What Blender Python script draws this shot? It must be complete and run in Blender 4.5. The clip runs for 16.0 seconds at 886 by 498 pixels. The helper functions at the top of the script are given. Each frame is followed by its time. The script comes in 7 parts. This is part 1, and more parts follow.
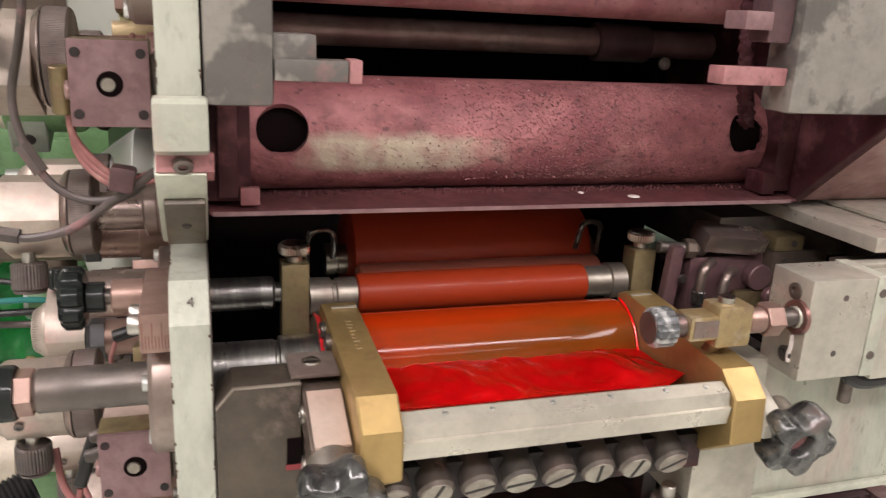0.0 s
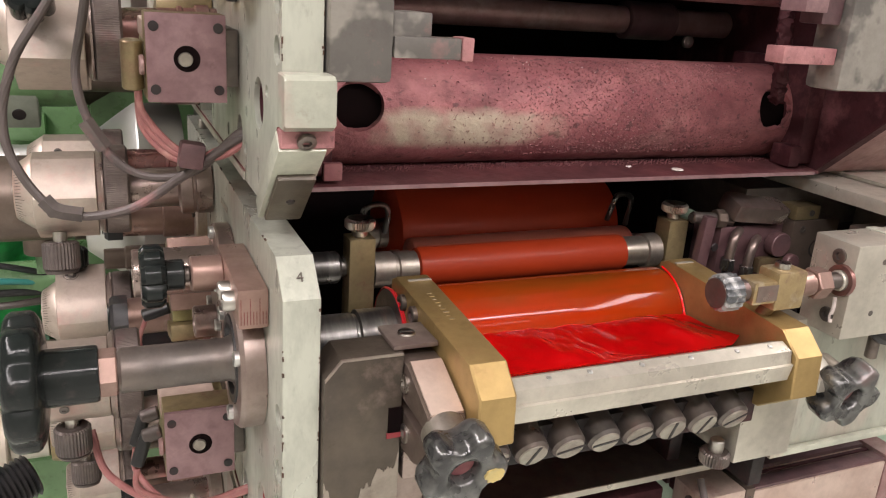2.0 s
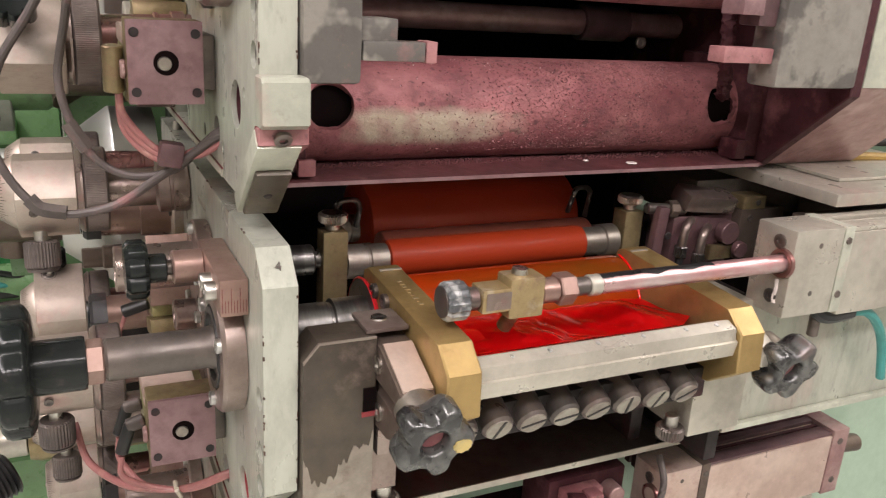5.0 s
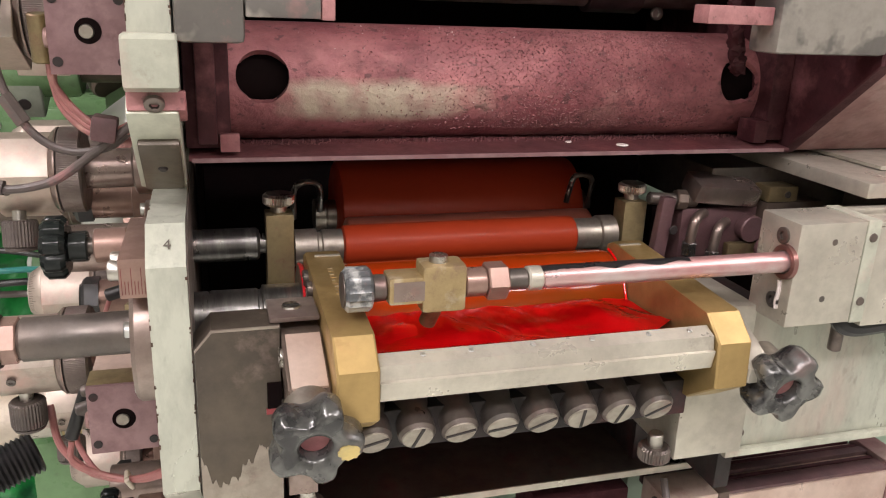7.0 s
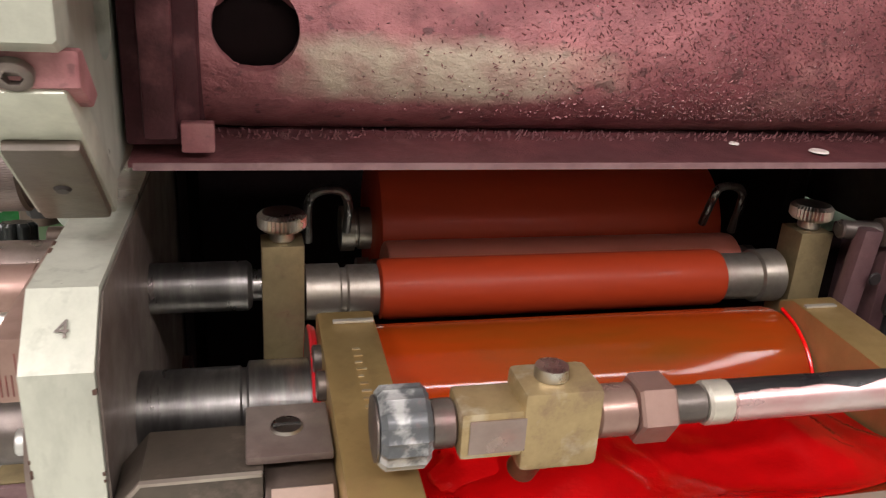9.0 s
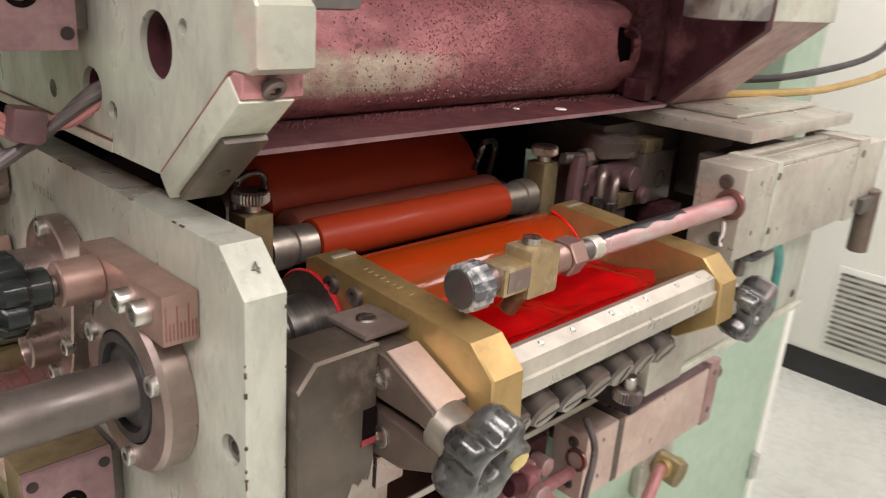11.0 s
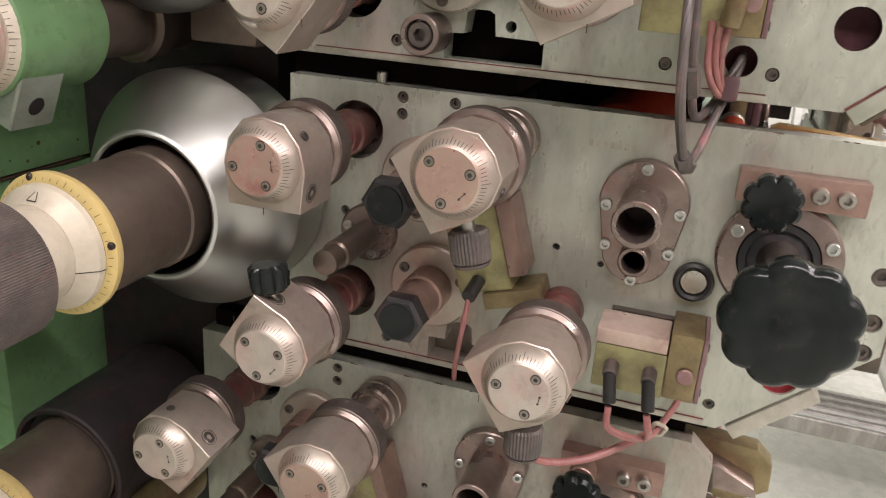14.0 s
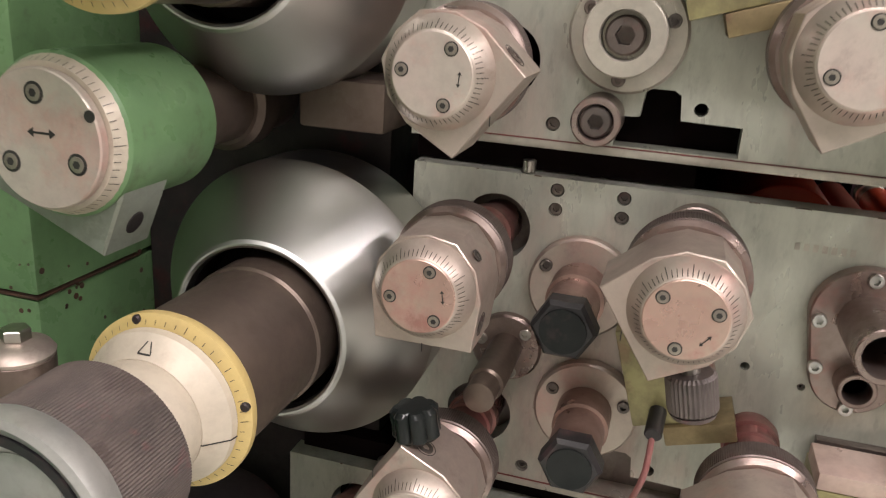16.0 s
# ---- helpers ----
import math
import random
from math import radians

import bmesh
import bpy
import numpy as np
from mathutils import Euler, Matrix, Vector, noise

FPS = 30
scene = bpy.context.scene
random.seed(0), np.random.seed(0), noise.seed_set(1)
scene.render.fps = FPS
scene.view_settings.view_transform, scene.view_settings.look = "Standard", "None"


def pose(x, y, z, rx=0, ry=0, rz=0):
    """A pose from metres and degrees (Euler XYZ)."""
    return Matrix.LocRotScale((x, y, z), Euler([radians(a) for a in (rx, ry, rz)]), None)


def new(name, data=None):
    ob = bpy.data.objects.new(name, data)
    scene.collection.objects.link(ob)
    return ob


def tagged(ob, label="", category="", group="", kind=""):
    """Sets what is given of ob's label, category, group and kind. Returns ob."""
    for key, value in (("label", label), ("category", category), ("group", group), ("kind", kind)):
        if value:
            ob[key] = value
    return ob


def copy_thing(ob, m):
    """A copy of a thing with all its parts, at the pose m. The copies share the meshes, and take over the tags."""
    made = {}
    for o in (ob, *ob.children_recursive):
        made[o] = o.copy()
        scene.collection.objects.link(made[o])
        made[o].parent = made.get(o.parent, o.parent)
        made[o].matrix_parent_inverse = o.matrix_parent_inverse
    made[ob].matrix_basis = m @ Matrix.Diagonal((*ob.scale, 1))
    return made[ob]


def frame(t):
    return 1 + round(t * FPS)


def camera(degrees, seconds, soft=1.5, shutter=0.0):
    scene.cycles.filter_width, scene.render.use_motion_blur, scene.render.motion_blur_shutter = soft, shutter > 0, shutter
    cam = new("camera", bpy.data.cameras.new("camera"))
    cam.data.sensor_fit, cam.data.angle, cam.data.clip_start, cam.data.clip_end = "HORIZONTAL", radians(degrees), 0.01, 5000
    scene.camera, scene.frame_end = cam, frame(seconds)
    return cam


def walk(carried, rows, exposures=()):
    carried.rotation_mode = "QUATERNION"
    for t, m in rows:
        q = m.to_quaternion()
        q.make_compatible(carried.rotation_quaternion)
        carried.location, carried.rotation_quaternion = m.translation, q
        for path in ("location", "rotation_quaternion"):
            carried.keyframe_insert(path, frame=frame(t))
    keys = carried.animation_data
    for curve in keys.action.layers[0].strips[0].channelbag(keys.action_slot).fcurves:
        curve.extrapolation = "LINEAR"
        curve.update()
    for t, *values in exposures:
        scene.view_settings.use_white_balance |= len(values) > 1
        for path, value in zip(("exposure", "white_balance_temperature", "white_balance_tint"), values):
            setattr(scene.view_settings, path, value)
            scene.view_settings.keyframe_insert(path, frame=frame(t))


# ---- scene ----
cam = camera(58.2, 16.0, 1.1, 0.3)
METRES, EYE, TILT, LEAN, TURN = 2.0, 1.4, 0.0, 0.0, -17.6
ROWS = [
    (0.0, 0.0, 0.0, 0.0, 0.83, -16.47, -2.83),
    (0.5, -0.0254, -0.0064, 0.0066, 1.39, -15.91, -1.71),
    (1.0, -0.0516, -0.0072, 0.0031, -2.21, -16.45, -2.3),
    (1.5, -0.0498, -0.0017, 0.0001, -4.42, -17.43, -3.33),
    (2.0, -0.0561, -0.0063, -0.0012, -4.86, -17.99, -3.7),
    (2.5, -0.0626, -0.0122, -0.0005, -4.66, -18.15, -3.84),
    (3.0, -0.0672, -0.0182, -0.0021, -4.55, -18.26, -3.88),
    (3.5, -0.0724, -0.0199, -0.0012, -4.69, -18.3, -3.9),
    (4.0, -0.0738, -0.0224, -0.0009, -5.3, -18.23, -3.94),
    (4.5, -0.0697, -0.0233, 0.0017, -6.08, -17.86, -3.83),
    (5.0, -0.0572, -0.025, 0.0008, -7.17, -17.8, -3.43),
    (5.2, -0.0553, -0.0282, -0.0013, -7.72, -17.39, -3.41),
    (7.3, 0.0141, 0.0035, -0.0116, 2.92, -18.33, -2.24),
    (7.5, 0.0105, 0.0151, -0.0081, 3.48, -18.99, -2.39),
    (8.0, 0.0052, 0.0751, -0.0163, 5.02, -19.16, -2.62),
    (8.5, 0.0015, 0.1174, -0.0239, 5.64, -20.31, -3.5),
    (10.8, -0.1011, 0.0463, -0.0209, -20.94, -18.71, -2.49),
    (11.0, -0.12, 0.0491, -0.018, -27.23, -19.11, -4.09),
    (11.5, -0.2161, 0.026, -0.0113, -34.81, -18.74, -4.2),
    (12.0, -0.2454, 0.0564, -0.0193, -38.27, -19.31, -5.1),
    (12.5, -0.3218, 0.0861, -0.0176, -44.02, -19.42, -4.36),
    (13.0, -0.3917, 0.1171, -0.0164, -48.01, -19.47, -3.85),
    (13.5, -0.409, 0.1725, -0.0199, -48.36, -19.7, -4.11),
    (14.0, -0.4341, 0.1946, -0.0245, -53.48, -20.12, -3.97),
    (14.5, -0.4615, 0.2111, -0.0164, -57.25, -19.57, -4.96),
    (15.0, -0.4833, 0.2399, -0.0133, -55.99, -18.74, -5.32),
    (15.5, -0.4483, 0.2711, -0.0025, -53.78, -17.57, -4.96),
    (16.0, -0.4204, 0.2972, -0.0147, -55.65, -18.17, -3.57),
]
walk(cam, [(t, pose(0, 0, EYE, TILT, LEAN, TURN) @ pose(METRES * x, METRES * y, METRES * z, 90 + pitch, roll, yaw)) for t, x, y, z, yaw, pitch, roll in ROWS])

# ---- light of the room: fluorescent ceiling tubes over the press, plus an added front fill ----
world = bpy.data.worlds.new("world")
world.use_nodes = True
world.node_tree.nodes["Background"].inputs[0].default_value = (0.8, 0.85, 0.82, 1)
world.node_tree.nodes["Background"].inputs[1].default_value = 0.018
scene.world = world
scene.view_settings.exposure = -0.26


def overhead_area_light(x, y, z, lx, ly, power):
    lamp = bpy.data.lights.new("tube_or_fill_light", "AREA")
    lamp.shape, lamp.size, lamp.size_y = "RECTANGLE", lx, ly
    lamp.energy, lamp.color = power, (1.0, 0.905, 0.912)
    ob = new("tube_or_fill_light", lamp)
    ob.matrix_world = pose(x, y, z)
    return ob


overhead_area_light(-1.3, -0.1, 2.85, 0.3, 3.0, 94)
overhead_area_light(0.2, -1.15, 2.85, 3.0, 0.2, 78)
# added fill that brightens the fronts; no lamp is known there
overhead_area_light(0.0, -2.6, 2.85, 3.4, 0.3, 20)
overhead_area_light(2.0, 0.2, 2.85, 0.3, 3.4, 72)


# ---- materials ----
def nodes_of(name):
    mat = bpy.data.materials.new(name)
    mat.use_nodes = True
    nt = mat.node_tree
    return mat, nt, nt.nodes["Principled BSDF"]


def surface(name, base, rough=0.4, metal=0.0, second=None, amount=0.5, scale=9.0, stain=None, stain_amount=0.0,
            stain_scale=14.0, grime=0.25, bump=0.12, grain=220.0, stretch=(1, 1, 1), coat=0.0, speck=0.0, edge=0.1, centre=0.5, spread=0.13):
    """Base colour broken up by a second tone, ink stains, fine grime, roughness changes and relief."""
    mat, nt, bsdf = nodes_of(name)
    n, l = nt.nodes.new, nt.links.new
    coord, info, mapping = n("ShaderNodeTexCoord"), n("ShaderNodeObjectInfo"), n("ShaderNodeMapping")
    shift = n("ShaderNodeMath")
    shift.operation = "MULTIPLY"
    shift.inputs[1].default_value = 7.3
    l(info.outputs["Random"], shift.inputs[0])
    l(coord.outputs["Object"], mapping.inputs["Vector"])
    l(shift.outputs[0], mapping.inputs["Location"])
    mapping.inputs["Scale"].default_value = stretch

    def fractal(size, detail=5.0, roughness=0.6):
        t = n("ShaderNodeTexNoise")
        t.inputs["Scale"].default_value, t.inputs["Detail"].default_value, t.inputs["Roughness"].default_value = size, detail, roughness
        l(mapping.outputs[0], t.inputs["Vector"])
        return t.outputs["Fac"]

    def ramp(fac, a, b, lo=0.0, hi=1.0):
        r = n("ShaderNodeMapRange")
        r.inputs[1].default_value, r.inputs[2].default_value = a, b
        r.inputs[3].default_value, r.inputs[4].default_value = lo, hi
        l(fac, r.inputs[0])
        return r.outputs[0]

    def mix(fac, a, b, blend="MIX"):
        m = n("ShaderNodeMix")
        m.data_type, m.blend_type = "RGBA", blend
        l(fac, m.inputs[0])
        for value, slot in ((a, 6), (b, 7)):
            if isinstance(value, tuple):
                m.inputs[slot].default_value = (*value, 1)
            else:
                l(value, m.inputs[slot])
        return m.outputs[2]

    second = second or tuple(0.72 * c for c in base)
    colour = mix(ramp(fractal(scale), centre - edge, centre + edge, 0.0, amount), tuple(base), tuple(second))
    if stain:
        big = ramp(fractal(stain_scale, 6.0, 0.65), 0.62 - 0.3 * stain_amount, 0.78 - 0.2 * stain_amount, 0.0, min(1.0, 0.45 + stain_amount))
        colour = mix(big, colour, tuple(stain))
    fine = fractal(grain, 4.0, 0.7)
    colour = mix(ramp(fractal(60.0, 6.0, 0.7), 0.42, 0.72, 0.0, grime), colour, tuple(0.22 * c for c in base))
    if grime >= 0.2:
        colour = mix(ramp(fractal(26.0, 9.0, 0.72), 0.585, 0.64, 0.0, 0.9 * grime), colour, tuple(0.35 * c for c in base[:1]) + tuple(0.27 * c for c in base[1:]))
    if speck:
        colour = mix(ramp(fractal(150.0, 3.0, 0.5), 0.62, 0.68, 0.0, speck), colour, (0.03, 0.02, 0.02))
    l(colour, bsdf.inputs["Base Color"])
    l(ramp(fractal(30.0), 0.3, 0.7, max(0.03, rough - spread), min(1.0, rough + spread)), bsdf.inputs["Roughness"])
    bsdf.inputs["Metallic"].default_value = metal
    bsdf.inputs["Coat Weight"].default_value = coat
    relief = n("ShaderNodeBump")
    relief.inputs["Strength"].default_value, relief.inputs["Distance"].default_value = bump, 0.002
    l(fine, relief.inputs["Height"])
    l(relief.outputs[0], bsdf.inputs["Normal"])
    return mat


PINK = (0.50, 0.20, 0.20)
DEEP = (0.22, 0.05, 0.06)
M = {
    "plate": surface("pale_painted_steel_plate", (0.53, 0.545, 0.465), 0.36, 0.35, (0.44, 0.445, 0.38), 0.8, 6, (0.45, 0.27, 0.24), 0.30, 6, 0.30, 0.03, 220, (1, 1, 0.4), 0, 0.12),
    "plate_edge": surface("worn_plate_edge", (0.56, 0.57, 0.47), 0.38, 0.2, (0.40, 0.41, 0.34), 0.8, 12, (0.5, 0.3, 0.27), 0.15, 20, 0.3, 0.06),
    "steel": surface("turned_steel", (0.58, 0.55, 0.51), 0.34, 1.0, (0.40, 0.37, 0.33), 0.6, 20, (0.45, 0.25, 0.22), 0.1, 20, 0.25, 0.05),
    "bright": surface("polished_steel", (0.62, 0.62, 0.60), 0.33, 1.0, (0.49, 0.49, 0.47), 0.5, 6, None, 0, 1, 0.0, 0.0, 300, (1, 1, 1), 0, 0, 0.1, 0.5, 0.03),
    "dark": surface("oxidised_dark_steel", (0.13, 0.115, 0.105), 0.4, 0.7, (0.20, 0.16, 0.14), 0.7, 16, DEEP, 0.15, 20, 0.35),
    "black_steel": surface("blackened_steel", (0.035, 0.032, 0.032), 0.45, 0.4, (0.06, 0.045, 0.045), 0.6, 16, (0.12, 0.03, 0.035), 0.2, 20, 0.3),
    "knob": surface("ink_stained_knob_steel", (0.50, 0.435, 0.375), 0.42, 0.7, (0.50, 0.40, 0.35), 0.7, 16, (0.58, 0.33, 0.29), 0.25, 18, 0.2, 0.05),
    "knob_face": surface("brushed_dial_face", (0.56, 0.51, 0.445), 0.44, 0.5, (0.58, 0.48, 0.43), 0.8, 22, (0.60, 0.36, 0.31), 0.36, 24, 0.2, 0.04),
    "collar": surface("stained_collar_steel", (0.36, 0.29, 0.26), 0.34, 0.85, (0.26, 0.19, 0.17), 0.7, 20, (0.42, 0.20, 0.18), 0.25, 25, 0.3, 0.06),
    "red_shaft": surface("red_ink_stained_shaft", (0.24, 0.145, 0.125), 0.34, 0.7, (0.27, 0.10, 0.095), 0.8, 20, (0.30, 0.09, 0.09), 0.4, 25, 0.3),
    "brown": surface("brown_oxidised_steel", (0.165, 0.125, 0.10), 0.42, 0.6, (0.125, 0.095, 0.08), 0.7, 12, (0.21, 0.15, 0.13), 0.2, 14, 0.25, 0.06),
    "brass": surface("brass_cheek", (0.44, 0.305, 0.125), 0.47, 0.65, (0.36, 0.25, 0.105), 0.7, 14, (0.45, 0.20, 0.12), 0.05, 16, 0.2, 0.05),
    "old_brass": surface("tarnished_brass", (0.33, 0.26, 0.14), 0.42, 0.7, (0.23, 0.17, 0.10), 0.7, 26, (0.33, 0.15, 0.12), 0.2, 26, 0.4, 0.08),
    "olive": surface("olive_anodised_block", (0.36, 0.33, 0.16), 0.4, 0.4, (0.25, 0.22, 0.12), 0.8, 30, (0.42, 0.22, 0.18), 0.1, 26, 0.3, 0.05),
    "copper": surface("copper_toned_block", (0.37, 0.245, 0.205), 0.36, 0.65, (0.27, 0.165, 0.14), 0.7, 26, (0.42, 0.20, 0.19), 0.14, 26, 0.25, 0.05),
    "pink": surface("pink_ink_dusted_metal", (0.40, 0.185, 0.185), 0.6, 0.1, (0.26, 0.085, 0.095), 0.85, 18, (0.52, 0.33, 0.29), 0.12, 26, 0.45, 0.35, 160, (1, 1, 1), 0, 0.4),
    "pink_soft": surface("pink_smeared_steel", (0.39, 0.25, 0.235), 0.42, 0.4, (0.29, 0.155, 0.155), 0.8, 22, (0.52, 0.42, 0.38), 0.25, 20, 0.35, 0.12),
    "violet": surface("mauve_dusted_block", (0.11, 0.066, 0.07), 0.46, 0.3, (0.17, 0.085, 0.09), 0.7, 24, (0.28, 0.16, 0.16), 0.2, 26, 0.35, 0.15),
    "maroon": surface("dark_maroon_dusted_plate", (0.060, 0.017, 0.021), 0.6, 0.1, (0.07, 0.025, 0.03), 0.8, 16, (0.27, 0.11, 0.12), 0.2, 18, 0.5, 0.2),
    "tube": surface("ink_mist_covered_tube", (0.45, 0.18, 0.185), 0.55, 0.15, (0.23, 0.068, 0.08), 0.9, 16, (0.50, 0.31, 0.27), 0.22, 9, 0.6, 1.0, 130, (0.8, 1, 1), 0, 0.55, 0.14),
    "grey": surface("grey_paint_over_pale_metal", (0.10, 0.082, 0.075), 0.42, 0.35, (0.36, 0.34, 0.29), 1.0, 16, (0.20, 0.12, 0.12), 0.15, 22, 0.3, 0.08, 220, (1, 1, 1), 0, 0, 0.02, 0.57),
    "greyblock": surface("patchy_grey_block", (0.27, 0.25, 0.22), 0.5, 0.2, (0.125, 0.115, 0.105), 1.0, 10, PINK, 0.1, 20, 0.3, 0.08, 220, (1, 1, 1), 0, 0, 0.02),
    "pale": surface("pale_worn_metal", (0.54, 0.51, 0.435), 0.36, 0.5, (0.42, 0.385, 0.33), 0.7, 14, (0.52, 0.34, 0.31), 0.12, 18, 0.25, 0.06),
    "plastic": surface("black_moulded_plastic", (0.009, 0.012, 0.0115), 0.15, 0.0, (0.022, 0.024, 0.023), 0.6, 24, (0.09, 0.06, 0.06), 0.05, 40, 0.2, 0.05),
    "worn_knob": surface("worn_black_star_knob", (0.045, 0.045, 0.046), 0.27, 0.6, (0.20, 0.20, 0.19), 0.8, 60, (0.30, 0.13, 0.13), 0.06, 30, 0.3, 0.1, 220, (1, 1, 1), 0.3),
    "rubber": surface("black_rubber", (0.016, 0.016, 0.017), 0.4, 0.0, (0.04, 0.035, 0.035), 0.5, 26, (0.16, 0.09, 0.09), 0.15, 30, 0.3),
    "knurl": surface("knurled_brown_plastic", (0.115, 0.096, 0.09), 0.45, 0.4, (0.20, 0.16, 0.145), 0.6, 26, PINK, 0.1, 30, 0.3),
    # near black that paints the shade in hollows, gaps and bores
    "shade_black": surface("painted_shade_black", (0.008, 0.006, 0.006), 0.8, 0.0, (0.012, 0.006, 0.006), 0.5, 10),
    "cable": surface("grey_cable_sheath", (0.085, 0.068, 0.063), 0.45, 0.0, (0.15, 0.115, 0.11), 0.6, 30, PINK, 0.2, 30, 0.2),
    "pink_wire": surface("pink_stained_wire", (0.40, 0.165, 0.155), 0.42, 0.0, (0.28, 0.10, 0.10), 0.6, 40, (0.55, 0.32, 0.26), 0.2, 40, 0.2),
    "green": surface("green_machine_paint", (0.165, 0.295, 0.135), 0.33, 0.0, (0.135, 0.25, 0.115), 0.7, 7, (0.075, 0.045, 0.03), 0.07, 30, 0.2, 0.05),
    "pale_green": surface("pale_green_cabinet_paint", (0.36, 0.47, 0.36), 0.45, 0.0, (0.31, 0.42, 0.32), 0.5, 6, None, 0, 1, 0.12, 0.03),
    "greygreen": surface("worn_grey_green_metal", (0.27, 0.30, 0.25), 0.42, 0.3, (0.20, 0.22, 0.18), 0.7, 14, (0.3, 0.2, 0.17), 0.08, 20, 0.25, 0.05),
    "vivid": surface("vivid_green_plastic", (0.02, 0.27, 0.06), 0.42, 0.0, (0.008, 0.07, 0.025), 1.0, 8, None, 0, 1, 0.3),
    "cabinet": surface("white_cabinet_paint", (0.78, 0.78, 0.72), 0.4, 0.0, (0.74, 0.74, 0.68), 0.5, 3, None, 0, 1, 0.05, 0.02),
    "plinth": surface("black_plinth", (0.02, 0.02, 0.022), 0.5, 0.0, (0.035, 0.035, 0.035), 0.5, 6),
    "floor": surface("pale_vinyl_floor", (0.66, 0.68, 0.62), 0.28, 0.0, (0.61, 0.63, 0.57), 0.6, 3, (0.45, 0.45, 0.42), 0.04, 2.5, 0.08, 0.02),
    "wall": surface("white_wall_paint", (0.76, 0.76, 0.71), 0.7, 0.0, (0.72, 0.72, 0.67), 0.5, 2, None, 0, 1, 0.04, 0.03),
    "alu": surface("weathered_aluminium", (0.60, 0.60, 0.58), 0.4, 0.75, (0.48, 0.48, 0.46), 0.6, 9, None, 0, 1, 0.25, 0.05),
    "plank": surface("grey_ribbed_step", (0.42, 0.40, 0.37), 0.6, 0.2, (0.27, 0.25, 0.23), 0.9, 7, None, 0, 1, 0.4, 0.1, 220, (1, 6, 1)),
    "yellow": surface("yellowed_scale_ring", (0.66, 0.50, 0.20), 0.42, 0.1, (0.58, 0.44, 0.20), 0.6, 16, (0.40, 0.27, 0.12), 0.06, 20, 0.2, 0.04),
    "ivory": surface("ivory_collar", (0.60, 0.53, 0.43), 0.42, 0.15, (0.52, 0.45, 0.36), 0.6, 16, (0.40, 0.30, 0.22), 0.08, 20, 0.2, 0.04),
    "dial": surface("white_dial_card", (0.70, 0.70, 0.68), 0.4, 0.0, (0.55, 0.55, 0.54), 0.6, 22, None, 0, 1, 0.1, 0.02),
    "mark": surface("black_engraving", (0.03, 0.028, 0.025), 0.5, 0.0),
    "red": surface("red_needle_paint", (0.70, 0.02, 0.03), 0.35, 0.0, (0.6, 0.02, 0.03), 0.5, 20),
    "chip": surface("white_paint_chip", (0.8, 0.72, 0.68), 0.5, 0.0),
    "roller": surface("orange_inked_rubber_roller", (0.31, 0.032, 0.008), 0.5, 0.0, (0.27, 0.028, 0.008), 0.6, 20, None, 0, 1, 0.06, 0.02, 200, (0.3, 1, 1), 0.1),
    "roller_dark": surface("dried_ink_on_large_roller", (0.50, 0.058, 0.024), 0.46, 0.0, (0.43, 0.050, 0.020), 0.6, 20, None, 0, 1, 0.08, 0.02, 200, (0.3, 1, 1), 0.1),
    "fountain": surface("thin_ink_film_on_steel_roller", (0.46, 0.022, 0.002), 0.08, 0.0, (0.16, 0.040, 0.005), 1.0, 10, None, 0, 1, 0.05, 0.004, 200, (0.22, 1, 1), 0.0, 0, 0.16, 0.5, 0.05),
    "ink": surface("glossy_red_ink", (0.88, 0.006, 0.008), 0.06, 0.0, (0.84, 0.005, 0.007), 0.6, 30, None, 0, 1, 0.0, 0.5, 55, (1, 1, 1), 0.35),
    "film": surface("brown_ink_film_on_blade", (0.24, 0.065, 0.018), 0.16, 0.5, (0.33, 0.10, 0.025), 0.8, 20, (0.5, 0.03, 0.015), 0.1, 20, 0.2, 0.03, 220, (1, 1, 1), 0.4),
    "valve_brass": surface("dull_scuffed_brass", (0.40, 0.30, 0.155), 0.45, 0.6, (0.52, 0.44, 0.31), 0.8, 46, (0.30, 0.18, 0.14), 0.2, 60, 0.4, 0.12, 220, (1, 1, 1), 0, 0, 0.04, 0.56),
    "grey_cap": surface("scuffed_grey_cap", (0.085, 0.09, 0.095), 0.36, 0.2, (0.42, 0.42, 0.41), 0.9, 70, (0.3, 0.15, 0.14), 0.08, 50, 0.3, 0.12, 220, (1, 1, 1), 0.2, 0, 0.05, 0.53),
    "bare": surface("brown_painted_mount", (0.115, 0.092, 0.066), 0.40, 0.3, (0.066, 0.053, 0.042), 0.9, 11, (0.27, 0.20, 0.165), 0.16, 34, 0.3, 0.1),
    "flaked": surface("pale_metal_under_flaked_paint", (0.36, 0.32, 0.265), 0.42, 0.45, (0.26, 0.21, 0.18), 0.8, 22, (0.36, 0.22, 0.20), 0.2, 24, 0.35, 0.1),
    "redstain": surface("red_ink_in_bore", (0.30, 0.035, 0.042), 0.4, 0.0, (0.17, 0.02, 0.026), 0.7, 40, None, 0, 1, 0.2),
    "peach": surface("warm_worn_bright_steel", (0.64, 0.50, 0.43), 0.38, 0.4, (0.50, 0.36, 0.30), 0.7, 24, (0.52, 0.30, 0.26), 0.15, 26, 0.2, 0.05),
    "chipped_yellow": surface("chipped_yellow_paint", (0.55, 0.43, 0.16), 0.45, 0.0, (0.40, 0.33, 0.16), 0.6, 60, None, 0, 1, 0.3, 0.1),
    "black_tar": surface("black_tar_smear", (0.012, 0.012, 0.013), 0.35, 0.0, (0.03, 0.026, 0.026), 0.5, 60),
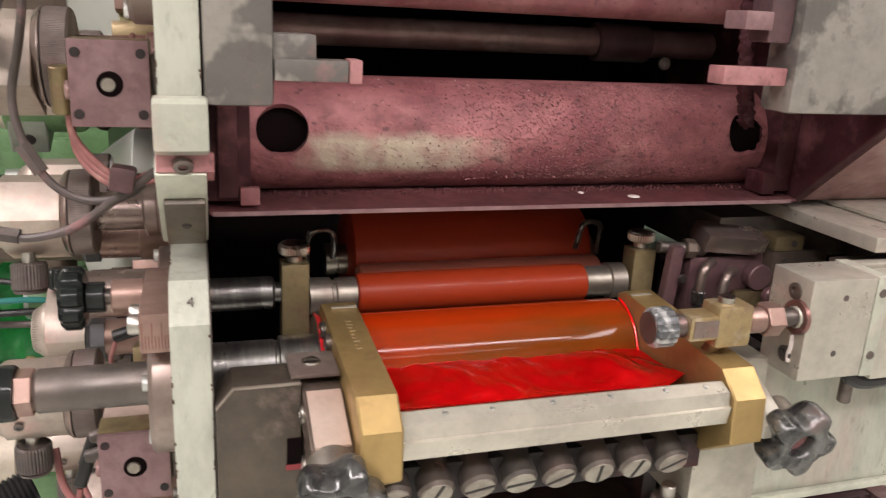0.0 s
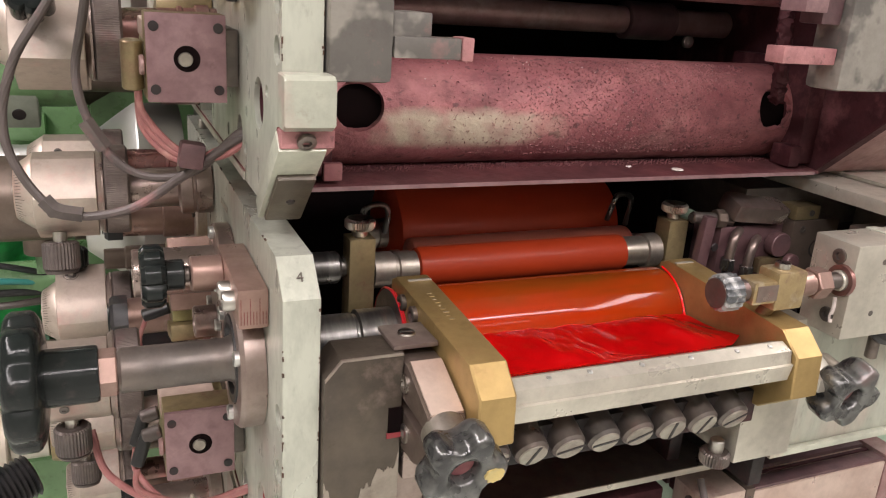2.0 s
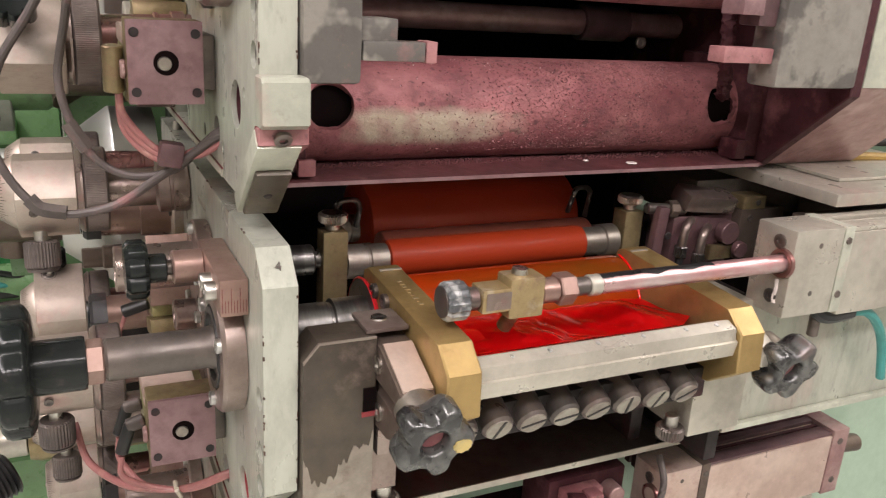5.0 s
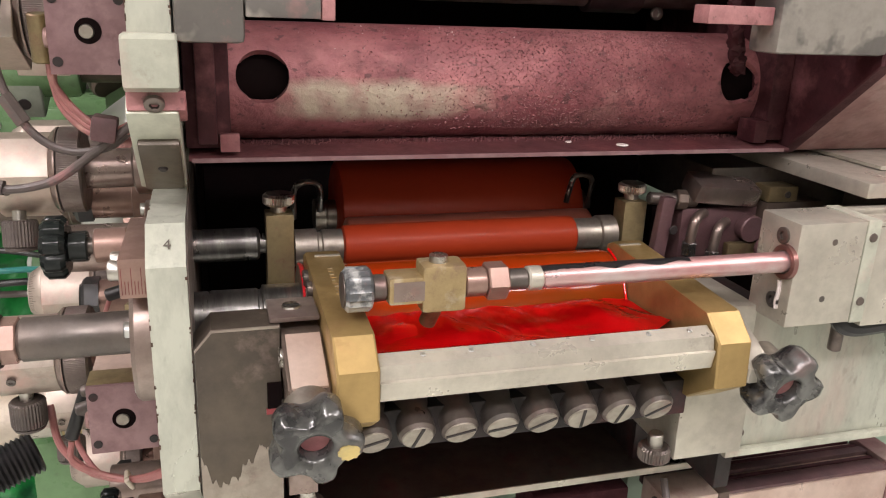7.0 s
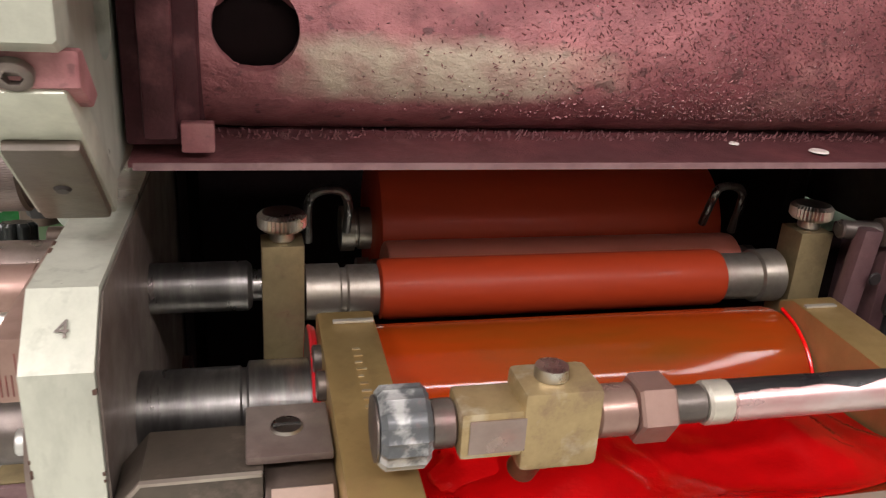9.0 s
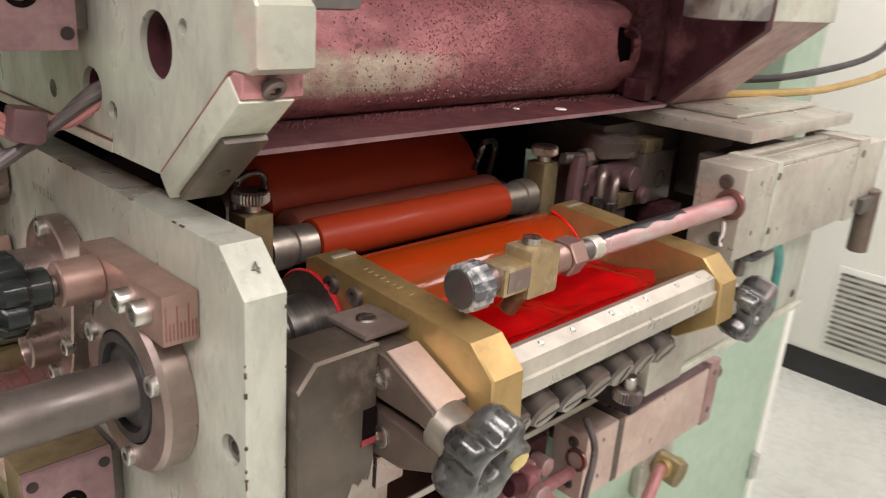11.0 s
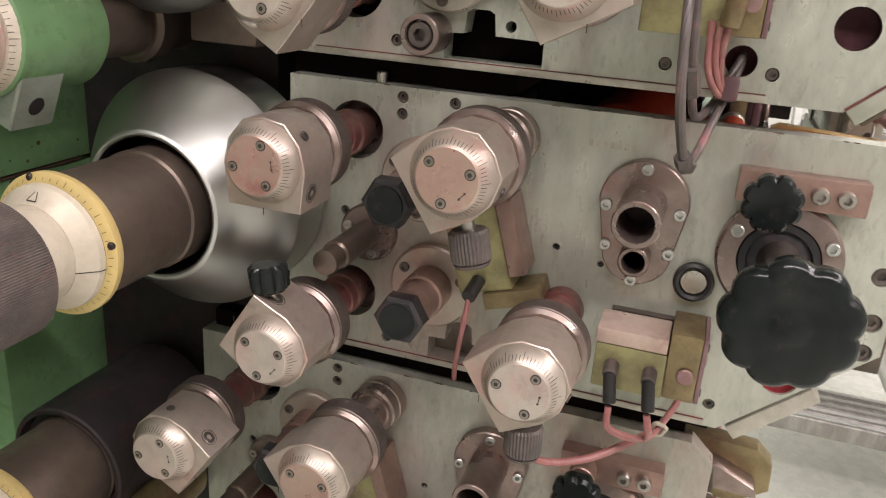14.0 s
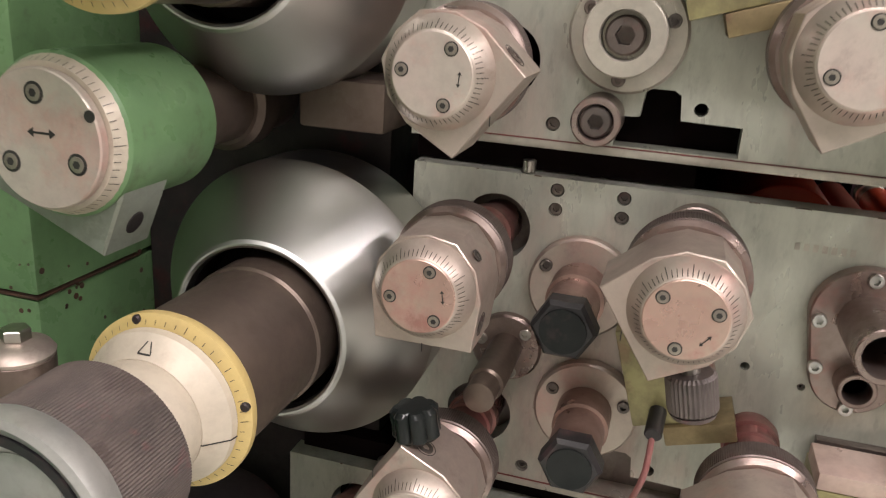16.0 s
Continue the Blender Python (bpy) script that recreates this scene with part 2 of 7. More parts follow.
    "dark_shaft": surface("oil_dark_turned_shaft", (0.23, 0.22, 0.21), 0.34, 0.9, (0.10, 0.095, 0.09), 0.8, 16, (0.30, 0.15, 0.13), 0.1, 20, 0.35, 0.05, 220, (5, 1, 1)),
    "lint": surface("dried_ink_lint", (0.13, 0.05, 0.055), 0.8, 0.0, (0.24, 0.10, 0.105), 0.8, 30),
    "patchy_green": surface("peeling_green_paint", (0.13, 0.20, 0.115), 0.45, 0.0, (0.34, 0.36, 0.29), 0.9, 9, (0.09, 0.06, 0.05), 0.15, 16, 0.3, 0.1, 220, (1, 1, 1), 0, 0, 0.03, 0.55),
    # paler pink of the roller added for the band
    "band_pink": surface("dull_pinkish_band_roller", (0.60, 0.19, 0.14), 0.45, 0.0, (0.54, 0.17, 0.125), 0.6, 20, None, 0, 1, 0.06, 0.02, 200, (0.3, 1, 1)),
    "key_steel": surface("dull_grey_key_steel", (0.37, 0.335, 0.285), 0.42, 0.85, (0.30, 0.26, 0.23), 0.7, 30, (0.36, 0.22, 0.2), 0.15, 30, 0.3, 0.06),
    "mauve": surface("mauve_dusted_face_plate", (0.27, 0.165, 0.17), 0.5, 0.25, (0.22, 0.12, 0.125), 0.7, 30, (0.40, 0.26, 0.25), 0.2, 34, 0.3, 0.12),
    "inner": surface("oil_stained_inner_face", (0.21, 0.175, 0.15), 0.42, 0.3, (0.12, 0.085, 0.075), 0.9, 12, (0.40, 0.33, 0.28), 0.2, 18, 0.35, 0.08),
    "pink_face": surface("pink_stained_dial_face", (0.52, 0.35, 0.29), 0.36, 0.6, (0.58, 0.45, 0.37), 0.8, 30, (0.50, 0.24, 0.21), 0.4, 26, 0.25, 0.04),
    "seam_ink": surface("dried_red_ink_in_seam", (0.22, 0.05, 0.045), 0.5, 0.0, (0.10, 0.03, 0.028), 0.8, 40),
    "rust": surface("rust_brown_chip", (0.085, 0.04, 0.025), 0.7, 0.0, (0.05, 0.03, 0.022), 0.7, 60),
    "flange": surface("dark_knurled_flange_steel", (0.215, 0.175, 0.16), 0.46, 0.75, (0.16, 0.125, 0.115), 0.7, 26, (0.27, 0.15, 0.14), 0.2, 26, 0.3, 0.1),
    "tray_dust": surface("red_dusted_tray_sheet", (0.15, 0.042, 0.047), 0.6, 0.1, (0.085, 0.026, 0.03), 0.9, 14, (0.32, 0.16, 0.16), 0.15, 22, 0.5, 0.3),
    "teal": surface("teal_air_hose", (0.05, 0.28, 0.26), 0.4, 0.0),
    "amber": surface("amber_cable", (0.42, 0.27, 0.07), 0.4, 0.0),
}


# the painted shade gets no specular, so it stays black
for dull, level in (("shade_black", 0.0), ("black_steel", 0.25), ("maroon", 0.2), ("plastic", 0.25), ("fountain", 0.25), ("roller", 0.2), ("roller_dark", 0.2)):
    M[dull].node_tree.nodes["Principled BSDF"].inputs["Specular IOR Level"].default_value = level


# ---- building helpers ----
def part(name, bm, material, parent=None, label="", angle=35, kind=""):
    """Links a bmesh drawn in world metres as ONE mesh under a thing or part; with no parent it stands on its own."""
    me = bpy.data.meshes.new(name)
    bmesh.ops.recalc_face_normals(bm, faces=bm.faces[:])
    bm.to_mesh(me)
    bm.free()
    for p in me.polygons:
        p.use_smooth = True
    me.set_sharp_from_angle(angle=radians(angle))
    me.materials.append(M[material])
    ob = new(name, me)
    if parent is not None:
        root = parent
        while root.parent:
            root = root.parent
        me.transform(root.matrix_basis.inverted())
        ob.parent = parent
    else:
        mid = sum((v.co for v in me.vertices), Vector()) / len(me.vertices)
        me.transform(Matrix.Translation(-mid))
        ob.location = mid
    if label:
        ob["label"] = label
    if kind:
        ob["kind"] = kind
    return ob


def thing(name, at, label, category, group="", kind=""):
    ob = new(name)
    ob.empty_display_size = 0.02
    ob.matrix_basis = Matrix.Translation(at)
    return tagged(ob, label, category, group, kind)


def box(x0, x1, y0, y1, z0, z1, bevel=0.0012, bm=None, turn=None):
    bm = bm or bmesh.new()
    m = Matrix.Translation(((x0 + x1) / 2, (y0 + y1) / 2, (z0 + z1) / 2))
    if turn is not None:
        m = m @ turn
    made = bmesh.ops.create_cube(bm, size=1, matrix=m @ Matrix.Diagonal((abs(x1 - x0), abs(y1 - y0), abs(z1 - z0), 1)))
    if bevel:
        edges = list({e for v in made["verts"] for e in v.link_edges})
        bmesh.ops.bevel(bm, geom=edges, offset=bevel, segments=2, affect="EDGES", profile=0.6)
    return bm


def frame_of(axis):
    """A turn that takes +z to the given direction."""
    return Vector(axis).normalized().to_track_quat("Z", "Y").to_matrix().to_4x4()


def lathe(at, axis, profile, seg=40, bm=None):
    """Turns a profile of (distance along axis, radius); a radius of 0 closes the end."""
    bm = bm or bmesh.new()
    m = Matrix.Translation(at) @ frame_of(axis)
    rings = []
    for a, r in profile:
        if r < 1e-6:
            rings.append([bm.verts.new(m @ Vector((0, 0, a)))])
        else:
            rings.append([bm.verts.new(m @ Vector((r * math.cos(2 * math.pi * i / seg), r * math.sin(2 * math.pi * i / seg), a))) for i in range(seg)])
    for p, q in zip(rings, rings[1:]):
        for i in range(seg):
            j = (i + 1) % seg
            if len(p) == 1 and len(q) == 1:
                continue
            if len(p) == 1:
                bm.faces.new((p[0], q[i], q[j]))
            elif len(q) == 1:
                bm.faces.new((p[i], p[j], q[0]))
            else:
                bm.faces.new((p[i], p[j], q[j], q[i]))
    return bm


def rod(a, b, r, seg=24, chamfer=0.001, bm=None):
    a, b = Vector(a), Vector(b)
    d = (b - a).length
    c = min(chamfer, r * 0.4, d * 0.4)
    return lathe(a, b - a, [(0, 0), (0, r - c), (c, r), (d - c, r), (d, r - c), (d, 0)], seg, bm)


def pipe(a, b, r, inner, depth=0.03, seg=32):
    """A tube open at its end b."""
    a, b = Vector(a), Vector(b)
    d = (b - a).length
    return lathe(a, b - a, [(0, 0), (0, r), (d - 0.001, r), (d, r - 0.001), (d, inner + 0.0006), (d - 0.001, inner), (d - depth, inner), (d - depth, 0)], seg)


def polygon_rod(at, axis, outline, length, bevel=0.001, bm=None, up=None):
    """A prism of a closed outline (u, v), from at along axis."""
    bm = bm or bmesh.new()
    m = (Matrix.Translation(at) if at is not None else Matrix()) @ (up if up is not None else frame_of(axis))
    mid = Vector((sum(p[0] for p in outline), sum(p[1] for p in outline))) / len(outline)
    loops = []
    for a, s in ((0, bevel), (bevel, 0), (length - bevel, 0), (length, bevel)):
        ring = []
        for u, v in outline:
            w = Vector((u, v)) - mid
            w = mid + w * max(0.0, 1 - s / max(w.length, 1e-6))
            ring.append(bm.verts.new(m @ Vector((w.x, w.y, a))))
        loops.append(ring)
    n = len(outline)
    for p, q in zip(loops, loops[1:]):
        for i in range(n):
            bm.faces.new((p[i], p[(i + 1) % n], q[(i + 1) % n], q[i]))
    bm.faces.new(loops[0])
    bm.faces.new(loops[-1])
    return bm


SIDE = Matrix(((0, 0, 1, 0), (1, 0, 0, 0), (0, 1, 0, 0), (0, 0, 0, 1)))   # outline (y, z), length along +x


def slab(x0, x1, outline, bevel=0.0012):
    """A plate across x with an outline in (y, z)."""
    return polygon_rod((x0, 0, 0), None, outline, x1 - x0, bevel, up=SIDE)


def circle(cy, cz, r, n=24):
    return [(cy + r * math.cos(2 * math.pi * i / n), cz + r * math.sin(2 * math.pi * i / n)) for i in range(n)]


def pierced(x0, x1, outline, holes):
    """A plate across x with openings that go through it."""
    bm = bmesh.new()
    edges, loops = [], []
    for loop in (outline, *holes):
        vs = [bm.verts.new((x0, y, z)) for y, z in loop]
        loops.append(vs)
        edges += [bm.edges.new((vs[i], vs[(i + 1) % len(vs)])) for i in range(len(vs))]
    filled = bmesh.ops.triangle_fill(bm, use_beauty=True, use_dissolve=False, edges=edges)
    faces = [f for f in filled["geom"] if isinstance(f, bmesh.types.BMFace)]
    back = bmesh.ops.extrude_face_region(bm, geom=faces)
    bmesh.ops.translate(bm, vec=(x1 - x0, 0, 0), verts=[v for v in back["geom"] if isinstance(v, bmesh.types.BMVert)])
    bm.faces.ensure_lookup_table()
    if not any(abs(f.calc_center_median().x - x0) < 1e-6 and abs(f.normal.x) > 0.9 for f in bm.faces):
        for f in [f for f in bm.faces if abs(f.calc_center_median().x - x1) < 1e-6]:
            bm.faces.new([v for v in f.verts])
    return bm


def cord(points, r, seg=10, steps=8, bm=None):
    """A round cable through the points."""
    bm = bm or bmesh.new()
    p = [Vector(q) for q in points]
    p = [p[0] * 2 - p[1]] + p + [p[-1] * 2 - p[-2]]
    path = []
    for i in range(1, len(p) - 2):
        for s in range(steps):
            t = s / steps
            path.append(0.5 * ((2 * p[i]) + (p[i + 1] - p[i - 1]) * t + (2 * p[i - 1] - 5 * p[i] + 4 * p[i + 1] - p[i + 2]) * t * t + (3 * p[i] - p[i - 1] - 3 * p[i + 1] + p[i + 2]) * t ** 3))
    path.append(p[-2])
    rings = []
    for i, c in enumerate(path):
        d = (path[min(i + 1, len(path) - 1)] - path[max(i - 1, 0)]).normalized()
        side = d.cross(Vector((0.31, 0.22, 0.92))).normalized()
        up = side.cross(d)
        rings.append([bm.verts.new(c + r * (math.cos(2 * math.pi * k / seg) * side + math.sin(2 * math.pi * k / seg) * up)) for k in range(seg)])
    for a, b in zip(rings, rings[1:]):
        for k in range(seg):
            bm.faces.new((a[k], a[(k + 1) % seg], b[(k + 1) % seg], b[k]))
    bm.faces.new(rings[0])
    bm.faces.new(rings[-1])
    return bm


def lobed(at, axis, r, dip, lobes, length, bevel=0.003, per=8, spin=0.0):
    """A star or scalloped hand knob."""
    n = lobes * per
    out = []
    for i in range(n):
        a = 2 * math.pi * i / n
        k = abs(math.sin(lobes * a / 2)) ** 0.6
        rr = r - dip * (1 - k)
        out.append((rr * math.cos(a + spin), rr * math.sin(a + spin)))
    return polygon_rod(at, axis, out, length, bevel)


def cap_screw(at, axis, r=0.0055, deep=0.004):
    """A socket head with its hexagon recess."""
    bm = bmesh.new()
    m = Matrix.Translation(at) @ frame_of(axis)
    def ring(rr, a, n=24, hexed=False):
        out = []
        for i in range(n):
            t = 2 * math.pi * i / n
            q = rr
            if hexed:
                q = rr * math.cos(math.pi / 6) / math.cos((t % (math.pi / 3)) - math.pi / 6)
            out.append(bm.verts.new(m @ Vector((q * math.cos(t), q * math.sin(t), a))))
        return out
    rings = [ring(r, 0), ring(r, deep * 0.85), ring(r * 0.88, deep), ring(r * 0.52, deep, hexed=True), ring(r * 0.5, deep * 0.2, hexed=True)]
    for p, q in zip(rings, rings[1:]):
        for i in range(24):
            bm.faces.new((p[i], p[(i + 1) % 24], q[(i + 1) % 24], q[i]))
    bm.faces.new(rings[-1])
    return bm


def text_mesh(body, size, m, depth=0.0003):
    """Lettering as a mesh, from the built-in font."""
    cu = bpy.data.curves.new("lettering", "FONT")
    cu.body, cu.size, cu.extrude, cu.align_x, cu.align_y = body, size, depth, "CENTER", "CENTER"
    ob = bpy.data.objects.new("lettering", cu)
    scene.collection.objects.link(ob)
    bpy.context.view_layer.update()
    me = ob.to_mesh()
    bm = bmesh.new()
    bm.from_mesh(me)
    ob.to_mesh_clear()
    bpy.data.objects.remove(ob)
    bm.transform(m)
    return bm


# ---- the room ----
def room():
    part("floor", box(-4, 4.2, -4, 5, -0.1, 0, 0), "floor", kind="structure")
    part("ceiling", box(-4, 4.2, -4, 5, 3.0, 3.1, 0), "wall", kind="structure")
    part("wall_west", box(-4.1, -4, -4, 5, 0, 3, 0), "wall", kind="structure")
    part("wall_east", box(4.2, 4.3, -4, 5, 0, 3, 0), "wall", kind="structure")
    part("wall_south", box(-4, 4.2, -4.1, -4, 0, 3, 0), "wall", kind="structure")
    part("wall_north", box(-4, 4.2, 5, 5.1, 0, 3, 0), "wall", kind="structure")
    # white switch cabinets on a black plinth
    y = -0.86
    for i in range(4):
        c = thing("switch_cabinet", (2.78, y, 0), "white switch cabinet with louvred door on black plinth", "cabinet", "row of switch cabinets")
        part("plinth", box(2.80, 3.3, y, y + 0.79, 0, 0.1, 0), "plinth", c, "black plinth")
        part("body", box(2.80, 3.3, y, y + 0.79, 0.101, 2.05, 0.002), "cabinet", c)
        d = part("door", box(2.78, 2.799, y + 0.004, y + 0.786, 0.115, 2.03, 0.003), "cabinet", c)
        v = part("vent", box(2.774, 2.7795, y + 0.05, y + 0.30, 0.15, 0.47, 0.001), "cabinet", d, "louvred vent panel")
        for k in range(14):
            part("slat", box(2.769, 2.7738, y + 0.065, y + 0.285, 0.165 + k * 0.021, 0.174 + k * 0.021, 0.001), "greyblock", d)
        h = part("handle", box(2.755, 2.7795, y + 0.722, y + 0.752, 0.99, 1.19, 0.006), "plastic", d, "black lever handle")
        y += 0.792


def stair():
    """The rail and ribbed steps of the access stair."""
    s = thing("access_stair", (1.3, 0.2, 0), "weathered aluminium access stair with grey ribbed steps", "stair")
    part("post", box(1.285, 1.315, 0.355, 0.395, 0, 1.75, 0.003), "alu", s)
    part("post", box(1.285, 1.315, -0.42, -0.38, 0, 1.75, 0.003), "alu", s)
    part("rail", box(1.28, 1.32, -0.40, 0.37, 0.895, 0.925, 0.003), "alu", s)
    part("brace", rod((1.30, 0.36, 0.90), (1.30, -0.1, 0.12), 0.016), "alu", s)
    for z, x in ((0.97, 1.9), (0.80, 1.78), (0.63, 1.66), (0.46, 1.54), (0.29, 1.42)):
        st = part("step", box(x - 0.1, x + 0.1, -0.42, 0.355, z - 0.045, z, 0.004), "plank", s)
        for k in range(5):
            part("rib", box(x - 0.09 + k * 0.04, x - 0.075 + k * 0.04, -0.41, 0.345, z + 0.0005, z + 0.006, 0.001), "alu", st)
    part("stringer", polygon_rod((0, 0.357, 0), None, [(1.30, 0.16), (1.36, 0.10), (2.05, 1.02), (2.0, 1.06)], 0.02, 0.001, up=Matrix(((1, 0, 0, 0), (0, 0, 1, 0), (0, 1, 0, 0), (0, 0, 0, 1)))), "alu", s)


def green_frame():
    g = thing("machine_frame", (0.9, 0.9, 0), "pale green painted press frame cabinet with door", "machine frame")
    part("body", box(0.42, 1.16, 0.62, 1.7, 0, 1.15, 0.004), "pale_green", g)
    d = part("door", box(0.46, 1.10, 0.603, 0.619, 0.05, 0.93, 0.003), "pale_green", g)
    part("door_edge", box(1.101, 1.125, 0.600, 0.619, 0.05, 0.95, 0.002), "cabinet", g, "pale worn door edge")
    part("column", box(1.02, 1.16, 0.66, 1.7, 1.152, 2.2, 0.004), "pale_green", g)
    part("latch", box(1.085, 1.10, 0.592, 0.6025, 0.55, 0.60, 0.002), "alu", d)
    part("latch", box(1.085, 1.10, 0.592, 0.6025, 0.20, 0.25, 0.002), "alu", d)


def rear_housing():
    """The green body of the press behind the units."""
    g = thing("press_housing", (0.1, 1.5, 0), "green painted press housing with rusty chipped seams", "machine housing")
    part("panel", box(-0.13, 0.4, 1.30, 2.3, 0.2, 1.105, 0.004), "green", g)
    part("panel", box(-0.13, 0.4, 1.30, 2.3, 1.109, 2.3, 0.004), "green", g)
    part("back_panel", box(0.015, 0.8, 1.05, 1.298, 0.2, 2.3, 0.004), "black_steel", g, "dark rear frame")
    part("rear_block", box(-0.06, 0.06, 1.03, 1.10, 1.262, 1.300, 0.003), "brown", g, "brown bearing block")
    part("ledge", box(-0.30, 0.4, 1.31, 2.3, 0.02, 0.62, 0.006), "green", g)
    folds = bmesh.new()
    bmesh.ops.create_grid(folds, x_segments=40, y_segments=60, size=0.5)
    for v in folds.verts:
        u, w = v.co.x * 0.62, v.co.y + 0.42
        v.co = Vector((-0.55 + u, 1.72 + 0.13 * noise.noise((u * 9, w * 7, 0)) + 0.05 * noise.noise((u * 22, w * 17, 4)), max(0.005, w)))
    bmesh.ops.solidify(folds, geom=folds.faces[:], thickness=0.01)
    sheet = part("green_sheet", folds, "vivid", angle=60)
    tagged(sheet, "crumpled vivid green plastic sheet on the floor", "plastic sheet")
    spots = bmesh.new()
    rnd = random.Random(11)
    for i in range(46):
        v = 1.107 + rnd.choice((-1, 1)) * abs(rnd.gauss(0, 0.022 if i < 34 else 0.1))
        u = abs(rnd.gauss(0, 0.05 if i < 30 else 0.25))
        r = rnd.uniform(0.0008, 0.0034)
        if i % 2:
            lathe((-0.1301, 1.303 + u, v), (-1, 0, 0), [(-0.001, 0), (-0.001, r), (0.0003, r * 0.9), (0.0003, 0)], 7, spots)
        else:
            lathe((-0.128 + min(u, 0.13), 1.2999, v), (0, -1, 0), [(-0.001, 0), (-0.001, r), (0.0003, r * 0.9), (0.0003, 0)], 7, spots)
    part("rust_spot", spots, "rust", g, "rusty paint chips near the seam", kind="stuff")
    part("seam", box(-0.1306, 0.0, 1.2994, 2.2, 1.1060, 1.1080, 0), "rust", g, "rust along the seam")
    q = thing("neighbour_frame", (-0.5, 1.7, 0), "green cast frame of the next unit with peeling paint", "machine frame")
    part("back", box(-0.95, -0.135, 1.90, 1.93, 0.05, 2.3, 0), "green", q)
    c = part("casting", box(-0.95, -0.135, 1.56, 1.66, 1.085, 1.168, 0.008), "green", q, "green cast cross beam")
    # black disc paints the shade of the bore
    part("bore", rod((-0.238, 1.561, 1.132), (-0.238, 1.558, 1.132), 0.0135), "shade_black", c)
    part("lug", box(-0.262, -0.205, 1.53, 1.5595, 1.108, 1.155, 0.006), "green", q)
    part("column", box(-0.95, -0.305, 1.62, 1.80, 1.169, 2.2, 0.006), "patchy_green", q, "column with peeling paint")
    part("recess", box(-0.30, -0.135, 1.70, 1.72, 1.169, 2.2, 0), "black_steel", q)
    part("bolt", cap_screw((-0.345, 1.559, 1.122), (0, -1, 0), 0.011, 0.004), "steel", q)
    part("roller_end", rod((-0.315, 1.50, 1.087), (-0.20, 1.50, 1.087), 0.0215), "alu", q, "bright roller end")
    part("hub", rod((-0.30, 1.52, 0.86), (-0.16, 1.52, 0.86), 0.036), "green", q)
    part("hub_face", lathe((-0.3002, 1.52, 0.86), (-1, 0, 0), [(0, 0), (0, 0.035), (0.008, 0.032), (0.008, 0)], 32), "alu", q)
    part("rail", box(-0.95, -0.20, 1.55, 1.60, 0.925, 0.945, 0.004), "green", q)
    b = thing("grease_cup", (-0.20, 1.25, 1.02), "dark cylinder cap with a hexagon bolt", "grease cup")
    part("cylinder", rod((-0.205, 1.25, 1.00), (-0.205, 1.25, 1.10), 0.0255), "brown", b)
    part("cap", lathe((-0.205, 1.25, 1.10), (0, 0, 1), [(0, 0.0), (0, 0.025), (0.003, 0.026), (0.008, 0.0225), (0.0125, 0.012), (0.0125, 0)]), "knob", b)
    part("bolt", polygon_rod((-0.205, 1.25, 1.1125), (0, 0, 1), circle(0, 0, 0.0105, 6), 0.009), "steel", b)
    part("bracket", box(-0.215, -0.12, 1.235, 1.31, 0.97, 1.0, 0.003), "green", b)
    k = thing("setting_knob", (-0.2, 1.16, 1.28), "green setting knob with a graduated pale face", "setting knob")
    ax = (-1, 0, 0)
    part("shaft", rod((0.04, 1.169, 1.273), (-0.15, 1.169, 1.273), 0.031), "brown", k)
    part("collar", lathe((-0.035, 1.169, 1.273), ax, [(0, 0.0), (0, 0.039), (0.022, 0.039), (0.026, 0.034), (0.026, 0)]), "brown", k)
    part("body", lathe((-0.14, 1.169, 1.273), ax, [(0, 0), (0, 0.046), (0.006, 0.050), (0.094, 0.050), (0.096, 0.048), (0.096, 0)], 56), "green", k)
    part("pointer_block", polygon_rod((-0.186, 1.169, 1.273), ax, knob_outline(-114, 0.047, 0.077), 0.046, 0.002), "greygreen", k, "pale worn pointer block")
    part("pointer_bore", rod((-0.209, 1.1435, 1.2178), (-0.209, 1.1400, 1.2163), 0.0085), "black_steel", k, "dark clamp bore")
    part("scale_ring", lathe((-0.236, 1.169, 1.273), ax, [(-0.002, 0), (-0.002, 0.049), (0.008, 0.0445), (0.0085, 0)]), "ivory", k)
    f = part("face", lathe((-0.2445, 1.169, 1.273), ax, [(0, 0), (0, 0.0415), (0.005, 0.0415), (0.006, 0.0405), (0.006, 0)]), "knob_face", k)
    for a in (94, 214, 334):
        at = (-0.2504, 1.169 - 0.027 * math.cos(radians(a)), 1.273 + 0.027 * math.sin(radians(a)))
        part("counterbore", lathe(at, ax, [(0, 0), (0, 0.0066), (0.0003, 0.0066), (0.0003, 0)], 20), "mark", f)
        part("screw", cap_screw((-0.2507, at[1], at[2]), ax, 0.0048, 0.0008), "key_steel", f)
        part("socket", lathe((-0.2514, at[1], at[2]), ax, [(0, 0), (0, 0.0026), (0.0002, 0.0026), (0.0002, 0)], 6), "mark", f)
    part("pin_hole", lathe((-0.2504, 1.134, 1.290), ax, [(0, 0), (0, 0.0036), (0.0004, 0.0036), (0.0004, 0)], 16), "mark", f)
    ticks(k, (1.169, 1.273), -0.2445, 0.0445, -0.234, 0.049, 60)
    part("arrow", arrow_mark((-0.2507, 1.168, 1.277), 0.02, 0), "mark", f)
    n = thing("round_handle", (-0.15, 1.24, 1.3), "dark brown round handle beside the green housing", "handle")
    part("grip", lathe((-0.12, 1.290, 1.222), (-0.3, 0.5, 0.5), [(0, 0), (0, 0.023), (0.003, 0.026), (0.160, 0.026), (0.163, 0.023), (0.163, 0)], 40), "brown", n)
